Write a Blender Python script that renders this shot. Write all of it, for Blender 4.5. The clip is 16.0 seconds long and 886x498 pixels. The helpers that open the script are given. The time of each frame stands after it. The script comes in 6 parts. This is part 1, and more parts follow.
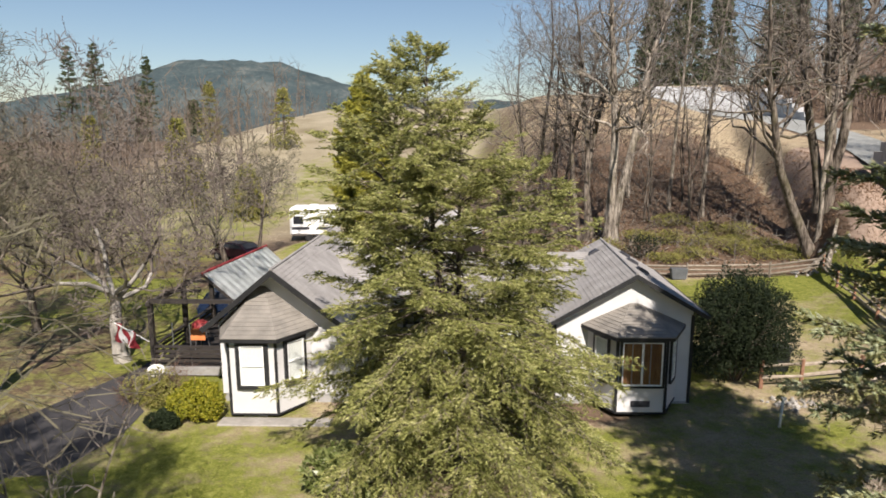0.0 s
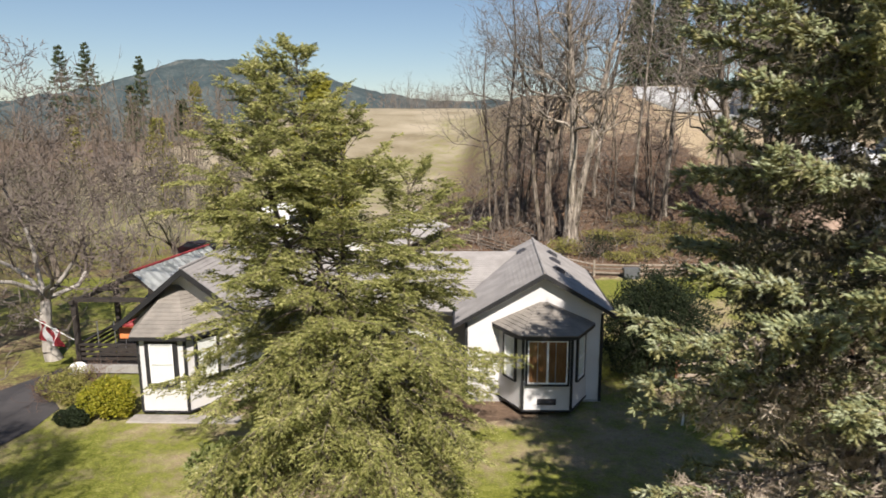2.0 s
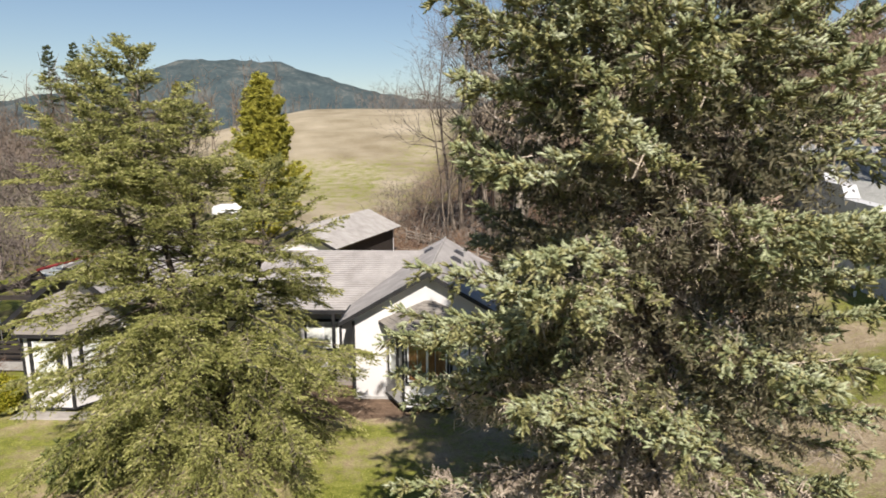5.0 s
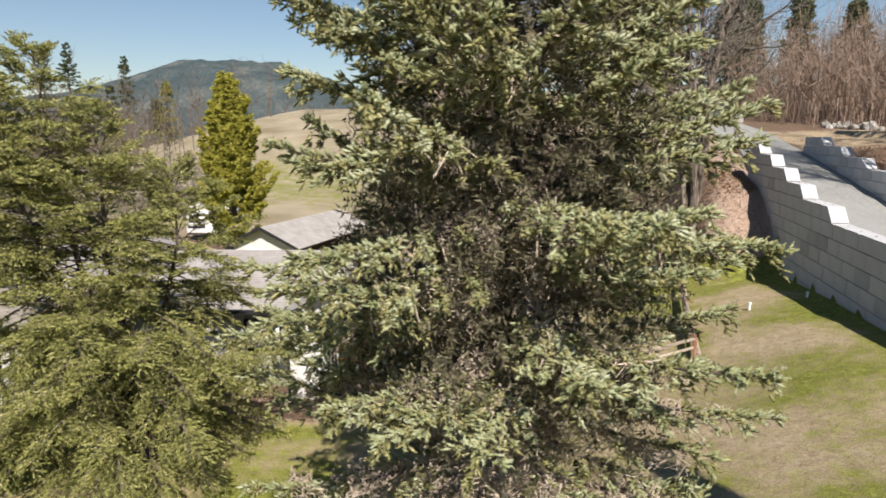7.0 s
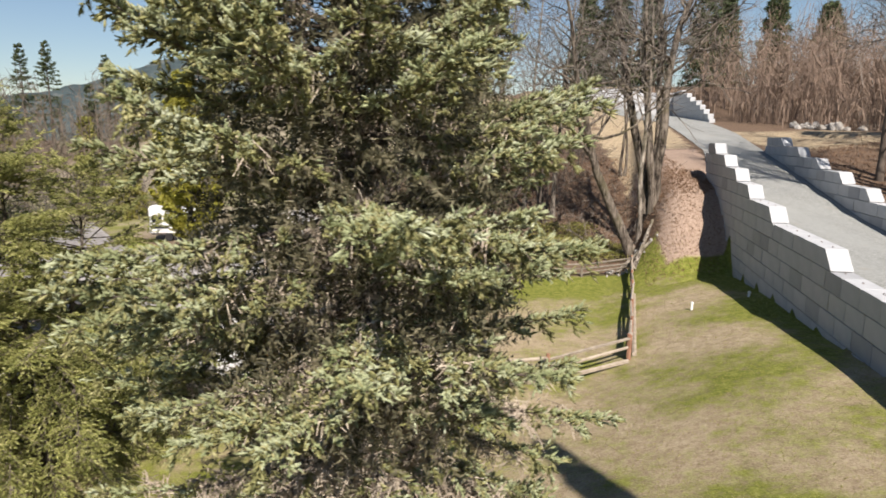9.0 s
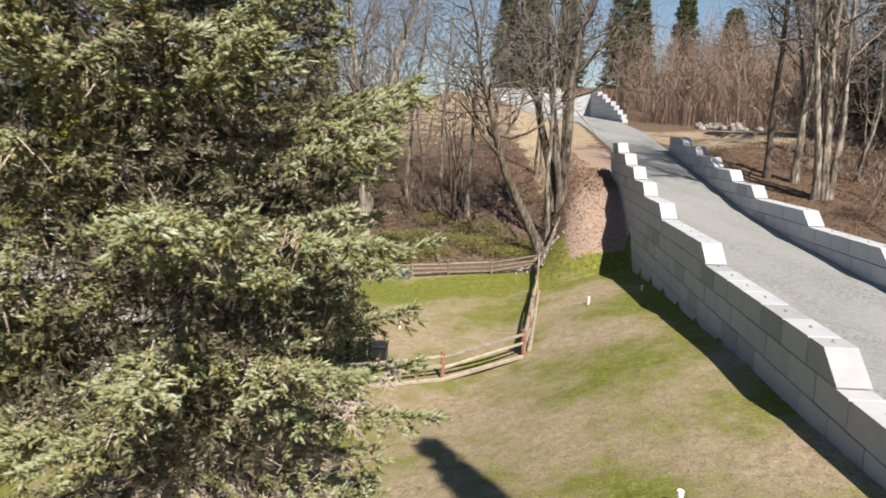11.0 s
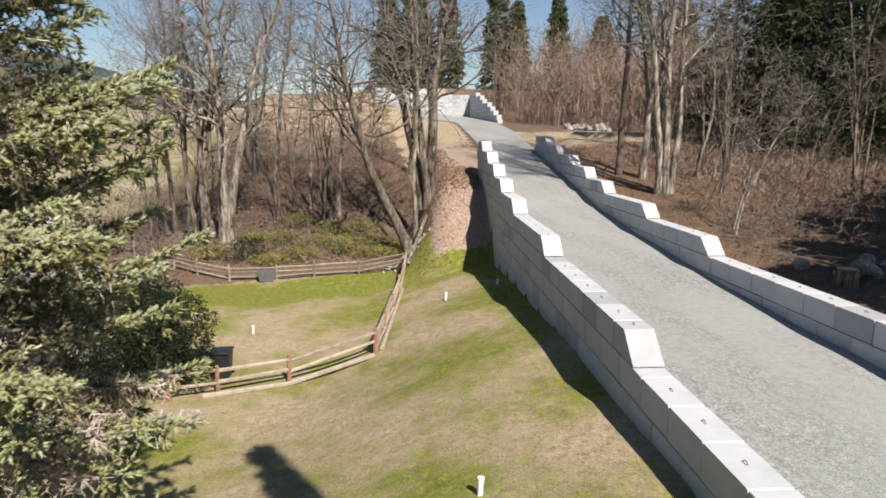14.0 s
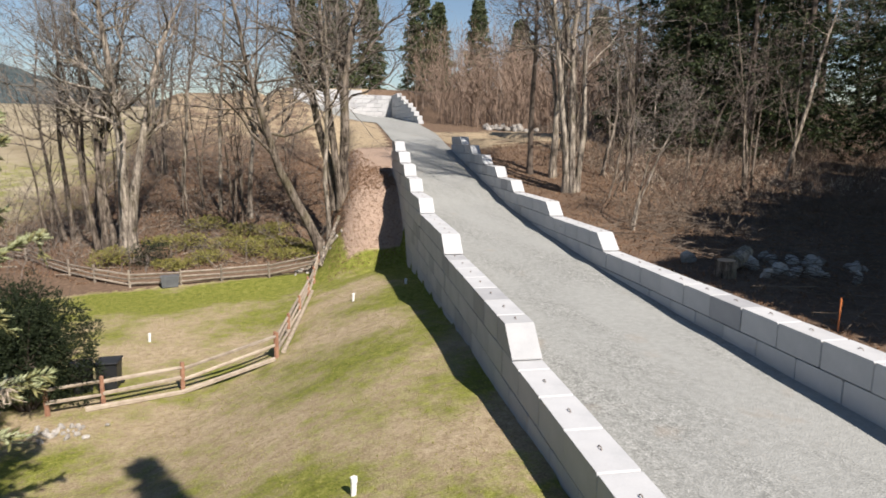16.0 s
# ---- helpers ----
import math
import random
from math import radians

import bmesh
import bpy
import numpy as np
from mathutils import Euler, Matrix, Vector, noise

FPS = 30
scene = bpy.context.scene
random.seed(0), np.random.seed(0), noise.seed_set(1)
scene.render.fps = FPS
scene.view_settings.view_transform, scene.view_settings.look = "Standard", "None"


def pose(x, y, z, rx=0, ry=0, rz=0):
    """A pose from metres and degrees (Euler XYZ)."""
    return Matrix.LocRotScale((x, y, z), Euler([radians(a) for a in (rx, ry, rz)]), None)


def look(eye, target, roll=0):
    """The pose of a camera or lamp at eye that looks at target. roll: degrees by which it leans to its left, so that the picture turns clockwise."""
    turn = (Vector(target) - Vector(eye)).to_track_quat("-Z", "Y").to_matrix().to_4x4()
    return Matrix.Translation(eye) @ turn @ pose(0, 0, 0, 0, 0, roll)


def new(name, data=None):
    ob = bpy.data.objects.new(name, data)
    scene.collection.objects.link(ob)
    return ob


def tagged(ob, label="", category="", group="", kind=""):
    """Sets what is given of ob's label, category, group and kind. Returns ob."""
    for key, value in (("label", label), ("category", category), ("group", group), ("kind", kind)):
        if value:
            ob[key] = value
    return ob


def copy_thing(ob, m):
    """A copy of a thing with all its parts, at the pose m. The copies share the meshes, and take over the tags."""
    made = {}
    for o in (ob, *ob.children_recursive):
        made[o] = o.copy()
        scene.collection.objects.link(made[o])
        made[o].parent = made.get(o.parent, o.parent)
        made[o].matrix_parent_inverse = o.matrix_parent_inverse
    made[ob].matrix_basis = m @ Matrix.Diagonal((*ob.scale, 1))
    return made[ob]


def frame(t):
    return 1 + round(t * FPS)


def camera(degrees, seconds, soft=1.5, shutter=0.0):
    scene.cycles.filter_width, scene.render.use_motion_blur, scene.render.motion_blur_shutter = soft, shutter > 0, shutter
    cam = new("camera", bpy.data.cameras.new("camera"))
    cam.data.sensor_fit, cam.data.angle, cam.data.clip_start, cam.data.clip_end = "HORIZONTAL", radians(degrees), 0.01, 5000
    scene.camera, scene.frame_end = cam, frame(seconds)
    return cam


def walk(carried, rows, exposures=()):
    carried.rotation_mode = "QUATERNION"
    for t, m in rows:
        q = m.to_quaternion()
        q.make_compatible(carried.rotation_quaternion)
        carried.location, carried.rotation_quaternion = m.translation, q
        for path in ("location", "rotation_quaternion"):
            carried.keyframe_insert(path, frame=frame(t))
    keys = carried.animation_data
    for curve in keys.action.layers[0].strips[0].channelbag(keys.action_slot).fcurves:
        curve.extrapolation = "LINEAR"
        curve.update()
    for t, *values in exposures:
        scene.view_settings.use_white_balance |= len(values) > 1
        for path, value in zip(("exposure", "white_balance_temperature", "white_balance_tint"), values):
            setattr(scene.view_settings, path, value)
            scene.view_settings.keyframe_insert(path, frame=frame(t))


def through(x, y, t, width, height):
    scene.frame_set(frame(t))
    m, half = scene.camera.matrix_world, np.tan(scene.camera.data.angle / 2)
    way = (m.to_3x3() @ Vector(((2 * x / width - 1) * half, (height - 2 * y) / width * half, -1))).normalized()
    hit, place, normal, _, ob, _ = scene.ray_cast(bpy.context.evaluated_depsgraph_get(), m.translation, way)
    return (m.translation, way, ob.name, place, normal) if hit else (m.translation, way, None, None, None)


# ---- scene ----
cam = camera(70.8, 16.0, soft=1.7, shutter=0.5)
# seconds, place, heading, tilt, lean
PATH = [
    (0.0, (1.010, -1.858, 9.442), 1.860, -10.166, -0.269),
    (0.5, (1.813, -1.898, 9.450), 1.888, -10.175, -0.257),
    (1.0, (2.605, -1.921, 9.450), 1.889, -10.184, -0.246),
    (1.5, (3.381, -1.935, 9.447), 1.918, -10.191, -0.234),
    (2.0, (4.162, -1.946, 9.443), 1.948, -10.194, -0.220),
    (2.5, (4.930, -1.954, 9.438), 1.975, -10.192, -0.203),
    (3.0, (5.667, -1.964, 9.430), 1.948, -10.184, -0.182),
    (3.5, (6.389, -1.984, 9.423), 1.977, -10.170, -0.160),
    (4.0, (7.058, -2.011, 9.417), 2.002, -10.156, -0.142),
    (4.2, (7.300, -2.016, 9.414), 1.975, -10.152, -0.137),
    (6.3, (9.732, -1.851, 9.366), 2.092, -10.129, -0.097),
    (6.5, (9.974, -1.832, 9.362), 2.038, -10.124, -0.093),
    (7.0, (10.589, -1.777, 9.353), 2.058, -10.113, -0.078),
    (7.5, (11.176, -1.717, 9.349), 2.033, -10.108, -0.056),
    (8.0, (11.750, -1.671, 9.349), 2.007, -10.109, -0.031),
    (8.5, (12.304, -1.644, 9.351), 1.855, -10.116, -0.006),
    (9.0, (12.808, -1.634, 9.353), 1.124, -10.126, 0.016),
    (9.5, (13.260, -1.627, 9.356), -0.291, -10.138, 0.035),
    (10.0, (13.638, -1.610, 9.354), -1.926, -10.142, 0.052),
    (12.3, (15.393, -1.494, 9.237), -9.067, -10.097, 0.136),
    (12.5, (15.504, -1.503, 9.227), -9.801, -10.091, 0.142),
    (13.0, (15.782, -1.538, 9.199), -11.466, -10.069, 0.151),
    (13.5, (16.084, -1.581, 9.167), -13.037, -10.043, 0.151),
    (14.0, (16.386, -1.633, 9.139), -14.623, -10.017, 0.148),
    (14.5, (16.672, -1.700, 9.117), -16.228, -9.991, 0.143),
    (15.0, (16.958, -1.783, 9.101), -17.861, -9.965, 0.139),
    (15.5, (17.250, -1.877, 9.084), -19.394, -9.935, 0.139),
    (16.0, (17.547, -1.971, 9.062), -21.013, -9.902, 0.147),
]


def drone(place, heading, tilt, lean):
    """A pose from a place, a heading to the left of +y, a tilt above level and a lean to the left."""
    return Matrix.Translation(place) @ pose(0, 0, 0, 90 + tilt, 0, heading) @ pose(0, 0, 0, 0, 0, lean)


walk(cam, [(t, drone(p, h, k, l)) for t, p, h, k, l in PATH], [(0.0, 0.58, 6380, 15), (16.0, 0.58, 6380, 15)])

# ---- world and sun ----
SUN_FROM = Vector((0.225, -0.974, 0.99)).normalized()
world = bpy.data.worlds.new("sky")
scene.world = world
world.use_nodes = True
wn = world.node_tree
sky = wn.nodes.new("ShaderNodeTexSky")
sky.sky_type = "NISHITA"
sky.sun_disc = False
sky.sun_elevation = math.asin(SUN_FROM.z)
sky.sun_rotation = math.atan2(SUN_FROM.x, SUN_FROM.y)
sky.air_density, sky.dust_density, sky.ozone_density = 1.25, 0.0, 3.0
wn.nodes["Background"].inputs["Strength"].default_value = 0.060
wn.links.new(sky.outputs["Color"], wn.nodes["Background"].inputs["Color"])
sun = new("sun", bpy.data.lights.new("sun", "SUN"))
sun.data.energy, sun.data.angle, sun.data.color = 5.7, radians(0.53), (1.0, 0.93, 0.82)
sun.matrix_world = look((0, 0, 60), Vector((0, 0, 60)) - SUN_FROM)

# ---- materials ----


def rgb(c):
    return (*c, 1.0) if len(c) == 3 else c


class Nodes:
    """A small wrapper round a material's node tree."""

    def __init__(self, name, rough=0.85, metal=0.0, spec=0.3):
        self.m = bpy.data.materials.new(name)
        self.m.use_nodes = True
        self.t = self.m.node_tree
        self.b = self.t.nodes["Principled BSDF"]
        self.b.inputs["Roughness"].default_value = rough
        self.b.inputs["Metallic"].default_value = metal
        self.b.inputs["Specular IOR Level"].default_value = spec
        self.co = self.t.nodes.new("ShaderNodeTexCoord").outputs["Object"]

    def add(self, kind, **sets):
        n = self.t.nodes.new(kind)
        for k, v in sets.items():
            n.inputs[k.replace("_", " ")].default_value = v
        return n

    def link(self, a, b):
        self.t.links.new(a, b)

    def noise(self, scale, detail=4.0, rough=0.6, stretch=None):
        n = self.add("ShaderNodeTexNoise", Scale=scale, Detail=detail, Roughness=rough)
        if stretch:
            mp = self.add("ShaderNodeMapping")
            mp.inputs["Scale"].default_value = stretch
            self.link(self.co, mp.inputs["Vector"])
            self.link(mp.outputs["Vector"], n.inputs["Vector"])
        else:
            self.link(self.co, n.inputs["Vector"])
        return n.outputs["Fac"]

    def ramp(self, fac, stops):
        r = self.t.nodes.new("ShaderNodeValToRGB")
        el = r.color_ramp.elements
        while len(el) < len(stops):
            el.new(0.5)
        for e, (p, c) in zip(el, stops):
            e.position, e.color = p, rgb(c)
        self.link(fac, r.inputs["Fac"])
        return r.outputs["Color"]

    def mix(self, fac, a, b, mode="MIX"):
        n = self.t.nodes.new("ShaderNodeMix")
        n.data_type, n.blend_type = "RGBA", mode
        for value, socket in ((fac, n.inputs[0]), (a, n.inputs[6]), (b, n.inputs[7])):
            if isinstance(value, (float, int)):
                socket.default_value = value
            elif isinstance(value, tuple):
                socket.default_value = rgb(value)
            else:
                self.link(value, socket)
        return n.outputs[2]

    def maths(self, op, a, b):
        n = self.t.nodes.new("ShaderNodeMath")
        n.operation = op
        for value, socket in ((a, n.inputs[0]), (b, n.inputs[1])):
            if isinstance(value, (float, int)):
                socket.default_value = value
            else:
                self.link(value, socket)
        return n.outputs[0]

    def bump(self, fac, strength, distance):
        n = self.add("ShaderNodeBump", Strength=strength, Distance=distance)
        self.link(fac, n.inputs["Height"])
        self.link(n.outputs["Normal"], self.b.inputs["Normal"])

    def colour(self, c):
        if isinstance(c, tuple):
            self.b.inputs["Base Color"].default_value = rgb(c)
        else:
            self.link(c, self.b.inputs["Base Color"])
        return self.m


def surface(name, low, high, scale=3.0, fine=40.0, rough=0.85, metal=0.0, spec=0.3, relief=0.3, depth=0.01, each=0.0, stretch=None):
    """Two-scale mottled surface; each: brightness spread from piece to piece."""
    n = Nodes(name, rough, metal, spec)
    big, small = n.noise(scale, 3.0, 0.55, stretch), n.noise(fine, 5.0, 0.7, stretch)
    c = n.mix(n.maths("ADD", n.maths("MULTIPLY", big, 0.6), n.maths("MULTIPLY", small, 0.4)), (0, 0, 0), (1, 1, 1))
    c = n.ramp(c, [(0.32, low), (0.68, high)])
    if each:
        r = n.t.nodes.new("ShaderNodeObjectInfo").outputs["Random"]
        v = n.maths("ADD", n.maths("MULTIPLY", r, each), 1.0 - each)
        c = n.mix(1.0, c, n.mix(v, (0, 0, 0), (1, 1, 1)), "MULTIPLY")
    if relief:
        n.bump(small, relief, depth)
    return n.colour(c)


def leafy(name, stops, rough=0.6, through=0.35, patch=1.2, single=0.55):
    """Foliage whose leaves differ singly and in patches, with light passing through."""
    n = Nodes(name, rough, 0.0, 0.25)
    r = n.t.nodes.new("ShaderNodeNewGeometry").outputs["Random Per Island"]
    f = n.maths("ADD", n.maths("MULTIPLY", r, single), n.maths("MULTIPLY", n.noise(patch, 2.0), 1.0 - single))
    c = n.ramp(f, stops)
    n.colour(c)
    tr = n.t.nodes.new("ShaderNodeBsdfTranslucent")
    n.link(c, tr.inputs["Color"])
    mixer = n.t.nodes.new("ShaderNodeMixShader")
    mixer.inputs["Fac"].default_value = through
    n.link(n.b.outputs["BSDF"], mixer.inputs[1])
    n.link(tr.outputs["BSDF"], mixer.inputs[2])
    n.link(mixer.outputs["Shader"], n.t.nodes["Material Output"].inputs["Surface"])
    return n.m


def furrowed(name, crack, mid, pale, patch=1.1):
    """Bark with dark upright furrows and pale and mossy patches."""
    n = Nodes(name, 0.95, 0.0, 0.2)
    streak, blotch, fine = n.noise(7.0, 4.0, 0.7, (1, 1, 0.16)), n.noise(patch, 4.0, 0.65, (1, 1, 0.5)), n.noise(26.0, 4.0, 0.7)
    f = n.maths("ADD", n.maths("MULTIPLY", streak, 0.5), n.maths("ADD", n.maths("MULTIPLY", blotch, 0.35), n.maths("MULTIPLY", fine, 0.15)))
    c = n.ramp(f, [(0.40, crack), (0.47, mid), (0.56, pale), (0.66, tuple(v * 1.15 for v in pale))])
    c = n.mix(n.ramp(n.noise(0.7, 3.0), [(0.52, (0, 0, 0)), (0.66, (0.55, 0.55, 0.55))]), c, (0.10, 0.088, 0.045))
    n.bump(f, 0.8, 0.03)
    return n.colour(c)


def block_concrete():
    """Pale cast concrete, stained by patches, a few blocks clearly darker than the rest."""
    n = Nodes("concrete", 0.9, 0.0, 0.3)
    big, small = n.noise(1.3, 4.0, 0.6), n.noise(26, 5.0, 0.7)
    c = n.ramp(n.maths("ADD", n.maths("MULTIPLY", big, 0.6), n.maths("MULTIPLY", small, 0.4)), [(0.32, (0.385, 0.392, 0.395)), (0.52, (0.455, 0.46, 0.46)), (0.68, (0.50, 0.505, 0.50))])
    r = n.t.nodes.new("ShaderNodeObjectInfo").outputs["Random"]
    c = n.mix(1.0, c, n.ramp(r, [(0.0, (0.70, 0.70, 0.71)), (0.05, (0.78, 0.78, 0.78)), (0.10, (0.93, 0.93, 0.93)), (1.0, (1.0, 1.0, 1.0))]), "MULTIPLY")
    n.bump(small, 0.25, 0.006)
    return n.colour(c)


concrete = block_concrete()
stucco = surface("white_stucco", (0.50, 0.49, 0.475), (0.64, 0.63, 0.615), 0.8, 60, 0.9, relief=0.3, depth=0.006)
black_trim = surface("black_paint", (0.012, 0.012, 0.013), (0.03, 0.03, 0.03), 2, 30, 0.55, relief=0.1)
white_trim = surface("white_paint", (0.70, 0.70, 0.68), (0.82, 0.82, 0.80), 2, 30, 0.5, relief=0.05)
dark_wood = surface("dark_stained_wood", (0.018, 0.015, 0.013), (0.05, 0.042, 0.036), 3, 30, 0.7, relief=0.3, stretch=(1, 1, 6))
shingle = surface("grey_asphalt_shingle", (0.215, 0.20, 0.186), (0.36, 0.34, 0.318), 1.6, 34, 0.95, relief=0.5, depth=0.012)
old_shingle = surface("weathered_shingle", (0.14, 0.128, 0.112), (0.28, 0.255, 0.22), 1.8, 34, 0.95, relief=0.5, depth=0.012)
pale_shingle = surface("pale_grey_shingle", (0.27, 0.252, 0.23), (0.42, 0.40, 0.372), 1.6, 34, 0.95, relief=0.5, depth=0.012)
vent_metal = surface("dark_vent_metal", (0.04, 0.04, 0.045), (0.09, 0.09, 0.1), 4, 40, 0.5, 0.4)
metal_roof = surface("galvanised_sheet", (0.46, 0.49, 0.48), (0.70, 0.72, 0.70), 1.2, 18, 0.5, 0.15, relief=0.1, stretch=(3, 1, 1))
red_paint = surface("red_paint", (0.20, 0.025, 0.025), (0.33, 0.05, 0.05), 3, 30, 0.5)
orange_paint = surface("orange_enamel", (0.55, 0.16, 0.05), (0.75, 0.27, 0.1), 3, 30, 0.4)
old_rail = surface("old_grey_rail", (0.16, 0.13, 0.10), (0.40, 0.345, 0.275), 4, 30, 0.95, relief=0.5, each=0.4)
rail_wood = surface("weathered_cedar_rail", (0.24, 0.19, 0.14), (0.50, 0.43, 0.34), 4, 30, 0.9, relief=0.5, each=0.3, stretch=(1, 1, 1))
post_wood = surface("red_cedar_post", (0.26, 0.125, 0.078), (0.46, 0.26, 0.165), 5, 30, 0.9, relief=0.5, each=0.3)
bark_grey = furrowed("grey_bark", (0.016, 0.013, 0.010), (0.085, 0.068, 0.053), (0.235, 0.198, 0.158))
bark_pale = furrowed("pale_bark", (0.022, 0.018, 0.014), (0.14, 0.118, 0.094), (0.36, 0.315, 0.255), 1.6)
bark_apple = surface("lichened_apple_bark", (0.17, 0.155, 0.135), (0.50, 0.46, 0.405), 2.5, 22, 0.95, relief=0.6, depth=0.015, stretch=(1, 1, 0.4))
bark_dark = surface("dark_conifer_bark", (0.045, 0.035, 0.028), (0.15, 0.12, 0.095), 5, 26, 0.95, relief=0.8, depth=0.02, stretch=(1, 1, 0.35))
twig_grey = surface("grey_twigs", (0.085, 0.072, 0.06), (0.23, 0.20, 0.17), 1.2, 9, 0.95, relief=0)
twig_dark = surface("dark_spur_twigs", (0.06, 0.048, 0.04), (0.20, 0.165, 0.14), 1.2, 9, 0.95, relief=0)
twig_brown = surface("brown_twigs", (0.07, 0.053, 0.04), (0.20, 0.16, 0.122), 0.8, 7, 0.95, relief=0)
twig_moss = surface("mossy_orchard_twigs", (0.045, 0.040, 0.026), (0.19, 0.172, 0.118), 0.8, 7, 0.95, relief=0)
twig_red = surface("reddish_twigs", (0.085, 0.05, 0.036), (0.23, 0.15, 0.108), 0.8, 7, 0.95, relief=0)
twig_warm = surface("warm_brown_twigs", (0.12, 0.082, 0.06), (0.33, 0.245, 0.185), 0.5, 5, 0.95, relief=0)
twig_dead = surface("lichen_twigs", (0.25, 0.20, 0.15), (0.56, 0.48, 0.38), 1.5, 9, 0.95, relief=0)
plastic_white = surface("white_plastic", (0.74, 0.74, 0.71), (0.84, 0.84, 0.81), 4, 40, 0.5, relief=0.05)
plastic_black = surface("black_plastic", (0.012, 0.013, 0.015), (0.03, 0.032, 0.036), 4, 40, 0.45, relief=0.05)
stone = surface("pale_field_stone", (0.26, 0.24, 0.21), (0.52, 0.49, 0.44), 3, 30, 0.9, relief=0.5, depth=0.02, each=0.35)
cut_wood = surface("cut_wood", (0.34, 0.22, 0.13), (0.55, 0.40, 0.26), 6, 40, 0.9, relief=0.3)
car_paint = surface("dark_blue_car_paint", (0.012, 0.022, 0.05), (0.02, 0.035, 0.075), 2, 30, 0.25, 0.3, relief=0)
maroon_paint = surface("dark_maroon_car_paint", (0.012, 0.004, 0.007), (0.025, 0.007, 0.012), 2, 30, 0.3, 0.2, relief=0)
rubber = surface("rubber", (0.015, 0.015, 0.015), (0.03, 0.03, 0.03), 5, 40, 0.8)
steel = surface("galvanised_steel", (0.35, 0.36, 0.37), (0.55, 0.56, 0.57), 4, 40, 0.4, 0.9, relief=0.05)
curtain = surface("orange_brown_curtain", (0.24, 0.10, 0.04), (0.55, 0.28, 0.12), 5, 20, 0.8, relief=0.2, stretch=(6, 1, 0.4))
blind = surface("white_blind", (0.62, 0.62, 0.58), (0.74, 0.74, 0.70), 2, 30, 0.8, relief=0)
flag_red = surface("flag_red_cloth", (0.27, 0.03, 0.04), (0.38, 0.05, 0.06), 6, 40, 0.8)
flag_white = surface("flag_white_cloth", (0.68, 0.68, 0.68), (0.78, 0.78, 0.78), 6, 40, 0.8)
asphalt = surface("dark_asphalt", (0.035, 0.033, 0.034), (0.075, 0.07, 0.07), 0.5, 30, 0.9, relief=0.4, depth=0.008)

spruce_needle = leafy("spruce_needles", [(0.26, (0.11, 0.13, 0.052)), (0.46, (0.262, 0.287, 0.145)), (0.64, (0.385, 0.405, 0.262)), (0.80, (0.49, 0.51, 0.395))], 0.7, 0.06, 1.9, 0.10)
spruce_old_shade = leafy("spruce_old_shade_needles", [(0.28, (0.055, 0.060, 0.022)), (0.5, (0.22, 0.215, 0.085)), (0.74, (0.40, 0.37, 0.19))], 0.6, 0.07, 3.0, 0.25)
# old inner needles, coloured darker to stand for shade in the crown's heart
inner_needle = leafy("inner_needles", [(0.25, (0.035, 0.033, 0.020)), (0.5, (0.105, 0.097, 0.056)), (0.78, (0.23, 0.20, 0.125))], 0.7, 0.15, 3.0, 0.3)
hemlock_leaf = leafy("hemlock_sprays", [(0.26, (0.05, 0.060, 0.014)), (0.42, (0.172, 0.182, 0.050)), (0.58, (0.325, 0.325, 0.105)), (0.78, (0.55, 0.51, 0.25))], 0.55, 0.20, 3.2, 0.32)
fir_leaf = leafy("fir_sprays", [(0.15, (0.022, 0.034, 0.014)), (0.5, (0.065, 0.088, 0.036)), (0.85, (0.14, 0.16, 0.07))], 0.6, 0.25, 0.5)
cedar_leaf = leafy("yellow_cedar_sprays", [(0.15, (0.15, 0.15, 0.025)), (0.5, (0.39, 0.375, 0.06)), (0.85, (0.62, 0.56, 0.13))], 0.55, 0.45, 0.9)
dark_leaf = leafy("dark_conifer_sprays", [(0.15, (0.010, 0.018, 0.008)), (0.5, (0.030, 0.046, 0.018)), (0.85, (0.075, 0.095, 0.035))], 0.6, 0.25, 0.5)
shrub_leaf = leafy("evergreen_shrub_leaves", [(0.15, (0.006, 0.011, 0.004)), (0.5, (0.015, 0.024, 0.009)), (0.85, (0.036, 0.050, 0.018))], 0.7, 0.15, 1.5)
bright_leaf = leafy("yellow_green_leaves", [(0.15, (0.14, 0.16, 0.01)), (0.5, (0.30, 0.30, 0.03)), (0.85, (0.55, 0.47, 0.06))], 0.45, 0.4, 2.0)
rhodo_leaf = leafy("glossy_broad_leaves", [(0.15, (0.05, 0.07, 0.018)), (0.5, (0.16, 0.19, 0.055)), (0.85, (0.32, 0.33, 0.15))], 0.35, 0.3, 2.0)
moss_leaf = leafy("bramble_and_fern", [(0.15, (0.10, 0.105, 0.022)), (0.5, (0.29, 0.285, 0.07)), (0.85, (0.50, 0.43, 0.17))], 0.6, 0.4, 0.8)
grass_leaf = leafy("grass_blades", [(0.1, (0.20, 0.22, 0.03)), (0.5, (0.33, 0.31, 0.08)), (0.9, (0.50, 0.43, 0.22))], 0.6, 0.45, 0.5)
litter_leaf = leafy("dead_leaves", [(0.1, (0.10, 0.055, 0.03)), (0.5, (0.21, 0.125, 0.075)), (0.9, (0.36, 0.25, 0.16))], 0.8, 0.2, 0.6)


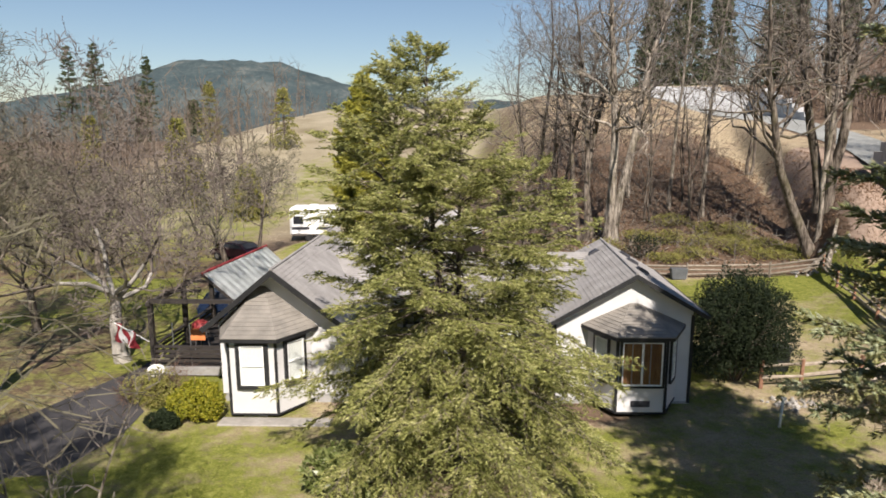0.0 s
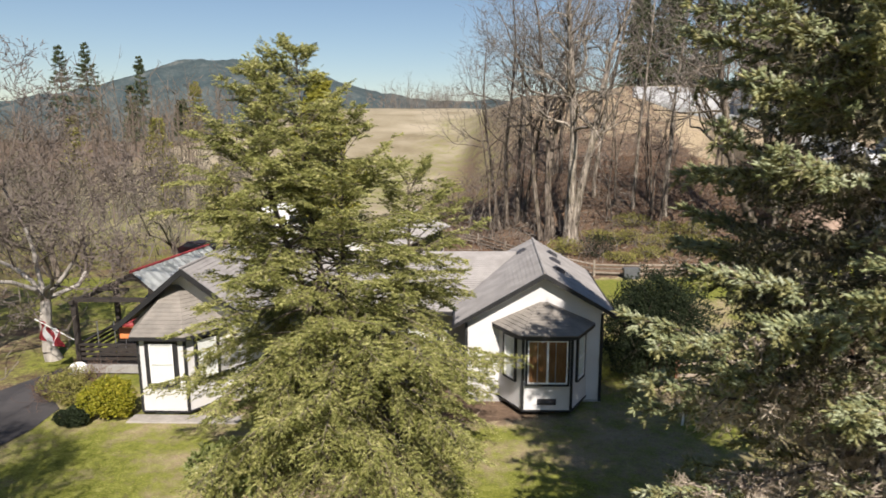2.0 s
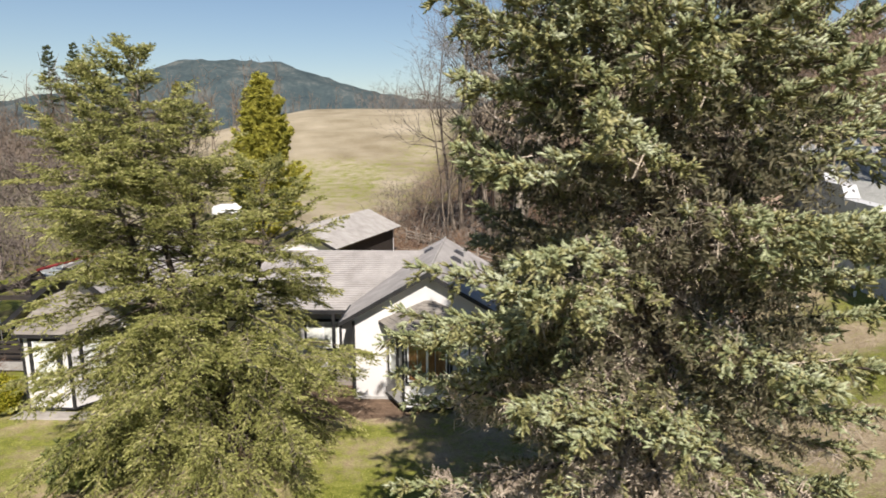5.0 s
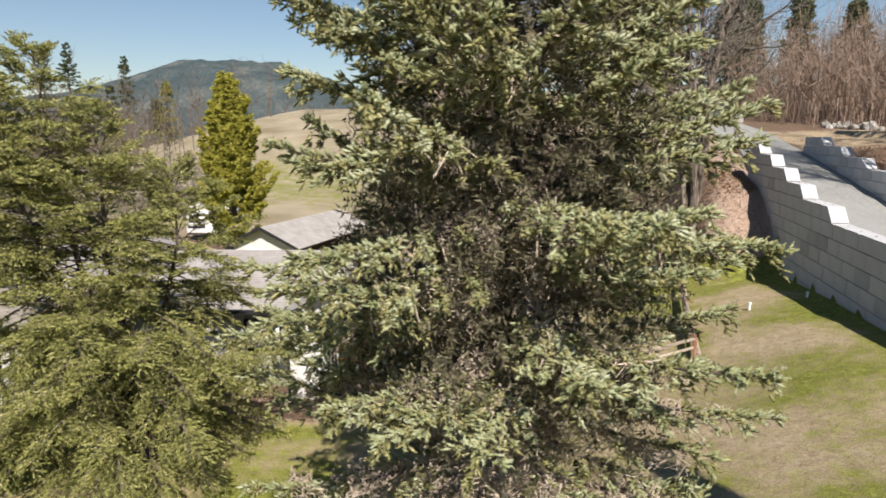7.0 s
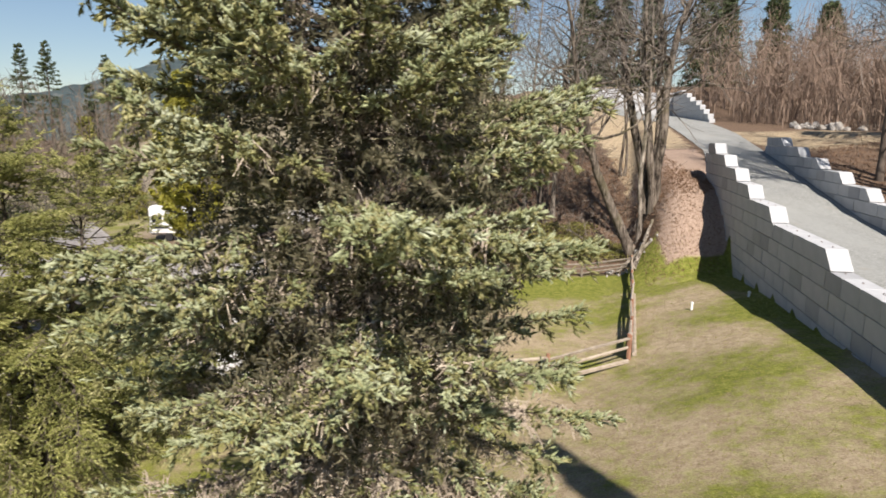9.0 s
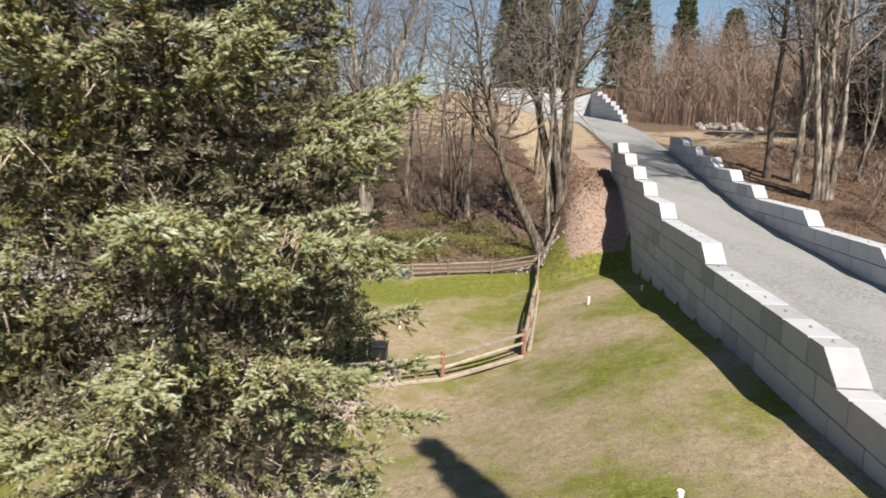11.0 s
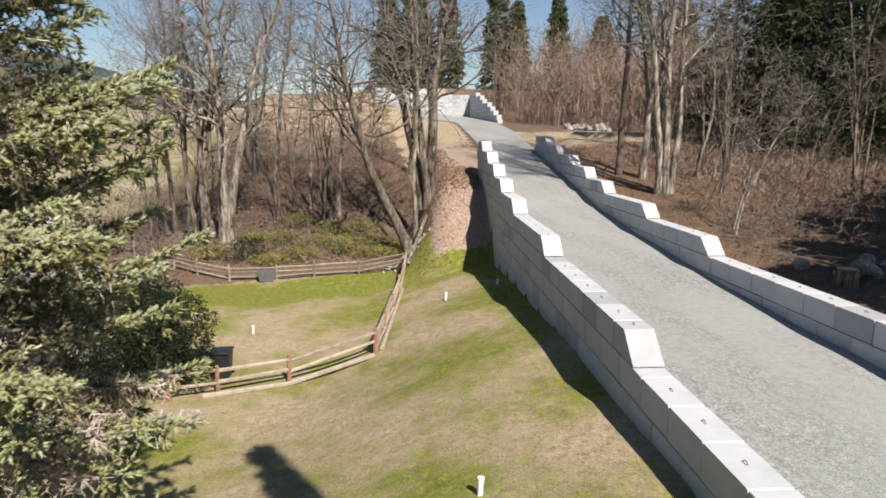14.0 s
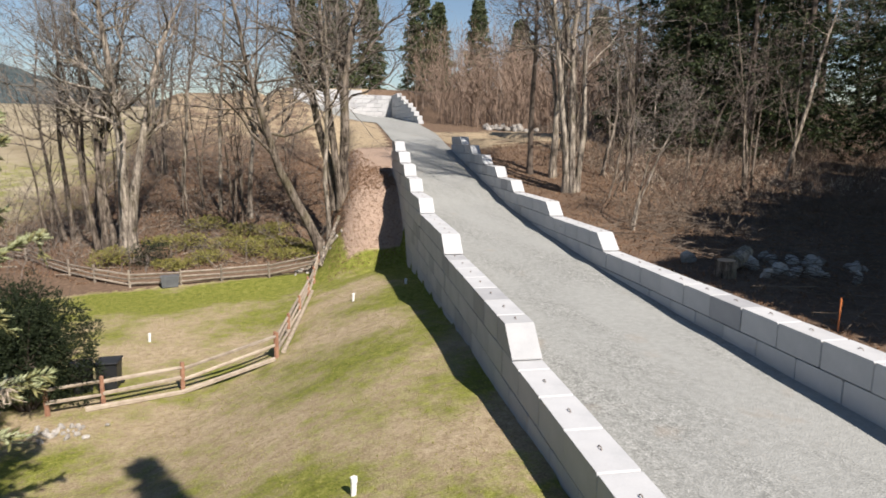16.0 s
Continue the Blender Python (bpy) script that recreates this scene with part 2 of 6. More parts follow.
def glass_pane():
    """Clear thin glass: see-through, with a light gloss."""
    n = Nodes("window_glass", 0.03, 0.0, 0.5)
    clear, gloss, mixer = n.t.nodes.new("ShaderNodeBsdfTransparent"), n.add("ShaderNodeBsdfGlossy", Roughness=0.02), n.t.nodes.new("ShaderNodeMixShader")
    clear.inputs["Color"].default_value = (0.90, 0.93, 0.92, 1.0)
    mixer.inputs["Fac"].default_value = 0.09
    n.link(clear.outputs["BSDF"], mixer.inputs[1])
    n.link(gloss.outputs["BSDF"], mixer.inputs[2])
    n.link(mixer.outputs["Shader"], n.t.nodes["Material Output"].inputs["Surface"])
    return n.m


glass = glass_pane()


def ground_material():
    """Lawn, straw, red earth, meadow and leaf litter, laid out by the sheet's own cover map."""
    n = Nodes("ground_cover", 0.95, 0.0, 0.15)
    at = n.t.nodes.new("ShaderNodeAttribute")
    at.attribute_name = "cover"
    sep = n.t.nodes.new("ShaderNodeSeparateColor")
    n.link(at.outputs["Color"], sep.inputs["Color"])
    patch, mid, fine = n.noise(0.55, 5.0, 0.7), n.noise(3.4, 8.0, 0.8), n.noise(19.0, 8.0, 0.85)
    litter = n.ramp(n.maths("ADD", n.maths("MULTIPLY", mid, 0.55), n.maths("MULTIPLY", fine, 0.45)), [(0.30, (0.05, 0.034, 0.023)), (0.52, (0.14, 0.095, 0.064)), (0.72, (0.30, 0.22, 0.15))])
    green = n.ramp(n.maths("ADD", n.maths("MULTIPLY", mid, 0.5), n.maths("MULTIPLY", fine, 0.5)), [(0.41, (0.066, 0.078, 0.009)), (0.51, (0.162, 0.176, 0.030)), (0.61, (0.31, 0.30, 0.095))])
    straw = n.ramp(n.maths("ADD", n.maths("MULTIPLY", mid, 0.45), n.maths("MULTIPLY", fine, 0.55)), [(0.41, (0.185, 0.138, 0.082)), (0.51, (0.335, 0.266, 0.168)), (0.62, (0.54, 0.455, 0.325))])
    earth = n.ramp(n.maths("ADD", n.maths("MULTIPLY", mid, 0.4), n.maths("MULTIPLY", fine, 0.6)), [(0.3, (0.18, 0.125, 0.09)), (0.55, (0.335, 0.25, 0.19)), (0.75, (0.49, 0.40, 0.32))])
    blend = lambda level, low, high: n.ramp(n.maths("ADD", level, n.maths("SUBTRACT", n.maths("ADD", n.maths("MULTIPLY", patch, 1.1), n.maths("MULTIPLY", mid, 1.0)), 1.05)), [(low, (0, 0, 0)), (high, (1, 1, 1))])
    c = n.mix(blend(sep.outputs["Blue"], 0.4, 0.6), litter, earth)
    c = n.mix(blend(sep.outputs["Green"], 0.4, 0.62), c, straw)
    meadow = n.ramp(n.maths("ADD", n.maths("MULTIPLY", n.noise(0.07, 4.0, 0.6), 0.8), n.maths("MULTIPLY", mid, 0.2)), [(0.36, (0.185, 0.152, 0.092)), (0.5, (0.275, 0.236, 0.158)), (0.64, (0.36, 0.31, 0.22))])
    c = n.mix(at.outputs["Alpha"], meadow, c)
    c = n.mix(blend(sep.outputs["Red"], 0.36, 0.66), c, green)
    n.bump(n.maths("ADD", mid, fine), 0.5, 0.05)
    return n.colour(c)


def gravel_material():
    n = Nodes("grey_crushed_gravel", 0.95, 0.0, 0.2)
    v = n.t.nodes.new("ShaderNodeTexVoronoi")
    v.inputs["Scale"].default_value = 24.0
    n.link(n.co, v.inputs["Vector"])
    wash, mid = n.noise(0.22, 4.0, 0.6, (1.6, 0.45, 1)), n.noise(5.0, 5.0, 0.75)
    stones = n.ramp(n.maths("ADD", n.maths("MULTIPLY", mid, 0.6), n.maths("MULTIPLY", v.outputs["Color"], 0.4)), [(0.25, (0.125, 0.127, 0.118)), (0.5, (0.235, 0.24, 0.222)), (0.8, (0.43, 0.43, 0.405))])
    fines = n.ramp(mid, [(0.3, (0.24, 0.245, 0.228)), (0.7, (0.315, 0.32, 0.30))])
    c = n.mix(n.ramp(wash, [(0.42, (0, 0, 0)), (0.60, (1, 1, 1))]), fines, stones)
    c = n.mix(n.ramp(n.noise(0.5, 4.0), [(0.62, (0, 0, 0)), (0.78, (0.5, 0.5, 0.5))]), c, (0.27, 0.215, 0.16))
    n.bump(n.maths("ADD", v.outputs["Distance"], mid), 0.45, 0.03)
    return n.colour(c)


ground_cover, gravel = ground_material(), gravel_material()


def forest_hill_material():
    """A forested mountainside far off: dark conifers, paler cut blocks, with distance haze tinted into the colours."""
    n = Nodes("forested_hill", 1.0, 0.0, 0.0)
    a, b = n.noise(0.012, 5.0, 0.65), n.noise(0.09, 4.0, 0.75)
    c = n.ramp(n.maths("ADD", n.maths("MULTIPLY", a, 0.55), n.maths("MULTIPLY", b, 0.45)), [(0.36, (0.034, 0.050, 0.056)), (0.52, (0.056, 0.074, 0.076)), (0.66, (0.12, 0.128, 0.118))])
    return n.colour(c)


hill_forest = forest_hill_material()

# ---- mesh helpers ----


def fast_mesh(name, verts, faces, smooth=False):
    verts, faces = np.asarray(verts, np.float32), np.asarray(faces, np.int32)
    me = bpy.data.meshes.new(name)
    me.vertices.add(len(verts))
    me.vertices.foreach_set("co", verts.ravel())
    me.loops.add(faces.size)
    me.loops.foreach_set("vertex_index", faces.ravel())
    me.polygons.add(len(faces))
    me.polygons.foreach_set("loop_start", np.arange(0, faces.size, faces.shape[1], dtype=np.int32))
    if smooth:
        me.polygons.foreach_set("use_smooth", np.ones(len(faces), bool))
    me.update(calc_edges=True)
    return me


def part(name, shape, material, parent=None, label="", at=None):
    """Links a bmesh or a mesh as one object, under a thing where a parent is given."""
    if isinstance(shape, bmesh.types.BMesh):
        bmesh.ops.recalc_face_normals(shape, faces=shape.faces)
        me = bpy.data.meshes.new(name)
        shape.to_mesh(me)
        shape.free()
    else:
        me = shape
    if material and not me.materials:
        me.materials.append(material)
    ob = new(name, me)
    if parent:
        ob.parent = parent
    if at is not None:
        ob.matrix_basis = at
    return tagged(ob, label)


def thing(name, x, y, z, label, category, turn=0.0, group="", kind=""):
    ob = new(name)
    ob.matrix_basis = pose(x, y, z, 0, 0, turn)
    return tagged(ob, label, category, group, kind)


def box(x0, x1, y0, y1, z0, z1, bevel=0.0):
    bm = bmesh.new()
    bmesh.ops.create_cube(bm, size=1.0, matrix=Matrix.Translation(((x0 + x1) / 2, (y0 + y1) / 2, (z0 + z1) / 2)) @ Matrix.Diagonal((x1 - x0, y1 - y0, z1 - z0, 1)))
    if bevel:
        bmesh.ops.bevel(bm, geom=bm.edges[:], offset=bevel, segments=1, affect="EDGES")
    return bm


def poly(verts, faces):
    bm = bmesh.new()
    vs = [bm.verts.new(v) for v in verts]
    for f in faces:
        bm.faces.new([vs[i] for i in f])
    return bm


def extrude(outline, way):
    """A closed solid from a flat outline carried along a vector."""
    n, way = len(outline), Vector(way)
    a = [Vector(p) for p in outline]
    faces = [list(range(n))[::-1], list(range(n, 2 * n))] + [[i, (i + 1) % n, n + (i + 1) % n, n + i] for i in range(n)]
    return poly(a + [p + way for p in a], faces)


def rod(a, b, r0, r1=None, sides=8):
    a, b = Vector(a), Vector(b)
    r1 = r0 if r1 is None else r1
    bm = bmesh.new()
    m = Matrix.Translation((a + b) / 2) @ (b - a).to_track_quat("Z", "Y").to_matrix().to_4x4()
    bmesh.ops.create_cone(bm, cap_ends=True, segments=sides, radius1=r0, radius2=r1, depth=(b - a).length, matrix=m)
    return bm


def join(*bms):
    out = bmesh.new()
    for bm in bms:
        me = bpy.data.meshes.new("tmp")
        bm.to_mesh(me)
        bm.free()
        out.from_mesh(me)
        bpy.data.meshes.remove(me)
    return out


def smoothstep(a, b, x):
    t = np.clip((np.asarray(x, float) - a) / (b - a), 0, 1)
    return t * t * (3 - 2 * t)


def wobble(x, y, scale, seed=0.0):
    """Cheap smooth noise from a few sine waves, about -1 to 1."""
    x, y = np.asarray(x, float) / scale + seed * 7.3, np.asarray(y, float) / scale - seed * 3.1
    return (np.sin(x * 1.7 + 1.3 * np.sin(y * 1.1)) + np.sin(y * 2.3 + 1.7 * np.sin(x * 0.9 + 1.0)) + np.sin((x + y) * 1.3 + 2.0)) / 3


# ---- the lie of the land ----
WALL_X, WALL_Y, WALL_LEAN = 24.15, 10.8, 0.212
RIGHT_X, RIGHT_Y, RIGHT_LEAN = 33.5, 20.2, 0.19


def wall_x(y):
    return WALL_X + WALL_LEAN * (np.asarray(y, float) - WALL_Y)


def right_x(y):
    return RIGHT_X + RIGHT_LEAN * (np.asarray(y, float) - RIGHT_Y)


def road_z(y):
    return np.interp(y, [-15, 6, 14, 20, 28, 35, 42.5, 54, 70, 86, 106], [2.4, 3.0, 3.25, 3.55, 4.15, 4.85, 6.15, 8.1, 9.9, 11.5, 13.0])


def road_top(x, y):
    """The road's own height, with the tilt of its upper bend."""
    return road_z(y) + 0.21 * np.clip(46 - np.asarray(x, float), 0, 20) * smoothstep(86, 105, y)


def land(x, y):
    x, y = np.asarray(x, float), np.asarray(y, float)
    # lawn, with the filled bank beside the wall
    d = wall_x(y) - x
    crest = np.interp(y, [-30, 7, 16, 27, 34, 40], [2.8, 2.85, 2.5, 1.9, 1.4, 1.0])
    reach = np.interp(y, [8, 22], [15.0, 9.5])
    lawn = crest * (1 - smoothstep(0, 1, d / reach))
    lawn = lawn + 0.05 * wobble(x, y, 3.0) - 0.35 * smoothstep(24, 31, y) * smoothstep(24, 15, x) * smoothstep(4, 10, x)
    # wooded slope behind, and the meadow hill left of it
    slope = np.interp(y, [39.5, 46, 52, 60, 70, 85, 100, 111, 118, 200, 400], [0, 1.3, 2.9, 4.8, 6.8, 10.6, 14.1, 16.2, 16.6, 17.5, 17.5]) + 1.6 * smoothstep(108, 113, y) * smoothstep(28, 33, x)
    hill = np.interp(y, [45, 60, 80, 100, 125, 160, 190, 230, 320], [0, 0.4, 2.0, 4.4, 8.6, 14.2, 18.0, 17.0, 10.0])
    left = np.interp(y, [30, 80, 160, 300], [0, 0.6, 2.0, 3.0])
    w = smoothstep(3, 15, x)
    wl = smoothstep(-50, -95, x - 0.10 * np.maximum(y - 60, 0))
    back = (slope * w + hill * (1 - w)) * (1 - wl) + left * wl
    back = back + 0.25 * wobble(x, y, 9.0, 1) * smoothstep(42, 60, y)
    z = lawn * (1 - smoothstep(33, 42, y)) + 0.3 * smoothstep(33, 40, y) * smoothstep(8, 20, x) + back
    # bank of earth at the foot of the wall, rising with the ramp
    z = np.maximum(z, (road_z(y) - 0.15) * smoothstep(31, 42, y) * (1 - smoothstep(2.5, 7.0, d)))
    # under the ramp, and the wooded side beyond it
    road_side = (y < 56) & (x > wall_x(y) + 0.35) & (x < right_x(y) + 0.4)
    z = np.where(road_side, np.minimum(road_z(y) - 0.5, road_z(y)), z)
    rz = road_z(y) + 0.55 + 0.035 * np.clip(x - 36, 0, 60) + 0.2 * wobble(x, y, 5.0, 2)
    beyond = x >= right_x(y) + 0.4
    far = smoothstep(54, 75, y)
    z = np.where(beyond, rz * (1 - far) + np.maximum(z, road_z(y) - 0.06 + 0.02 * np.clip(x - 50, 0, 60)) * far, z)
    # the road's own bed past the walls
    mid, half = np.interp(y, [45, 56, 70, 86, 98, 106], [35.5, 38.2, 41.0, 44.2, 43.0, 41.5]), np.interp(y, [45, 86, 100, 107], [3.2, 3.4, 8.0, 11.0])
    bed = (1 - smoothstep(half, half + 3.0, np.abs(x - mid))) * smoothstep(44, 56, y) * (1 - smoothstep(106.5, 109.0, y))
    bed = np.where(y < 56, bed * (x > wall_x(y) + 0.3), bed)
    z = z * (1 - bed) + (road_top(x, y) - 0.07) * bed
    # the made ground before the upper wall, level with the road and tilting up to the west
    made = smoothstep(19, 26, x) * smoothstep(56, 66, y) * (1 - smoothstep(108.2, 109.0, y - 0.13 * (x - 40))) * (x < 52)
    z = np.where(made > 0, z * (1 - made) + np.minimum(z, road_top(x, y) - 0.10) * made, z)
    z = z + 1.9 * np.exp(-(((x - 25.0) / 3.5) ** 2 + ((y - 103) / 4.0) ** 2))
    # a low rise behind the house
    return z + 2.6 * np.exp(-(((x + 9.0) / 5.0) ** 2 + ((y - 39) / 5.0) ** 2))


def spaced(lo, hi, fine_lo, fine_hi, step, grow=1.22):
    out, a, s = list(np.arange(fine_lo, fine_hi + 1e-6, step)), fine_hi, step
    while a < hi:
        s *= grow
        a += s
        out.append(a)
    a, s = fine_lo, step
    while a > lo:
        s *= grow
        a -= s
        out.insert(0, a)
    return np.array(out)


xs, ys = spaced(-2600, 2600, -26, 62, 0.6), spaced(-400, 3200, -16, 116, 0.7)
gx, gy = np.meshgrid(xs, ys)
gz = land(gx, gy)
nx, ny = len(xs), len(ys)
idx = np.arange(nx * ny).reshape(ny, nx)
quads = np.stack([idx[:-1, :-1], idx[:-1, 1:], idx[1:, 1:], idx[1:, :-1]], -1).reshape(-1, 4)
ground_me = fast_mesh("ground", np.stack([gx, gy, gz], -1).reshape(-1, 3), quads, True)
# cover map: red for green lawn, green for straw, blue for bare earth, none for leaf litter
d = wall_x(gy) - gx
in_yard = (1 - smoothstep(38.5, 40, gy + 0.0 * gx)) * (gx < right_x(gy) + 0.4)
house_lawn = in_yard * (1 - smoothstep(9, 13, gx))
paddock = in_yard * smoothstep(9, 13, gx)
green = house_lawn * (0.62 + 0.25 * wobble(gx, gy, 3.5)) + paddock * (0.46 + 0.22 * wobble(gx, gy, 2.4, 3) + 0.35 * smoothstep(31, 36, gy) + 0.28 * smoothstep(3.2, 0.4, d) * smoothstep(8, 24, gy))
meadow_green = smoothstep(60, 80, gy) * smoothstep(122, 100, gy) * smoothstep(1, -5, gx) * smoothstep(-36, -22, gx)
field = smoothstep(-15, -19, gx) * smoothstep(120, 60, gy)
green = np.maximum(green, np.maximum(0.50 * meadow_green, 0.5 * field))
straw = np.maximum(in_yard * (0.93 + 0.12 * wobble(gx, gy, 2.0, 4)), smoothstep(45, 60, gy) * smoothstep(4, -2, gx - 0.14 * np.clip(gy - 85, 0, 100)) * smoothstep(-48, -30, gx + 0.12 * (gy - 60)) * 0.51)
straw = np.maximum(straw, 0.50 * smoothstep(60, 84, gy) * smoothstep(45, 30, gx) * smoothstep(2, 8, gx))
straw = np.maximum(straw, 0.14 * (gx > right_x(gy) + 4) * smoothstep(26, 34, gy) * smoothstep(64, 50, gy))
hillside = smoothstep(48, 62, gy) * smoothstep(4, -2, gx - 0.14 * np.clip(gy - 85, 0, 100)) * smoothstep(-60, -36, gx + 0.12 * (gy - 60))
dull = smoothstep(-16, -6, gx - 0.1 * np.clip(gy - 80, 0, 60)) * smoothstep(14, 8, gx) * smoothstep(60, 72, gy) * smoothstep(190, 150, gy)
green = np.maximum(green, 0.40 * dull)
west = smoothstep(-9, -13, gx) * smoothstep(50, 42, gy)
green, straw = green * (1 - 0.10 * west), straw * (1 - 0.5 * west)
earth = np.maximum(smoothstep(34.5, 37, gy) * (1 - smoothstep(0, 1.6, d - 3.2 - 0.10 * np.clip(gy - 44, 0, 60))) * (d > -1), smoothstep(80, 95, gy) * smoothstep(20, 27, gx) * 0.42)
earth = earth * (1 - 0.42 * smoothstep(46, 60, gy))
straw = np.maximum(straw, 0.64 * smoothstep(47, 58, gy) * (earth > 0.3))
straw = np.maximum(straw, 0.60 * smoothstep(47, 53, gy) * smoothstep(78, 70, gy) * smoothstep(40, 43, gx) * smoothstep(58, 54, gx))
bed_bare = smoothstep(3.5, 1.5, np.abs(gx - 1.5) / 2.0) * smoothstep(17.2, 18.2, gy) * smoothstep(24, 19.5, gy)
green, straw = green * (1 - bed_bare) * (1 - (earth > 0.62)), straw * (1 - bed_bare) * (1 - (earth > 0.62))
# bare litter under both trees, spread wider at the spruce to deepen its shade
litter_shade = np.exp(-(((gx - 0.6) ** 2 + (gy - 15.2) ** 2) / 5.5)) + np.exp(-(((gx - 11.0) ** 2 + (gy - 9.0) ** 2) / 14.0))
green, straw = green * (1 - litter_shade), straw * (1 - 0.7 * np.clip(litter_shade, 0, 1))
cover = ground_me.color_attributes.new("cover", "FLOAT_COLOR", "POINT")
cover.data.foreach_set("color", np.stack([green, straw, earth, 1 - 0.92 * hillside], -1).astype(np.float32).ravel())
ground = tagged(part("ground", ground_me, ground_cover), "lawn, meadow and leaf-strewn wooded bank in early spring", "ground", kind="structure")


def strip(name, left, right, zs, ys_, material, label, cross=6):
    """A road surface between two edges, slightly uneven."""
    rows = []
    for y, a, b, z in zip(ys_, left, right, zs):
        u = np.linspace(0, 1, cross + 1)
        x = a + (b - a) * u
        rows.append(np.stack([x, np.full_like(x, y), (z(x, y) if callable(z) else z) + 0.03 * wobble(x, y, 1.6, 5) - 0.05 * np.abs(u - 0.5)], -1))
    v = np.array(rows)
    i = np.arange(v.shape[0] * v.shape[1]).reshape(v.shape[:2])
    f = np.stack([i[:-1, :-1], i[:-1, 1:], i[1:, 1:], i[1:, :-1]], -1).reshape(-1, 4)
    return tagged(part(name, fast_mesh(name, v.reshape(-1, 3), f, True), material), label, "road", kind="structure")


ry = np.arange(-14, 107.1, 0.6)
r_left = np.where(ry < 46, wall_x(ry) + 0.5, np.interp(ry, [46, 56, 70, 86, 97, 107], [32.1, 35.2, 38.0, 41.2, 35.0, 31.0]))
r_right = np.where(ry < 54, right_x(ry) + 0.1, np.interp(ry, [54, 70, 86, 97, 107], [40.0, 44.2, 47.3, 49.0, 50.5]))
strip("gravel_road", r_left, r_right, [road_top] * len(ry), ry, gravel, "grey crushed gravel ramp road between two block walls", 12)


def drive_x(y):
    return np.interp(y, [0, 13, 17, 22.5], [-18.0, -16.5, -14.45, -12.46])


dy = np.arange(0, 23.3, 0.8)
dl, dr = drive_x(dy), np.interp(dy, [0, 13.5, 16.5, 22, 23.3], [-12.5, -11.0, -10.0, -10.5, -11.2])
strip("driveway", dl, dr, land((dl + dr) / 2, dy) + 0.035, dy, asphalt, "dark asphalt driveway beside the house", 5)

# ---- block walls ----
BLOCK_L, BLOCK_H, BLOCK_W = 1.5, 0.72, 0.74


def block_mesh(name, length, ramp=False):
    g = 0.032
    h, w, c = BLOCK_H - g, BLOCK_W, 0.026
    outline = [(c, 0), (length - g - c, 0), (length - g, c), (length - g, h - c), (length - g - c, h)] + ([(0.74, h), (0.0, 0.03)] if ramp else [(c, h), (0, h - c), (0, c)])
    if ramp:
        outline[0] = (0.0, 0.0)
    bm = extrude([(0.0, y, z) for y, z in outline], (w, 0, 0))
    return bm


def lay(ob_name, me, parent, m):
    ob = new(ob_name, me)
    ob.parent = parent
    ob.matrix_basis = m
    return ob


def to_mesh(name, bm, material):
    bmesh.ops.recalc_face_normals(bm, faces=bm.faces)
    me = bpy.data.meshes.new(name)
    bm.to_mesh(me)
    bm.free()
    me.materials.append(material)
    return me


whole_block = to_mesh("block", block_mesh("block", BLOCK_L), concrete)
half_block = to_mesh("half_block", block_mesh("half_block", BLOCK_L / 2), concrete)
ramp_block = to_mesh("ramp_block", block_mesh("ramp_block", BLOCK_L, True), concrete)


def hook_mesh():
    pts = [Vector((0, 0.07 * math.cos(a), 0.05 * math.sin(a) - 0.004)) for a in np.linspace(0, math.pi, 7)]
    return to_mesh("lifting_hook", join(*[rod(a, b, 0.011, sides=6) for a, b in zip(pts, pts[1:])]), steel_rust)


steel_rust = surface("rusty_lifting_steel", (0.16, 0.13, 0.11), (0.32, 0.27, 0.23), 8, 60, 0.7, 0.3)
hook = hook_mesh()


def ramp_wall(name, label, ox, oy, lean, base_top, starts, first, last, foot):
    """A stepped wall of level block courses; starts gives where each higher course begins, along y."""
    top = tagged(new(name), label, "retaining wall", kind="structure")
    k = math.hypot(1, lean)
    top.matrix_basis = pose(ox, oy, 0, 0, 0, -math.degrees(math.atan(lean)))
    for c in range(-5, len(starts) + 1):
        zt = base_top + c * BLOCK_H
        y0 = first if c <= 0 else starts[c - 1]
        s = (y0 - oy) * k + (0 if c > 0 else (0.75 if c % 2 else 0.0))
        end = (last - oy) * k
        n = 0
        while s < end - 0.4:
            y = oy + s / k
            nxt = starts[c] if 0 <= c < len(starts) else 1e9
            if zt > foot(y) - 0.8:
                jog = 0.006 * math.sin(37.0 * s + 11.0 * c)
                if c > 0 and n == 0:
                    b = lay("block", ramp_block, top, pose(jog, s, zt - BLOCK_H))
                    lay("lifting_hook", hook, b, pose(BLOCK_W / 2, 1.1, BLOCK_H - 0.032))
                else:
                    b = lay("block", whole_block, top, pose(jog, s, zt - BLOCK_H, 0, 0, 0.4 * math.sin(23.0 * s + c)))
                    if c >= 0 and y < nxt - 0.6:
                        lay("lifting_hook", hook, b, pose(BLOCK_W / 2, BLOCK_L / 2, BLOCK_H - 0.032))
            s += BLOCK_L
            n += 1
    return top


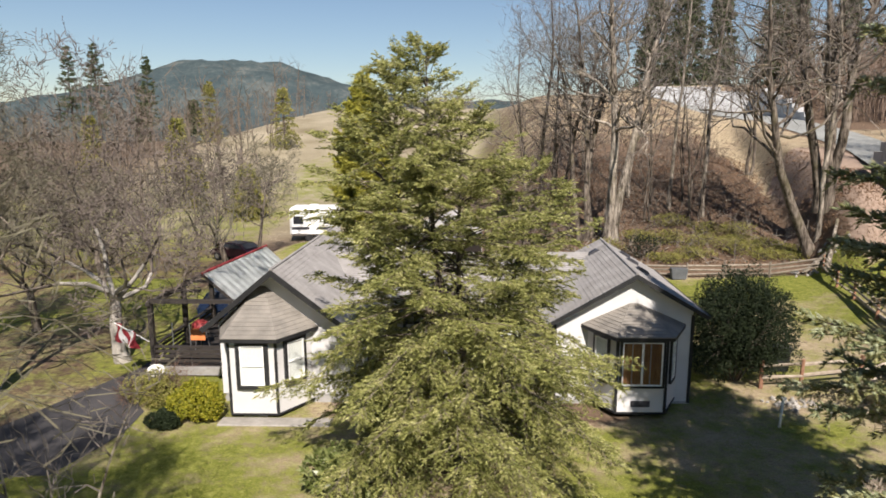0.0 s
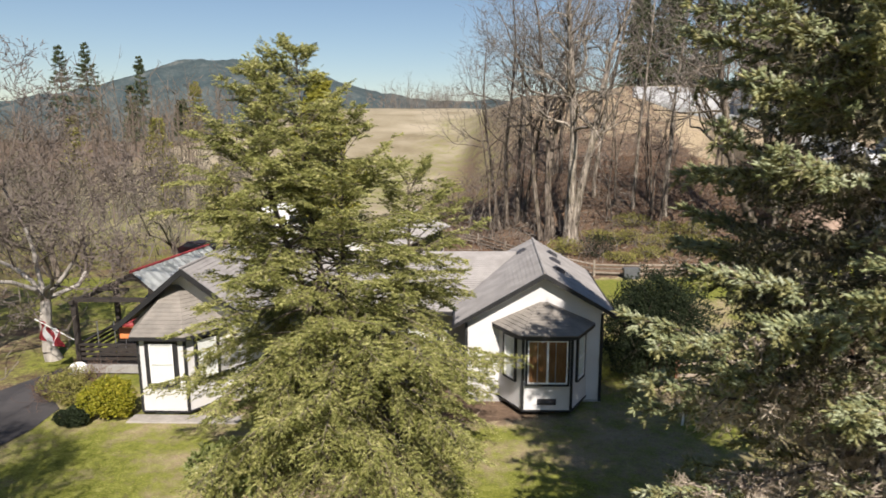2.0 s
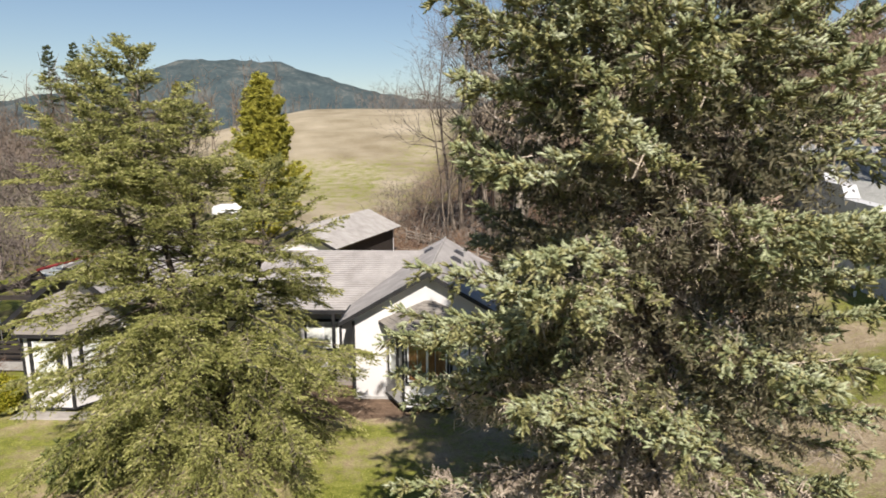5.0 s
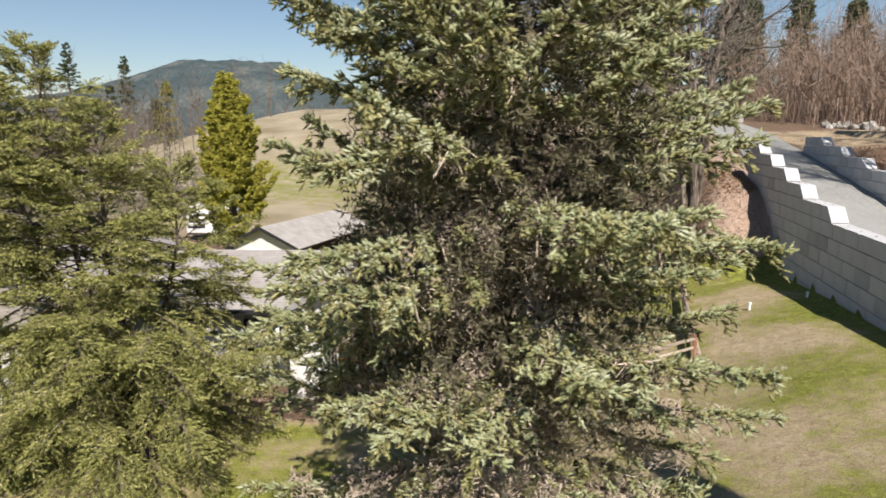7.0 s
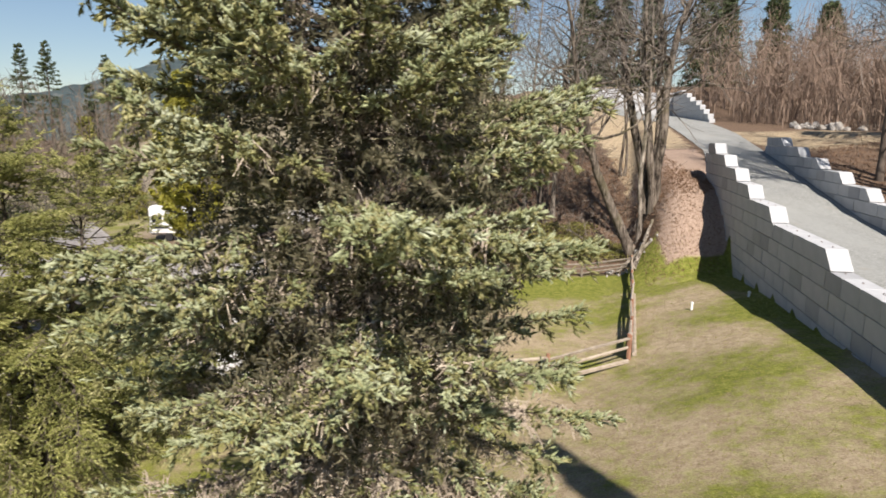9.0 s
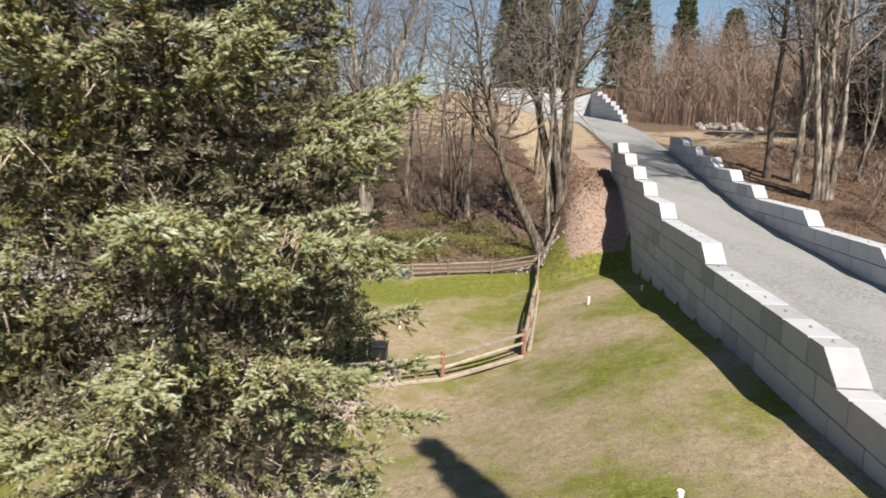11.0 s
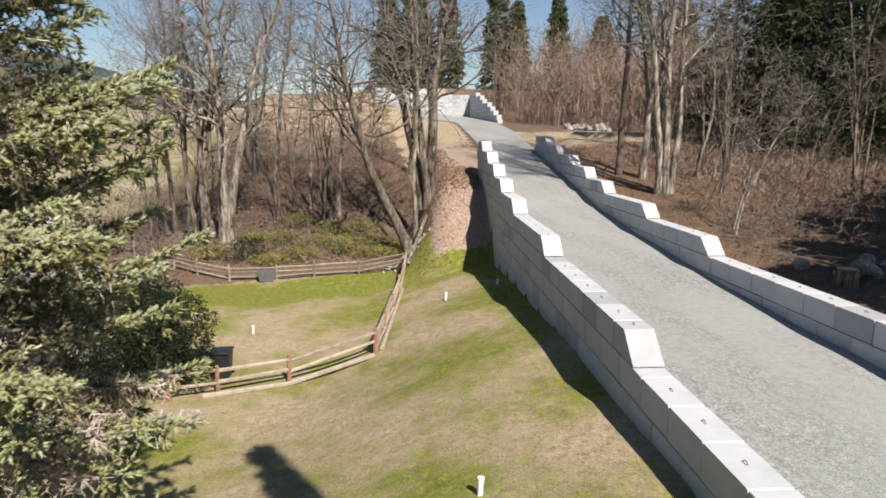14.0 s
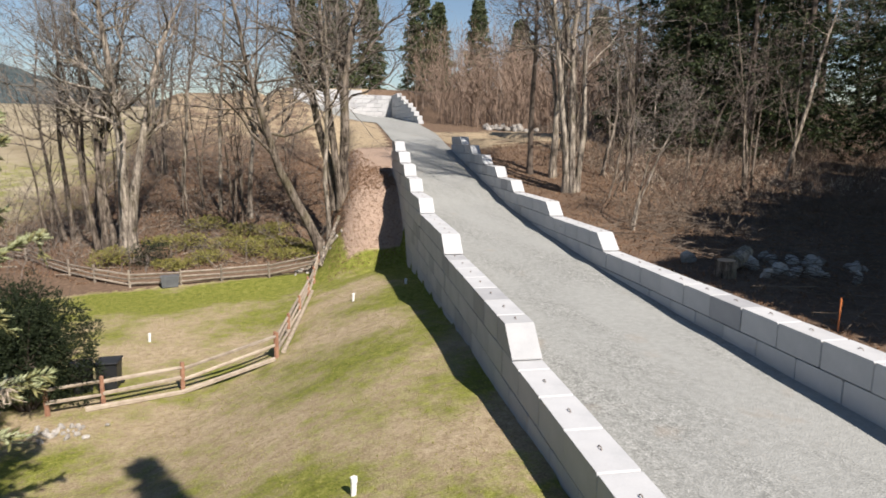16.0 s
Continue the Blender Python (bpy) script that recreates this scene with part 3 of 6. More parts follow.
LEFT_STARTS = [10.5, 20.3, 27.9, 32.3, 35.6, 38.9, 42.3]
ramp_wall("block_wall_west", "pale grey concrete block retaining wall stepping up along the ramp", WALL_X, WALL_Y, WALL_LEAN, 3.96, LEFT_STARTS, -13.5, 45.2, lambda y: float(land(wall_x(y) - 0.3, y)))
RIGHT_STARTS = [20.3, 26.9, 33.7, 37.6, 41.6, 45.5, 49.5]
ramp_wall("block_wall_east", "low pale concrete block wall along the road edge", RIGHT_X, RIGHT_Y, RIGHT_LEAN, 4.37, RIGHT_STARTS, -8.0, 53.8, lambda y: float(road_z(y)) - 0.1)


def bend_wall(name, label, ax, ay, bx, by, tops, foot):
    """A straight wall of courses between two places; tops gives the height of the wall from start to end."""
    top = tagged(new(name), label, "retaining wall", kind="structure")
    length = math.hypot(bx - ax, by - ay)
    top.matrix_basis = pose(ax, ay, 0, 0, 0, math.degrees(math.atan2(by - ay, bx - ax)) - 90)
    c = 0
    while True:
        zb = foot + c * BLOCK_H
        if zb > max(tops):
            break
        s = 0.0 if c % 2 == 0 else -0.75
        while s < length - 0.3:
            u = np.clip((s + 0.75) / length, 0, 1)
            zt = np.interp(u, np.linspace(0, 1, len(tops)), tops)
            x, y = ax + (bx - ax) * u, ay + (by - ay) * u
            if zb + BLOCK_H * 0.6 < zt and s >= -0.01 or (s < 0 and zb + BLOCK_H * 0.6 < zt):
                lay("block", whole_block if s >= 0 else half_block, top, pose(0.006 * math.sin(31 * s + c), max(s, 0), zb))
            s += BLOCK_L
        c += 1
    return top


bend_wall("block_wall_upper", "tall pale concrete block wall at the top of the ramp", 32.5, 107.05, 50.6, 109.4, [17.9, 17.9, 17.6, 17.2, 17.2], 12.6)
bend_wall("block_wall_bend", "concrete block wall stepping down beside the upper road", 50.9, 109.4, 48.2, 86.6, [17.2, 16.9, 15.6, 14.2, 12.6], 11.2)

# ---- trees ----


def unit(v):
    return v / np.maximum(np.linalg.norm(v, axis=-1, keepdims=True), 1e-9)


def sticks(p0, p1, r0, r1, sides=4):
    """One mesh's verts and faces for many tapered sticks at once."""
    p0, p1 = np.asarray(p0, float), np.asarray(p1, float)
    r0, r1 = np.asarray(r0, float), np.asarray(r1, float)
    n = len(p0)
    d = unit(p1 - p0)
    ref = np.where(np.abs(d[:, 2:3]) > 0.9, np.array([[1.0, 0, 0]]), np.array([[0, 0, 1.0]]))
    u = unit(np.cross(d, ref))
    w = np.cross(d, u)
    a = np.arange(sides) * 2 * np.pi / sides
    ring = u[:, None] * np.cos(a)[None, :, None] + w[:, None] * np.sin(a)[None, :, None]
    v = np.concatenate([p0[:, None] + ring * r0[:, None, None], p1[:, None] + ring * r1[:, None, None]], 1)
    i = np.arange(sides)
    f = np.stack([i, (i + 1) % sides, sides + (i + 1) % sides, sides + i], -1)
    f = (f[None] + (np.arange(n) * 2 * sides)[:, None, None]).reshape(-1, 4)
    return v.reshape(-1, 3), f


def blades(p0, p1, r0, r1, seed=0):
    """Hair-thin twigs, each one slim tapering blade turned at random."""
    r = np.random.default_rng(seed)
    d = unit(p1 - p0)
    u = unit(np.cross(d, r.normal(size=d.shape)))
    v = np.stack([p0 - u * r0[:, None], p0 + u * r0[:, None], p1 + u * r1[:, None], p1 - u * r1[:, None]], 1)
    return v.reshape(-1, 3), np.arange(len(p0) * 4).reshape(-1, 4)


def stick_mesh(name, segs, sides=4, hair=0.0):
    """Tapered sticks as one mesh; those thinner than hair become blades."""
    s = np.array(segs, float)
    thin = s[:, 6] < hair
    a, b = s[~thin], s[thin]
    v, f = sticks(a[:, 0:3], a[:, 3:6], a[:, 6], a[:, 7], sides) if len(a) else (np.zeros((0, 3)), np.zeros((0, 4), int))
    if len(b):
        v2, f2 = blades(b[:, 0:3], b[:, 3:6], b[:, 6] * 1.3, b[:, 7] * 1.3)
        v, f = np.concatenate([v, v2]), np.concatenate([f, f2 + len(v)])
    return fast_mesh(name, v, f, True)


def needles(base, way, length, r, count, size, width, spread, lift=0.0, flat=0.0):
    """Thin pointed leaves set all along many shoots; flat squeezes them towards the shoot's level plane."""
    n = len(base)
    way = unit(way)
    ref = np.where(np.abs(way[:, 2:3]) > 0.95, np.array([[1.0, 0, 0]]), np.array([[0, 0, 1.0]]))
    side = unit(np.cross(way, ref))
    up = np.cross(side, way)
    s = (np.arange(count)[None] + r.random((n, count))) / count
    a = r.random((n, count)) * 2 * np.pi
    if flat:
        a = np.where(r.random((n, count)) < 0.5, 0.0, np.pi) + r.normal(0, 1.0 - flat, (n, count))
    radial = side[:, None] * np.cos(a)[..., None] + up[:, None] * np.sin(a)[..., None]
    p = base[:, None] + way[:, None] * (s * length[:, None])[..., None]
    out = unit(way[:, None] * (1 - spread) + radial * spread + np.array([0, 0, lift]))
    k = size * (0.7 + 0.6 * r.random((n, count))) * (1.0 - 0.35 * s)
    across = unit(np.cross(out, radial + 0.3 * r.normal(size=out.shape)))
    tip = p + out * k[..., None]
    v = np.stack([p + across * width, tip, p - across * width], 2).reshape(-1, 3)
    f = np.arange(n * count * 3).reshape(-1, 3)
    return v, f


def brushes(base, way, length, r, fat):
    """The solid heart of many needle-covered shoots: slim spindles, four-sided and smooth."""
    n, way = len(base), unit(way)
    ref = np.where(np.abs(way[:, 2:3]) > 0.95, np.array([[1.0, 0, 0]]), np.array([[0, 0, 1.0]]))
    u = unit(np.cross(way, ref))
    w = np.cross(u, way)
    f = fat * r.uniform(0.75, 1.3, n)
    v = [base]
    for a in range(4):
        t = a * math.pi / 2
        v.append(base + way * (length * 0.62)[:, None] + (u * math.cos(t) + w * math.sin(t)) * f[:, None])
    v.append(base + way * (length * 1.08)[:, None])
    v = np.stack(v, 1)
    tri = [[0, 1 + a, 1 + (a + 1) % 4] for a in range(4)] + [[5, 1 + (a + 1) % 4, 1 + a] for a in range(4)]
    f = (np.array(tri)[None] + (np.arange(n) * 6)[:, None, None]).reshape(-1, 3)
    return v.reshape(-1, 3), f


def shoots_mesh(name, bank, r, count, size, width, fat):
    b, d, l = (np.array(v) for v in bank)
    v1, f1 = brushes(b, d, l, r, fat)
    v2, f2 = needles(b, d, l * 1.05, r, count, size, width, 0.72)
    return fast_mesh(name, np.concatenate([v1, v2]), np.concatenate([f1, f2 + len(v1)]))


def curve_points(start, heading, length, steps, rise, bend, r):
    """A limb that leaves at a slope and bends up or down along its way."""
    pts, p, slope = [np.array(start, float)], np.array(start, float), rise
    h = heading
    for i in range(steps):
        h += r.normal(0, 0.06)
        slope += bend / steps
        q = np.array([math.cos(h), math.sin(h), slope])
        p = p + q / np.linalg.norm(q) * length / steps
        pts.append(p.copy())
    return np.array(pts)


def spruce(name, x, y, height, label, seed, profile, first=0.9, dead_below=5.6, needle=0.042):
    """A big spruce: whorls of limbs whose branches are thick brushes of shoots, with dry lower twigs."""
    r = np.random.default_rng(seed)
    z0 = float(land(x, y))
    top = thing(name, x, y, z0, label, "tree")
    tz = np.linspace(-0.15, height, 15)
    lean = np.stack([0.10 * np.sin(tz * 0.35), 0.08 * np.cos(tz * 0.3), tz], -1)
    rad = 0.27 * (1 - tz / height * 0.95) ** 0.9
    part("trunk", fast_mesh("trunk", *sticks(lean[:-1], lean[1:], rad[:-1], rad[1:], 10), True), bark_dark, top)
    segs, dead = [], []
    fresh, old = ([], [], []), ([], [], [])

    def brush(line, dense, young, fat=1.0):
        """Shoots set all round a branch given by its points; young: the share of pale shoots, for fresh tips and lit
        upper sides.
        """
        line = np.asarray(line)
        step = np.linalg.norm(np.diff(line, axis=0), axis=1)
        run = np.concatenate([[0], np.cumsum(step)])
        n = max(3, int(run[-1] * dense))
        at = np.sort(r.uniform(0, run[-1], n))
        k = np.clip(np.searchsorted(run, at) - 1, 0, len(step) - 1)
        axis = unit(line[k + 1] - line[k])
        p = line[k] + axis * (at - run[k])[:, None]
        side = unit(np.cross(axis, np.array([0.0, 0.02, 1.0])))
        up = np.cross(side, axis)
        a = r.normal(1.57, 1.25, n)
        radial = side * np.cos(a)[:, None] + up * np.sin(a)[:, None]
        d = axis * 0.85 + radial * 0.75 + r.normal(0, 0.12, (n, 3))
        d[-1] = axis[-1]
        length = r.uniform(0.12, 0.21, n) * fat
        # paler colour for tips and the sunlit upper side, darker for the shaded underside
        pale = r.random(n) < young * np.clip(0.15 + 0.5 * (np.sin(a) > 0.0) + 0.8 * (at / run[-1] - 0.4), 0, 1)
        for bank, m in ((fresh, pale), (old, ~pale)):
            bank[0].append(p[m]), bank[1].append(d[m]), bank[2].append(length[m])

    z, heading = first, 0.0
    while z < height - 0.3:
        z += r.uniform(0.30, 0.48)
        for k in range(5 if z < 13 else 4):
            heading += 1.25 + r.normal(0, 0.32)
            zl = z + r.normal(0, 0.12)
            reach = float(np.interp(zl, *profile)) * r.uniform(0.74, 1.04) * (0.94 + 0.08 * math.cos(heading - 3.6))
            u = zl / height
            rise = np.interp(u, [0, 0.3, 0.6, 1.0], [-0.34, -0.26, -0.05, 0.6]) + r.normal(0, 0.10)
            bend = np.interp(u, [0, 0.4, 1], [0.28, 0.42, 0.4]) + r.normal(0, 0.16)
            o = (np.interp(zl, tz, lean[:, 0]), np.interp(zl, tz, lean[:, 1]), zl)
            steps = 9
            pts = curve_points(o, heading, reach, steps, rise, bend, r)
            lr = 0.014 + 0.010 * reach
            for i in range(steps):
                segs.append((*pts[i], *pts[i + 1], lr * (1 - i / steps) + 0.004, lr * (1 - (i + 1) / steps) + 0.004))
            old_limb = zl < dead_below and r.random() < 0.72
            dense = 38 if zl < 12.5 else 24
            brush(pts[6 if old_limb else 4:], dense * 1.2, 0.85)
            at, j = 0.20 * reach, 0
            while at < reach * 0.97:
                at += r.uniform(0.14, 0.28)
                j += 1
                frac = min(at / reach, 0.98)
                f = frac * steps
                i = min(int(f), steps - 1)
                p = pts[i] + (pts[i + 1] - pts[i]) * (f - i)
                along = unit(pts[i + 1] - pts[i])
                side = np.array([-along[1], along[0], 0.0]) * (1 if j % 2 else -1)
                bl = (0.14 + 0.21 * reach * math.sin(math.pi * min(frac, 0.96) ** 0.8)) * r.uniform(0.55, 1.25)
                w = unit(along * r.uniform(0.5, 0.9) + side * r.uniform(0.5, 0.9) + np.array([0, 0, r.normal(-0.12, 0.15)]))
                q = p + w * bl * 0.5
                w2 = unit(w + along * 0.2 + np.array([0, 0, r.normal(-0.42, 0.2)]))
                e = q + w2 * bl * 0.32
                g = e + unit(w2 + np.array([0, 0, 0.5])) * bl * 0.18
                segs.extend([(*p, *q, 0.010, 0.008), (*q, *e, 0.008, 0.005), (*e, *g, 0.005, 0.003)])
                if frac < 0.32 and r.random() < 0.6 or (old_limb and frac < 0.8 and r.random() < 0.75):
                    for _ in range(44):
                        t = p + (q - p) * r.uniform(0, 1.6)
                        q_ = t + r.normal(0, 0.10, 3) + np.array([0, 0, -0.05])
                        dead.extend([(*t, *q_, 0.0070, 0.005), (*q_, *(q_ + r.normal(0, 0.09, 3) + np.array([0, 0, -0.06])), 0.005, 0.003)])
                    continue
                brush([p, q, e, g], dense, 0.80 if frac > 0.45 else 0.35)
                if frac > 0.25 and r.random() < 0.5:
                    h = unit(np.array([r.normal(0, 0.3), r.normal(0, 0.3), -1.0]) + along * 0.4)
                    b = p + w * bl * r.uniform(0.0, 0.5)
                    brush([b, b + h * r.uniform(0.16, 0.40)], dense * 0.9, 0.15, 0.85)
            if zl < 10.5:
                for j in range(int(90 * reach * min(1.0, (11.0 - zl) / 5))):
                    i = r.integers(0, 6)
                    t = pts[i] + (pts[i + 1] - pts[i]) * r.random() + r.normal(0, 0.10, 3)
                    q = t + np.array([r.normal(0, 0.12), r.normal(0, 0.12), -r.uniform(0.0, 0.30)])
                    dead.append((*t, *q, 0.0075, 0.0045))
    part("branchwork", stick_mesh("branchwork", segs, 4, 0.009), bark_dark, top)
    part("deadwood", stick_mesh("deadwood", dead, 3, 0.008), twig_dead, top, "dry grey lichen-covered twigs")
    # inner fill, its dark colour carrying the shade inside the crown
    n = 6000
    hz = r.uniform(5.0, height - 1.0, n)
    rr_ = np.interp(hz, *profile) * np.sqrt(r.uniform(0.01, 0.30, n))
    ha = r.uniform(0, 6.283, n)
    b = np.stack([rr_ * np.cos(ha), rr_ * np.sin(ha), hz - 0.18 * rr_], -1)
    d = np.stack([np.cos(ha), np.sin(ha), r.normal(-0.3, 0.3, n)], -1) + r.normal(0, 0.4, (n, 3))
    part("inner_foliage", fast_mesh("inner_foliage", *needles(b, d, np.full(n, 0.45), r, 14, 0.15, 0.018, 0.7)), inner_needle, top, "olive inner needles, darkened as shade inside the crown")
    fresh, old = [np.concatenate(v) for v in fresh], [np.concatenate(v) for v in old]
    part("young_foliage", shoots_mesh("young_foliage", fresh, r, 13, needle * 1.2, 0.012, 0.020), spruce_needle, top, "blue-green needles on young tips and lit upper sides")
    part("old_foliage", shoots_mesh("old_foliage", old, r, 11, needle * 1.2, 0.012, 0.019), spruce_old_shade, top, "olive needles on older wood and shaded undersides")
    return top


def hemlock(name, x, y, height, reach, label, seed, leaders, material, shoots=30, per_metre=17, size=0.10, droop=0.45, trunk_r=0.16, first=0.25, shape=1.0, twig=9, jitter=0.14, lift=0.0):
    """A feathery conifer with flat drooping sprays on several leaders."""
    r = np.random.default_rng(seed)
    z0 = float(land(x, y))
    top = thing(name, x, y, z0, label, "tree")
    segs, dead = [], []
    base, way, length = [], [], []
    trunks = []
    for ox, oy, scale in leaders:
        h = height * scale
        tz = np.linspace(-0.1, h, 14)
        k = np.clip(tz / h * 1.3, 0, 1)
        line = np.stack([ox * k + 0.06 * np.sin(tz * 0.9 + ox), oy * k + 0.06 * np.cos(tz * 0.8), tz], -1)
        rad = trunk_r * (1 - tz / h * 0.96)
        trunks += [(*a, *b, ra, rb) for a, b, ra, rb in zip(line[:-1], line[1:], rad[:-1], rad[1:])]
        z, heading = first, r.uniform(0, 6)
        while z < h - 0.1:
            z += (r.exponential(1.0 / per_metre) + 0.1 / per_metre) * (1.15 - 0.7 * z / h)
            heading += 2.4 + r.normal(0, 0.5)
            u = min(z / h, 0.995)
            w0 = reach * ((1 - u) ** shape * 0.92 + 0.08) * r.uniform(0.5, 1.15) * min(1.0, 0.72 + z * 0.12)
            away = np.array([math.cos(heading), math.sin(heading)])
            if np.hypot(ox, oy) > 0.1 and away @ np.array([ox, oy]) < 0 and r.random() < 0.5:
                continue
            o = (np.interp(z, tz, line[:, 0]), np.interp(z, tz, line[:, 1]), z)
            steps = 7
            pts = curve_points(o, heading, w0, steps, np.interp(u, [0, 0.5, 0.85, 1], [0.05, 0.20, 0.5, 1.4]) + lift + r.normal(0, jitter), -droop * (1.2 - u), r)
            lr = 0.005 + 0.006 * w0
            segs += [(*a, *b, lr * (1 - i / steps) + 0.003, lr * (1 - (i + 1) / steps) + 0.003) for i, (a, b) in enumerate(zip(pts[:-1], pts[1:]))]
            n = int(shoots * w0 / 2.5) + (4 if u < 0.8 else 2)
            for j in range(n):
                s = r.uniform(0.16, 1.0) ** 0.62 * steps
                i = min(int(s), steps - 1)
                p = pts[i] + (pts[i + 1] - pts[i]) * (s - i)
                along = unit(pts[i + 1] - pts[i])
                side = np.array([-along[1], along[0], 0.0]) * (1 if j % 2 else -1)
                frac = s / steps
                bl = (w0 * 0.30 * (1.1 - frac) + 0.10) * r.uniform(0.5, 1.2)
                w = unit(along * r.uniform(0.5, 0.9) + side * r.uniform(0.55, 1.0) + np.array([0, 0, r.normal(-0.10, 0.14)]))
                e = p + w * bl + np.array([0, 0, -0.18 * bl])
                if frac < 0.34 and r.random() < 0.7:
                    dead.append((*p, *e, 0.007, 0.002))
                    for _ in range(3):
                        t = p + (e - p) * r.random()
                        dead.append((*t, *(t + r.normal(0, 0.12, 3)), 0.003, 0.0015))
                    continue
                segs.append((*p, *e, 0.006, 0.002))
                m = max(2, int(bl / 0.095))
                for q in range(m + 1):
                    t = q / m
                    sw = unit(w * 0.8 + (np.cross(w, [0, 0, 1.0]) * (1 if q % 2 else -1)) * 0.7 + r.normal(0, 0.14, 3))
                    base.append(p + (e - p) * t), way.append(w if q == m else sw), length.append(r.uniform(0.14, 0.26))
    part("trunk", stick_mesh("trunk", trunks, 9), bark_grey, top)
    part("branchwork", stick_mesh("branchwork", segs, 4, 0.009), bark_grey, top)
    if dead:
        part("deadwood", stick_mesh("deadwood", dead, 3, 0.0056), twig_dead, top, "bare dry inner twigs")
    part("crown", fast_mesh("crown", *needles(np.array(base), np.array(way), np.array(length), r, twig, size, size * 0.15, 0.50, -0.20, 0.40)), material, top)
    return top


def grow(p, d, length, rad, level, r, out, wander=0.16, up=0.10, fork=(2, 4), shrink=(0.55, 0.8), floor=0.004, steps=5, spread=0.75):
    """Adds a bare branch and all that grows from it to out, as tapered sticks."""
    pts = [p]
    for i in range(steps):
        d = d + r.normal(0, wander, 3) + np.array([0, 0, up])
        d = d / np.linalg.norm(d)
        q = p + d * length / steps
        ra, rb = rad * (1 - 0.55 * i / steps), rad * (1 - 0.55 * (i + 1) / steps)
        out.append((*p, *q, max(ra, floor), max(rb, floor)))
        p = q
        pts.append(p)
        if level > 0 and i >= (1 if level > 1 else 0):
            for _ in range(r.integers(*fork) if i == steps - 1 else r.integers(0, 3)):
                side = r.normal(0, 1, 3)
                side = side - d * (side @ d)
                side /= np.linalg.norm(side) + 1e-9
                nd = d * r.uniform(0.5, 0.9) + side * r.uniform(0.45, spread)
                grow(p, nd / np.linalg.norm(nd), length * r.uniform(*shrink), rb * r.uniform(0.5, 0.72), level - 1, r, out, wander, up, fork, shrink, floor, max(steps - 1, 3), spread)


def bare_tree(name, x, y, height, radius, label, seed, stems=((0, 0, 1.0),), level=3, lean=(0, 0), bark=None, twigs=None, clear=0.35, spread=0.75, branches=16, droop=0.10, limb=0.30):
    """A leafless broadleaf tree: stems with limbs from a clear height up."""
    r = np.random.default_rng(seed)
    z0 = float(land(x, y))
    top = thing(name, x, y, z0, label, "tree")
    thick, thin = [], []
    for ox, oy, sc in stems:
        h = height * sc
        radius_ = radius * 0.95
        p, d = np.array([ox * 0.7, oy * 0.7, -0.3]), np.array([ox * 0.06 + lean[0], oy * 0.06 + lean[1], 1.0])
        steps = 16
        hz = []
        for i in range(steps):
            d = d + r.normal(0, 0.055, 3)
            d[2] = max(d[2], 0.7)
            d /= np.linalg.norm(d)
            q = p + d * h / steps
            ra, rb = radius_ * sc * (1 - 0.95 * i / steps) ** 0.95, radius_ * sc * (1 - 0.95 * (i + 1) / steps) ** 0.95
            if i == 0:
                ra *= 1.35
            thick.append((*p, *q, ra, rb))
            hz.append((p, q, d, rb))
            p = q
        for b in range(int(branches * sc)):
            u = clear + (1 - clear) * (b + r.random()) / (branches * sc)
            i = min(int(u * steps), steps - 1)
            a, e, dd, rb = hz[i]
            ang = r.uniform(0, 6.283)
            nd = np.array([math.cos(ang), math.sin(ang), r.uniform(0.15, 1.3)])
            out = []
            grow(a + (e - a) * r.random(), nd / np.linalg.norm(nd), h * limb * (1.15 - u) * r.uniform(0.6, 1.2) + 0.5, max(rb * 0.46, 0.016), level - 1, r, out, 0.27, droop, (2, 4), (0.5, 0.75), 0.006, 5, spread)
            for s in out:
                (thick if s[6] > 0.03 else thin).append(s)
    part("trunk", stick_mesh("trunk", thick, 7), bark or bark_grey, top)
    part("branchwork", stick_mesh("branchwork", thin, 3, 0.024), twigs or twig_grey, top)
    return top


def orchard_tree(name, x, y, trunk_h, radius, reach, label, seed, bark, twigs, limbs=5, level=4, limb_r=0.42):
    """An old spreading fruit tree: a short bole, crooked limbs and a mass of spurs."""
    r = np.random.default_rng(seed)
    top = thing(name, x, y, float(land(x, y)), label, "tree")
    thick, thin, out = [], [], []
    p = np.array([0, 0, -0.2])
    for i in range(5):
        q = p + np.array([r.normal(0, 0.06) - 0.05, r.normal(0, 0.05), trunk_h / 5 + 0.04])
        out.append((*p, *q, radius * (1.3 - 0.1 * i) if i else radius * 1.6, radius * (1.2 - 0.1 * i)))
        p = q
    for k in range(limbs):
        a = k * 6.283 / limbs + r.normal(0, 0.3)
        d = np.array([math.cos(a), math.sin(a), r.uniform(0.7, 1.3)])
        grow(p - np.array([0, 0, r.uniform(0, 0.4)]), d / np.linalg.norm(d), reach * r.uniform(0.5, 0.75), radius * limb_r, level, r, out, 0.24, 0.05, (2, 4), (0.48, 0.70), 0.010, 5, 0.95)
    for q in out:
        (thick if q[6] > 0.075 else thin).append(q)
    part("trunk", stick_mesh("trunk", thick, 7), bark, top)
    part("branchwork", stick_mesh("branchwork", thin, 3, 0.012), twigs, top)
    return top


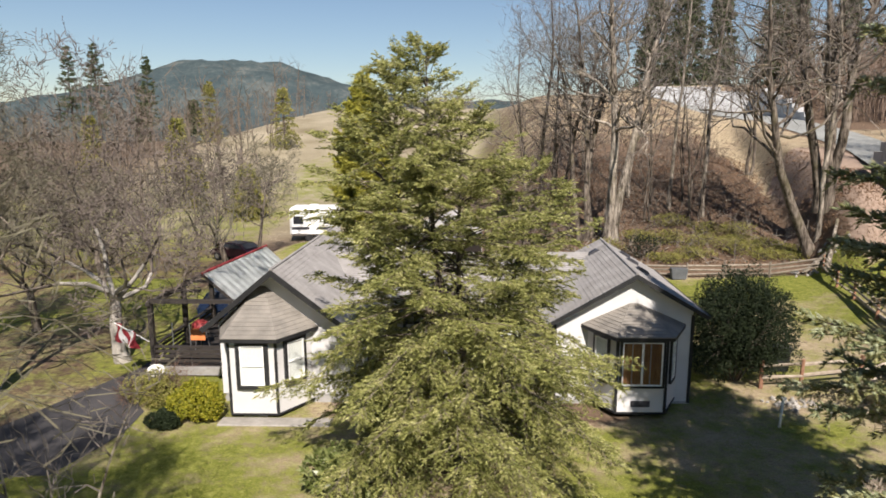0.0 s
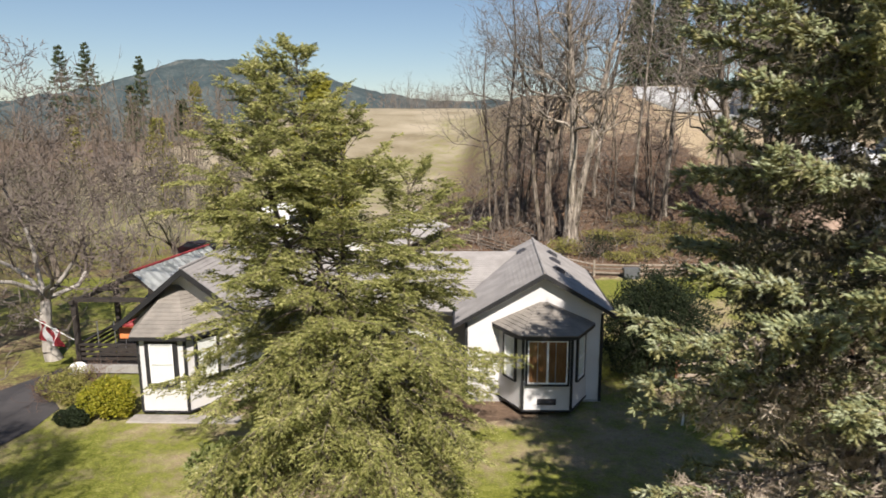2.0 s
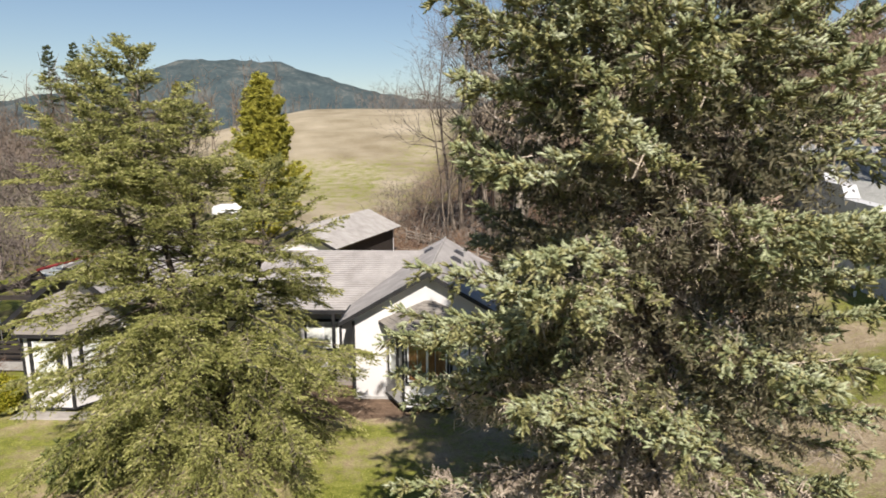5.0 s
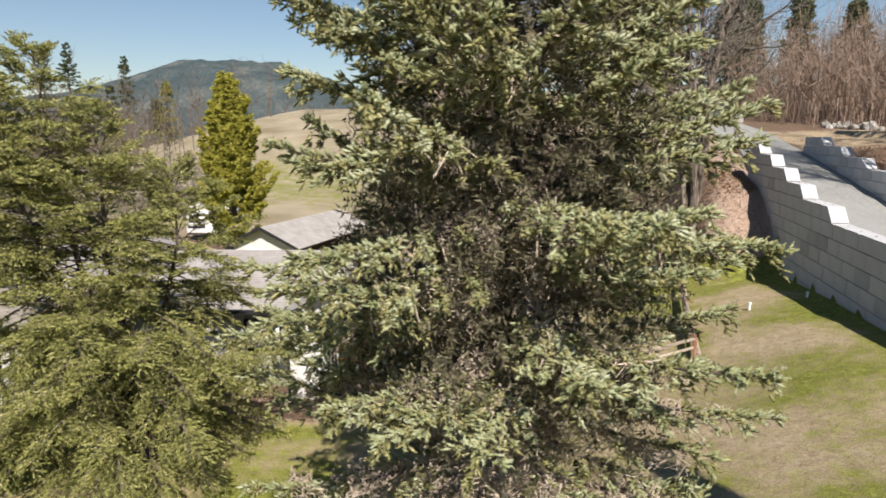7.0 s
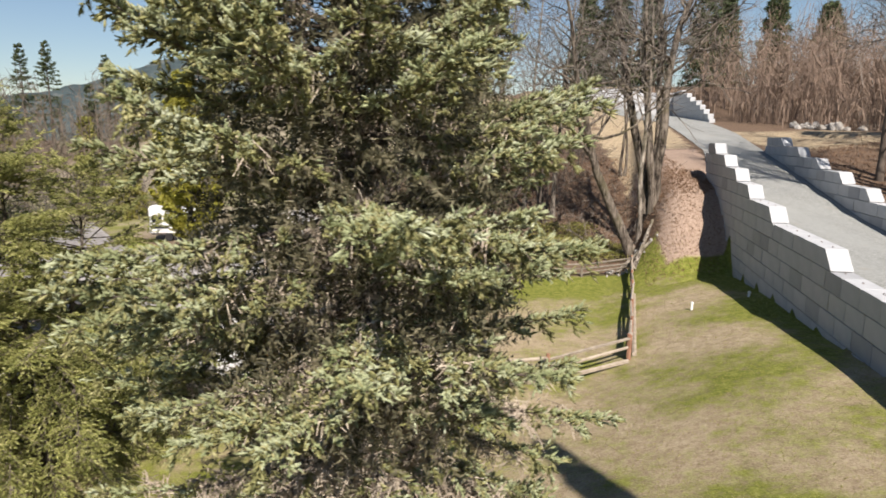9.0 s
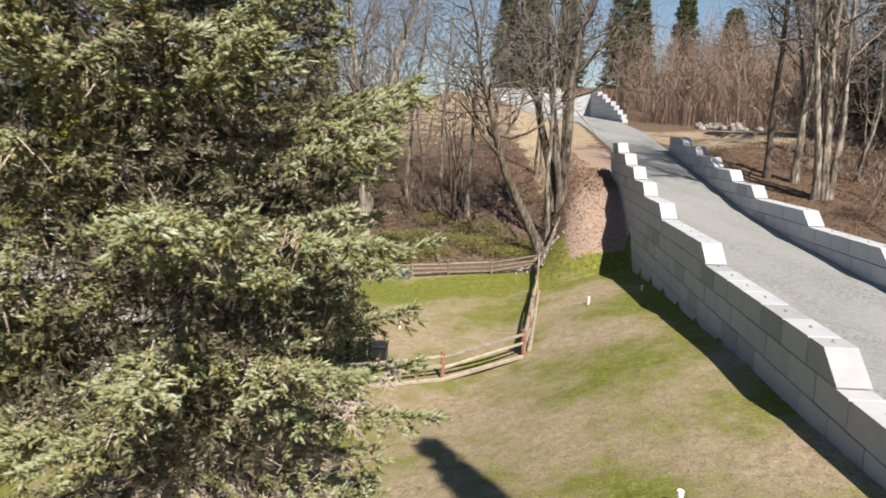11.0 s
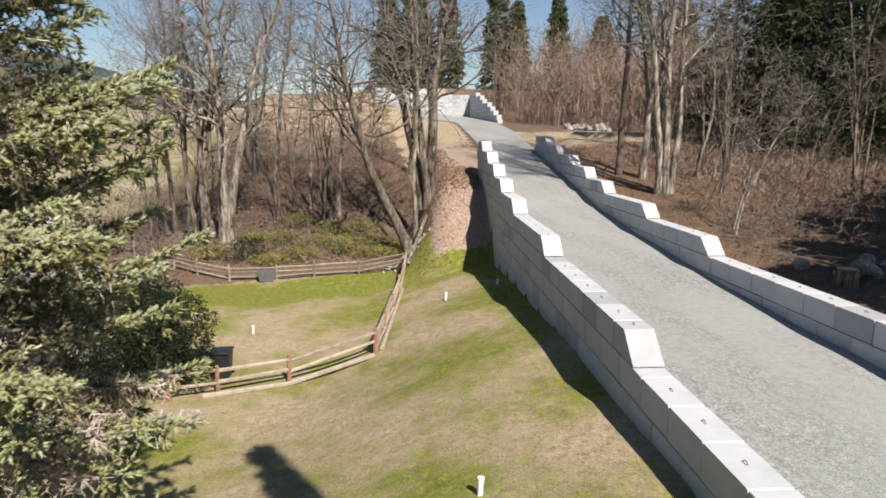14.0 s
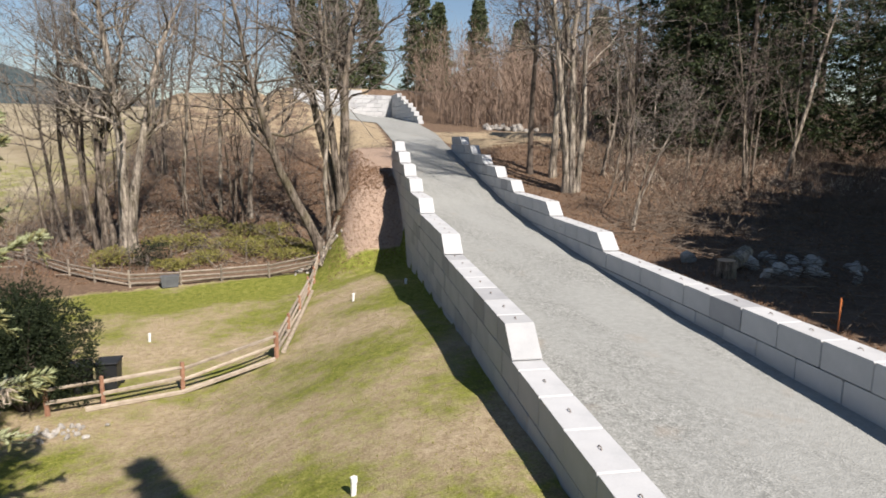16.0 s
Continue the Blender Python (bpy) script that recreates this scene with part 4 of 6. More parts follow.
def fir(name, x, y, height, reach, label, seed, material=None, bare_to=0.04, limbs=110, leaf=0.30, per=26):
    """A dark conifer: tiers of drooping limbs carrying many small sprays."""
    r = np.random.default_rng(seed)
    top = thing(name, x, y, float(land(x, y)), label, "tree")
    tz = np.linspace(-0.2, height, 8)
    rad = 0.016 * height * (1 - tz / height * 0.97)
    line = np.stack([0 * tz, 0 * tz, tz], -1)
    part("trunk", fast_mesh("trunk", *sticks(line[:-1], line[1:], rad[:-1], rad[1:], 7), True), bark_dark, top)
    u = np.sort(bare_to + (1 - bare_to) * r.random(limbs) ** 0.92)
    a = np.arange(limbs) * 2.4 + r.normal(0, 0.4, limbs)
    w = reach * np.minimum((1 - u) ** 0.8, 0.6 + 2.5 * u) * r.uniform(0.5, 1.15, limbs) + 0.15
    d = np.stack([np.cos(a), np.sin(a), np.interp(u, [0, 0.5, 1], [-0.40, -0.15, 0.6])], -1)
    o = np.stack([0 * u, 0 * u, u * height], -1)
    segs = np.concatenate([o, o + d * w[:, None], np.full((limbs, 1), 0.05), np.full((limbs, 1), 0.012)], 1)
    part("branchwork", stick_mesh("branchwork", segs, 3), bark_dark, top)
    k = np.repeat(np.arange(limbs), per)
    s = r.uniform(0.10, 1.0, len(k)) ** 0.75
    side = np.stack([-d[k, 1], d[k, 0], 0 * s], -1) * (r.normal(0, 0.20, len(k)) * w[k] * (1.1 - s * 0.7))[:, None]
    b = o[k] + d[k] * (w[k] * s)[:, None] + side + np.stack([0 * s, 0 * s, r.normal(-0.08, 0.10, len(k)) * (0.4 + w[k] * 0.3)], -1)
    way = d[k] + side * 0.8 + r.normal(0, 0.35, (len(k), 3)) + np.array([0, 0, -0.3])
    part("crown", fast_mesh("crown", *needles(b, way, np.full(len(b), leaf * 1.5), r, 4, leaf, leaf * 0.22, 0.55, -0.15, 0.3)), material or dark_leaf, top)
    return top


# the two trees that the camera passes
spruce_profile = ([0, 2, 5, 8, 10, 11.5, 13, 15, 17, 18], [3.4, 4.0, 4.4, 4.5, 4.2, 3.4, 2.4, 1.5, 0.7, 0.2])
spruce("spruce_tree", 11.25, 8.2, 17.8, "tall blue-green spruce with dry lower twigs on the lawn", 11, spruce_profile)
hemlock("hemlock_tree", 1.1, 15.2, 11.4, 5.9, "broad yellow-green hemlock with twin leaders before the house", 5, ((-1.75, -2.0, 0.96), (-1.0, -1.6, 1.0), (-0.2, -0.8, 0.88), (1.5, -0.3, 0.74)), hemlock_leaf, shape=0.80, shoots=20, per_metre=12.5, size=0.10, twig=9, droop=0.65, jitter=0.50, first=0.6)

# ---- the house ----


def roof_plane(a, b, c, d, course=0.16, thick=0.07, lap=0.014):
    """A shingled slope: a-b is the eave, d-c the ridge side; each course steps over the one below."""
    a, b, c, d = (Vector(p) for p in (a, b, c, d))
    n = (b - a).cross(d - a).normalized()
    if n.z < 0:
        n = -n
    rows = max(2, int((d - a).length / course))
    line = [(0.0, -thick)]
    for i in range(rows):
        line += [(i / rows, lap), ((i + 1) / rows, 0.0)]
    line.append((1.0, -thick))
    k = len(line)
    verts = [a.lerp(d, u) + n * h for u, h in line] + [b.lerp(c, u) + n * h for u, h in line]
    faces = [[i, (i + 1) % k, k + (i + 1) % k, k + i] for i in range(k)] + [list(range(k))[::-1], list(range(k, 2 * k))]
    return poly(verts, faces)


def gable_roof(house, x0, x1, xr, y0, y1, ze, zr, name="roof", mat=None, ze1=None, skew=0.0, deep=0.23):
    """A gable roof along y; ze1: its east eave's height, skew: how far its back end is set to the east."""
    mat, ze0 = mat or shingle, ze
    ze1 = ze if ze1 is None else ze1
    r = part(name, roof_plane((x0, y0, ze), (x0, y1, ze), (xr + skew, y1, zr), (xr, y0, zr)), mat, house)
    part("roof_slope", roof_plane((x1, y0, ze1), (x1 + skew, y1, ze1), (xr + skew, y1, zr), (xr, y0, zr)), mat, house)
    part("ridge_cap", join(rod((xr, y0 - 0.02, zr + 0.01), (xr + skew, y1, zr + 0.01), 0.055, sides=6)), mat, house)
    for side, x, ze in (("verge_board", x0, ze0), ("verge_board", x1, ze1)):
        s = 1 if x > xr else -1
        part(side, extrude([(x, y0 - 0.03, ze - deep + 0.03), (x, y0 - 0.03, ze + 0.01), (xr, y0 - 0.03, zr + 0.01), (xr, y0 - 0.03, zr - deep)], (0, 0.05, 0)), black_trim, house)
        part("gutter", extrude([(x, y0, ze - 0.12), (x + s * 0.09, y0, ze - 0.12), (x + s * 0.09, y0, ze - 0.01), (x, y0, ze - 0.01)], (skew if s > 0 else 0.0, y1 - y0, 0)), black_trim, house)
    return r


def window(house, cx, cy, w, z0, z1, turn=0.0, sash=False, split=False, fill=None, fill_label="", frame_mat=None, rim=0.10):
    """A window with black casing, white sash, glass and what hangs behind it; faces -y before turning."""
    m = pose(cx, cy, 0, 0, 0, turn) @ pose(0, -0.045, 0)
    win = part("window", join(box(-w / 2 - rim, -w / 2, -0.035, 0.07, z0 - rim, z1 + rim), box(w / 2, w / 2 + rim, -0.035, 0.07, z0 - rim, z1 + rim), box(-w / 2, w / 2, -0.035, 0.07, z1, z1 + rim), box(-w / 2, w / 2, -0.05, 0.07, z0 - rim, z0)), frame_mat or black_trim, house, "black painted window casing", m)
    t = 0.045
    bars = [box(-w / 2, -w / 2 + t, -0.02, 0.02, z0, z1), box(w / 2 - t, w / 2, -0.02, 0.02, z0, z1), box(-w / 2 + t, w / 2 - t, -0.02, 0.02, z1 - t, z1), box(-w / 2 + t, w / 2 - t, -0.02, 0.02, z0, z0 + t)]
    if sash:
        bars.append(box(-w / 2 + t, w / 2 - t, -0.022, 0.02, (z0 + z1) / 2 - 0.03, (z0 + z1) / 2 + 0.03))
    if split:
        bars.append(box(-0.035, 0.035, -0.022, 0.02, z0 + t, z1 - t))
    part("sash", join(*bars), white_trim, win)
    pane = part("pane", poly([(-w / 2 + t, 0, z0 + t), (w / 2 - t, 0, z0 + t), (w / 2 - t, 0, z1 - t), (-w / 2 + t, 0, z1 - t)], [[0, 1, 2, 3]]), glass, win)
    pane.visible_shadow = False
    if fill:
        part("curtain" if fill is curtain else "blind", fill(w, z0, z1) if callable(fill) else drape(w, z0 + 0.03, z1 - 0.03, fill is curtain), fill, win, fill_label)
    return win


def drape(w, z0, z1, folds):
    """Hanging cloth just behind the glass: pleated, with a gap here and there, or a flat blind."""
    if not folds:
        return box(-w / 2 + 0.03, w / 2 - 0.03, 0.024, 0.030, z0 - 0.02, z1 + 0.02)
    bm = bmesh.new()
    n = 40
    prev = None
    for i in range(n + 1):
        u = i / n
        x = -w / 2 + 0.03 + (w - 0.06) * u
        y = 0.026 + (0.012 * math.sin(u * 46) if folds else 0.0)
        cur = (bm.verts.new((x, y, z0 - 0.02)), bm.verts.new((x, y, z1 + 0.02)))
        if prev and not (folds and (0.24 < u < 0.27 or 0.70 < u < 0.73)):
            bm.faces.new([prev[0], cur[0], cur[1], prev[1]])
        prev = cur
    bmesh.ops.solidify(bm, geom=bm.faces[:], thickness=0.004)
    return bm


def bay(house, x0, x1, yf, yw, s0, s1, z0, z1, peak_z, roof_mat, vent=True):
    """A half-hexagon bay: walls, corner boards, skirt and hipped roof. s0, s1: where its sides meet the wall."""
    pts = [(s0, yw), (x0, yf), (x1, yf), (s1, yw)]
    part("bay_wall", extrude([(x, y, z0) for x, y in pts], (0, 0, z1 - z0)), stucco, house)
    for x, y in pts[1:3]:
        part("corner_board", box(x - 0.045, x + 0.045, y - 0.03, y + 0.05, z0, z1), black_trim, house)
    ov = 0.26
    cx = (x0 + x1) / 2
    e = [(s0 - ov, yw), (x0 - ov * 0.55, yf - ov), (x1 + ov * 0.55, yf - ov), (s1 + ov, yw)]
    apex_l, apex_r = (cx - 0.12, yw, peak_z), (cx + 0.12, yw, peak_z)
    ze = z1 + 0.04
    part("bay_roof", roof_plane((*e[1], ze), (*e[2], ze), apex_r, apex_l, 0.17), roof_mat, house)
    part("bay_roof", roof_plane((*e[0], ze), (*e[1], ze), apex_l, (apex_l[0] - 0.01, apex_l[1], apex_l[2]), 0.17), roof_mat, house)
    part("bay_roof", roof_plane((*e[2], ze), (*e[3], ze), (apex_r[0] + 0.01, apex_r[1], apex_r[2]), apex_r, 0.17), roof_mat, house)
    part("bay_fascia", extrude([(x, y, ze - 0.13) for x, y in e], (0, 0, 0.11)), black_trim, house)
    part("base_trim", extrude([(x + (0.03 if x > cx else -0.03), y - (0.03 if y < yw else 0), z0 - 0.05) for x, y in pts], (0, 0, 0.06)), black_trim, house)
    if vent:
        v = part("crawlspace_vent", join(box(cx - 0.32, cx + 0.32, yf - 0.03, yf + 0.0, z0 + 0.20, z0 + 0.42), *[box(cx - 0.29, cx + 0.29, yf - 0.05, yf - 0.03, z0 + 0.23 + 0.05 * i, z0 + 0.25 + 0.05 * i) for i in range(4)]), vent_metal, house)


def gable_wall(house, name, x0, x1, xr, y, z0, ze, zr, thick=0.2):
    return part(name, extrude([(x0, y, z0), (x1, y, z0), (x1, y, ze), (xr, y, zr), (x0, y, ze)], (0, thick, 0)), stucco, house)


HX = 6.95
house = thing("house", 0, 0, 0, "low white stucco house with black trim and grey shingled roofs", "house")
# east wing with the curtained bay
part("front_wall", extrude([(4.25, 19.4, 0.05), (9.05, 19.4, 0.05), (9.05, 19.4, 3.42), (HX, 19.4, 4.66), (4.25, 19.4, 3.05)], (0, 0.2, 0)), stucco, house)
part("rear_wall", extrude([(4.25, 26.2, 0.05), (9.4, 26.2, 0.05), (9.4, 26.2, 3.36), (7.3, 26.2, 4.60), (4.25, 26.2, 3.0)], (0, 0.2, 0)), stucco, house)
part("side_wall", extrude([(8.85, 19.6, 0.05), (9.05, 19.6, 0.05), (9.05, 19.6, 3.36), (8.85, 19.6, 3.44)], (0.34, 6.6, 0)), stucco, house)
part("side_wall", box(6.7, 6.9, 26.4, 28.6, 0.05, 2.8), stucco, house)
part("side_wall", box(4.25, 4.45, 19.6, 21.8, 0.05, 3.05), stucco, house)
part("back_wall", box(-7.65, 6.9, 28.6, 28.8, 0.05, 2.8), stucco, house)
part("plinth", box(4.22, 9.08, 19.37, 26.4, -0.3, 0.10), surface("grey_concrete_plinth", (0.26, 0.255, 0.24), (0.4, 0.39, 0.37), 2, 30, 0.9), house)
part("corner_board", box(4.21, 4.31, 19.36, 19.46, 0.05, 2.95), black_trim, house)
part("corner_board", box(8.99, 9.09, 19.36, 19.46, 0.05, 3.3), black_trim, house)
gable_roof(house, 3.85, 9.42, HX, 19.02, 26.6, 3.00, 4.82, ze1=3.37, skew=0.38, deep=0.17)
bay(house, 6.16, 7.80, 18.12, 19.4, 5.42, 8.55, 0.25, 2.92, 3.72, old_shingle)
window(house, 6.98, 18.10, 1.34, 1.22, 2.74, 0, split=True, fill=curtain, fill_label="orange-brown pleated curtains", rim=0.07)
window(house, 5.79, 18.745, 0.62, 1.22, 2.70, -60, sash=True, fill=blind, rim=0.07)
window(house, 8.175, 18.745, 0.62, 1.22, 2.70, 60, sash=True, fill=blind, rim=0.07)
for yv, xv in ((21.4, 7.75), (23.2, 7.85), (24.8, 7.95), (24.8, 6.7)):
    rx_ = HX + 0.38 * (yv - 18.75) / 7.85
    zv = 4.82 - abs(xv - rx_) * 0.587
    s = 1 if xv > rx_ else -1
    part("roof_vent", join(extrude([(xv - 0.2 * s, yv - 0.16, zv + 0.12), (xv + 0.24 * s, yv - 0.16, zv - 0.13), (xv + 0.24 * s, yv - 0.16, zv + 0.0), (xv - 0.05 * s, yv - 0.16, zv + 0.17)], (0, 0.32, 0))), vent_metal, house)
# middle part, ridge along the house
part("middle_wall", box(-3.0, 4.25, 21.8, 22.0, 0.05, 2.75), stucco, house)
part("roof_middle", roof_plane((-3.4, 21.1, 2.86), (4.6, 21.1, 2.86), (6.9, 25.2, 4.46), (-4.6, 25.2, 4.46)), shingle, house)
part("roof_middle_back", roof_plane((-4.6, 29.3, 2.86), (6.9, 29.3, 2.86), (6.9, 25.2, 4.46), (-4.6, 25.2, 4.46)), shingle, house)
part("gutter", box(-3.4, 4.3, 20.98, 21.1, 2.72, 2.85), black_trim, house)
window(house, 2.6, 21.78, 1.3, 1.1, 2.2, 0, split=True, fill=blind)
window(house, -0.6, 21.78, 1.3, 1.1, 2.2, 0, split=True, fill=blind)
for xp in (-2.6, -1.2, 3.2):
    part("porch_post", box(xp - 0.06, xp + 0.06, 20.9, 21.02, 0.0, 2.75), black_trim, house)
part("porch_floor", box(-3.0, 4.2, 20.6, 21.8, -0.1, 0.14), surface("porch_boards", (0.16, 0.14, 0.12), (0.3, 0.27, 0.23), 3, 30), house)
# west wing with the tall narrow bay window
WX = -5.5
gable_wall(house, "front_wall", -7.65, -3.0, WX, 19.2, 0.35, 3.0, 4.95)
part("side_wall", box(-7.65, -7.45, 19.4, 28.6, 0.05, 3.05), stucco, house)
part("side_wall", box(-3.2, -3.0, 19.4, 22.0, 0.05, 3.0), stucco, house)
gable_roof(house, -8.0, -2.9, WX, 18.55, 29.3, 3.0, 5.05, "roof_west")
bay(house, -6.87, -5.27, 17.9, 19.2, -7.35, -4.35, 0.18, 2.86, 4.35, old_shingle, vent=False)
window(house, -6.06, 17.88, 0.82, 1.22, 2.62, 0, sash=True, fill=blind, fill_label="closed white blind", rim=0.14)
window(house, -4.79, 18.51, 0.72, 1.22, 2.62, 55, sash=True, fill=blind, rim=0.10)
part("chimney_base", box(-6.5, -5.7, 18.0, 18.6, -0.2, 0.16), surface("grey_footing", (0.26, 0.255, 0.24), (0.42, 0.41, 0.39), 2, 30, 0.9), house)
part("plinth", box(-7.6, -3.1, 19.25, 28.5, -0.3, 0.34), surface("shadowed_footing", (0.24, 0.235, 0.22), (0.36, 0.35, 0.33), 2, 30, 0.9), house)
part("front_path", box(-7.2, -3.4, 17.3, 17.9, -0.2, 0.05, 0.02), surface("pale_paving", (0.20, 0.185, 0.16), (0.36, 0.335, 0.30), 2, 12, 0.95), house)

# deck with rails and frame, and the metal roof behind
deck = thing("deck", 0, 0, 0, "dark stained timber deck with railing and open beam frame", "deck")
for i in range(10):
    part("deck_board", box(-11.4, -8.0, 21.55 + 0.62 * i, 22.13 + 0.62 * i, 0.40, 0.46), dark_wood, deck)
part("rim_joist", box(-11.45, -8.0, 21.45, 21.55, 0.12, 0.46), surface("grey_deck_edge", (0.2, 0.19, 0.18), (0.34, 0.33, 0.31), 3, 30), deck)
part("under_panel", box(-11.4, -8.0, 21.7, 21.75, -0.1, 0.14), dark_wood, deck)
for x, y in ((-11.35, 21.6), (-11.35, 27.6), (-8.1, 21.6), (-11.35, 24.6)):
    part("post", box(x - 0.09, x + 0.09, y - 0.09, y + 0.09, -0.1, 3.05), dark_wood, deck)
for z in (0.62, 0.82, 1.02):
    part("rail", box(-11.3, -8.1, 21.57, 21.61, z, z + 0.11), dark_wood, deck)
    part("rail", box(-11.38, -11.34, 21.6, 27.6, z, z + 0.11), dark_wood, deck)
part("top_rail", box(-11.42, -8.02, 21.50, 21.68, 1.24, 1.30), dark_wood, deck)
part("top_rail", box(-11.44, -11.28, 21.7, 27.6, 1.24, 1.30), dark_wood, deck)
part("beam", box(-11.43, -11.27, 21.4, 28.0, 2.97, 3.13), dark_wood, deck)
part("beam", box(-11.4, -8.0, 21.52, 21.68, 3.05, 3.21), dark_wood, deck)
for i in range(3):
    part("rafter", box(-11.4, -9.9, 23.0 + 1.8 * i, 23.1 + 1.8 * i, 3.13, 3.25), dark_wood, deck)
for x, y in ((-10.6, 21.75), (-9.9, 21.75)):
    part("metal_pole", rod((x, y, 0.46), (x, y, 2.2), 0.022), steel, deck)


def ribbed(a, b, c, d, ribs, h):
    """Ribbed sheet roofing from eave a-b to ridge d-c."""
    a, b, c, d = (Vector(p) for p in (a, b, c, d))
    n = (b - a).cross(d - a).normalized()
    if n.z < 0:
        n = -n
    bm, prev = bmesh.new(), None
    for i in range(ribs * 4 + 1):
        u, k = i / (ribs * 4), (h if i % 4 in (1, 2) else 0.0)
        cur = (bm.verts.new(a.lerp(b, u) + n * k), bm.verts.new(d.lerp(c, u) + n * k))
        if prev:
            bm.faces.new([prev[0], cur[0], cur[1], prev[1]])
        prev = cur
    bmesh.ops.solidify(bm, geom=bm.faces[:], thickness=0.01)
    return bm


cover_roof = thing("metal_roof", 0, 0, 0, "ribbed grey metal roof with red ridge over the deck", "roof")
part("sheet", ribbed((-8.6, 23.4, 2.65), (-8.0, 30.0, 2.65), (-9.3, 30.0, 3.85), (-9.9, 23.4, 3.85), 12, 0.035), metal_roof, cover_roof)
for i in range(4):
    part("rafter", extrude([(-11.4, 23.5 + 2.1 * i, 2.98), (-11.4, 23.5 + 2.1 * i, 3.1), (-9.9 + 0.19 * i, 23.5 + 2.1 * i, 3.82), (-9.9 + 0.19 * i, 23.5 + 2.1 * i, 3.70)], (0, 0.07, 0)), dark_wood, cover_roof)
part("ridge_flashing", rod((-9.9, 23.3, 3.89), (-9.3, 30.1, 3.89), 0.06, sides=6), red_paint, cover_roof, "red painted ridge flashing")
part("verge_board", extrude([(-11.5, 23.36, 2.95), (-11.5, 23.36, 3.08), (-9.9, 23.36, 3.84), (-8.6, 23.36, 2.65), (-8.6, 23.36, 2.52), (-9.9, 23.36, 3.70)], (0, 0.05, 0)), dark_wood, cover_roof)
for x, y in ((-11.4, 29.8), (-8.2, 29.8), (-11.4, 27.8)):
    part("post", box(x - 0.07, x + 0.07, y - 0.07, y + 0.07, -0.1, 2.75 if x > -9 else 3.0), dark_wood, cover_roof)

# grill, flag and dish
grill = thing("barbecue_grill", -10.35, 23.8, 0.46, "red and orange kettle barbecue on the deck", "barbecue")


def dome(r, squash, z, rings=7, seg=16, top=True):
    bm = bmesh.new()
    bmesh.ops.create_uvsphere(bm, u_segments=seg, v_segments=rings * 2, radius=r)
    kill = [v for v in bm.verts if (v.co.z < -1e-4 if top else v.co.z > 1e-4)]
    bmesh.ops.delete(bm, geom=kill, context="VERTS")
    for v in bm.verts:
        v.co.z = v.co.z * squash + z
    return bm


part("lid", dome(0.36, 0.8, 0.98), red_paint, grill, "red enamel lid")
part("bowl", dome(0.36, 0.7, 0.96, top=False), orange_paint, grill, "orange bowl")
part("apron", box(-0.34, 0.34, -0.40, -0.36, 0.45, 0.95, 0.02), orange_paint, grill, "pale orange front panel")
for i in range(3):
    a = i * 2.094
    part("leg", rod((0.22 * math.cos(a), 0.22 * math.sin(a), 0.78), (0.34 * math.cos(a), 0.34 * math.sin(a), 0.0), 0.014), steel, grill)
part("handle", rod((-0.1, 0, 1.29), (0.1, 0, 1.29), 0.015), dark_wood, grill)

flag = thing("flag", -11.45, 21.5, 1.5, "red and white flag on a slanted white pole", "flag")
part("pole", rod((0, 0, 0), (-1.25, -0.35, 0.95), 0.018), plastic_white, flag)


def cloth(u0, u1):
    """A vertical band of hanging, gathered cloth."""
    bm, grid = bmesh.new(), []
    for i in range(7):
        u = u0 + (u1 - u0) * i / 6
        col = []
        for j in range(9):
            v = j / 8
            col.append(bm.verts.new((-1.15 + 0.75 * u + 0.06 * math.sin(5 * v + 9 * u), -0.32 + 0.2 * u + 0.10 * math.sin(11 * u + 3 * v), 0.88 - 0.55 * u - v * (0.72 - 0.08 * u))))
        grid.append(col)
    for a, b in zip(grid, grid[1:]):
        for j in range(8):
            bm.faces.new([a[j], b[j], b[j + 1], a[j + 1]])
    bmesh.ops.solidify(bm, geom=bm.faces[:], thickness=0.004)
    return bm


for a, b, m in ((0, 0.27, flag_red), (0.27, 0.44, flag_white), (0.44, 0.56, flag_red), (0.56, 0.73, flag_white), (0.73, 1.0, flag_red)):
    part("cloth_band", cloth(a, b), m, flag)

dish = thing("satellite_dish", -10.75, 20.5, float(land(-10.75, 20.5)), "pale grey satellite dish on a short mast", "satellite dish")
bm = bmesh.new()
bmesh.ops.create_uvsphere(bm, u_segments=24, v_segments=16, radius=0.9)
bmesh.ops.delete(bm, geom=[v for v in bm.verts if v.co.z > -0.80], context="VERTS")
for v in bm.verts:
    v.co.z = (v.co.z + 0.9) * 1.0
    v.co.x, v.co.y = v.co.x * 0.95, v.co.y * 0.78
bmesh.ops.solidify(bm, geom=bm.faces[:], thickness=0.02)
part("reflector", bm, surface("pale_grey_enamel", (0.55, 0.55, 0.53), (0.68, 0.68, 0.66), 3, 30, 0.5), dish, "", pose(0, 0, 0.62, 42, 0, 20))
part("mast", rod((0, 0.1, -0.05), (0, 0.1, 0.66), 0.03), steel, dish)
part("arm", rod((0, 0.02, 0.5), (0.1, -0.5, 0.72), 0.015), steel, dish)
part("receiver", box(0.05, 0.17, -0.56, -0.46, 0.70, 0.80, 0.02), plastic_white, dish)

# ---- fences ----


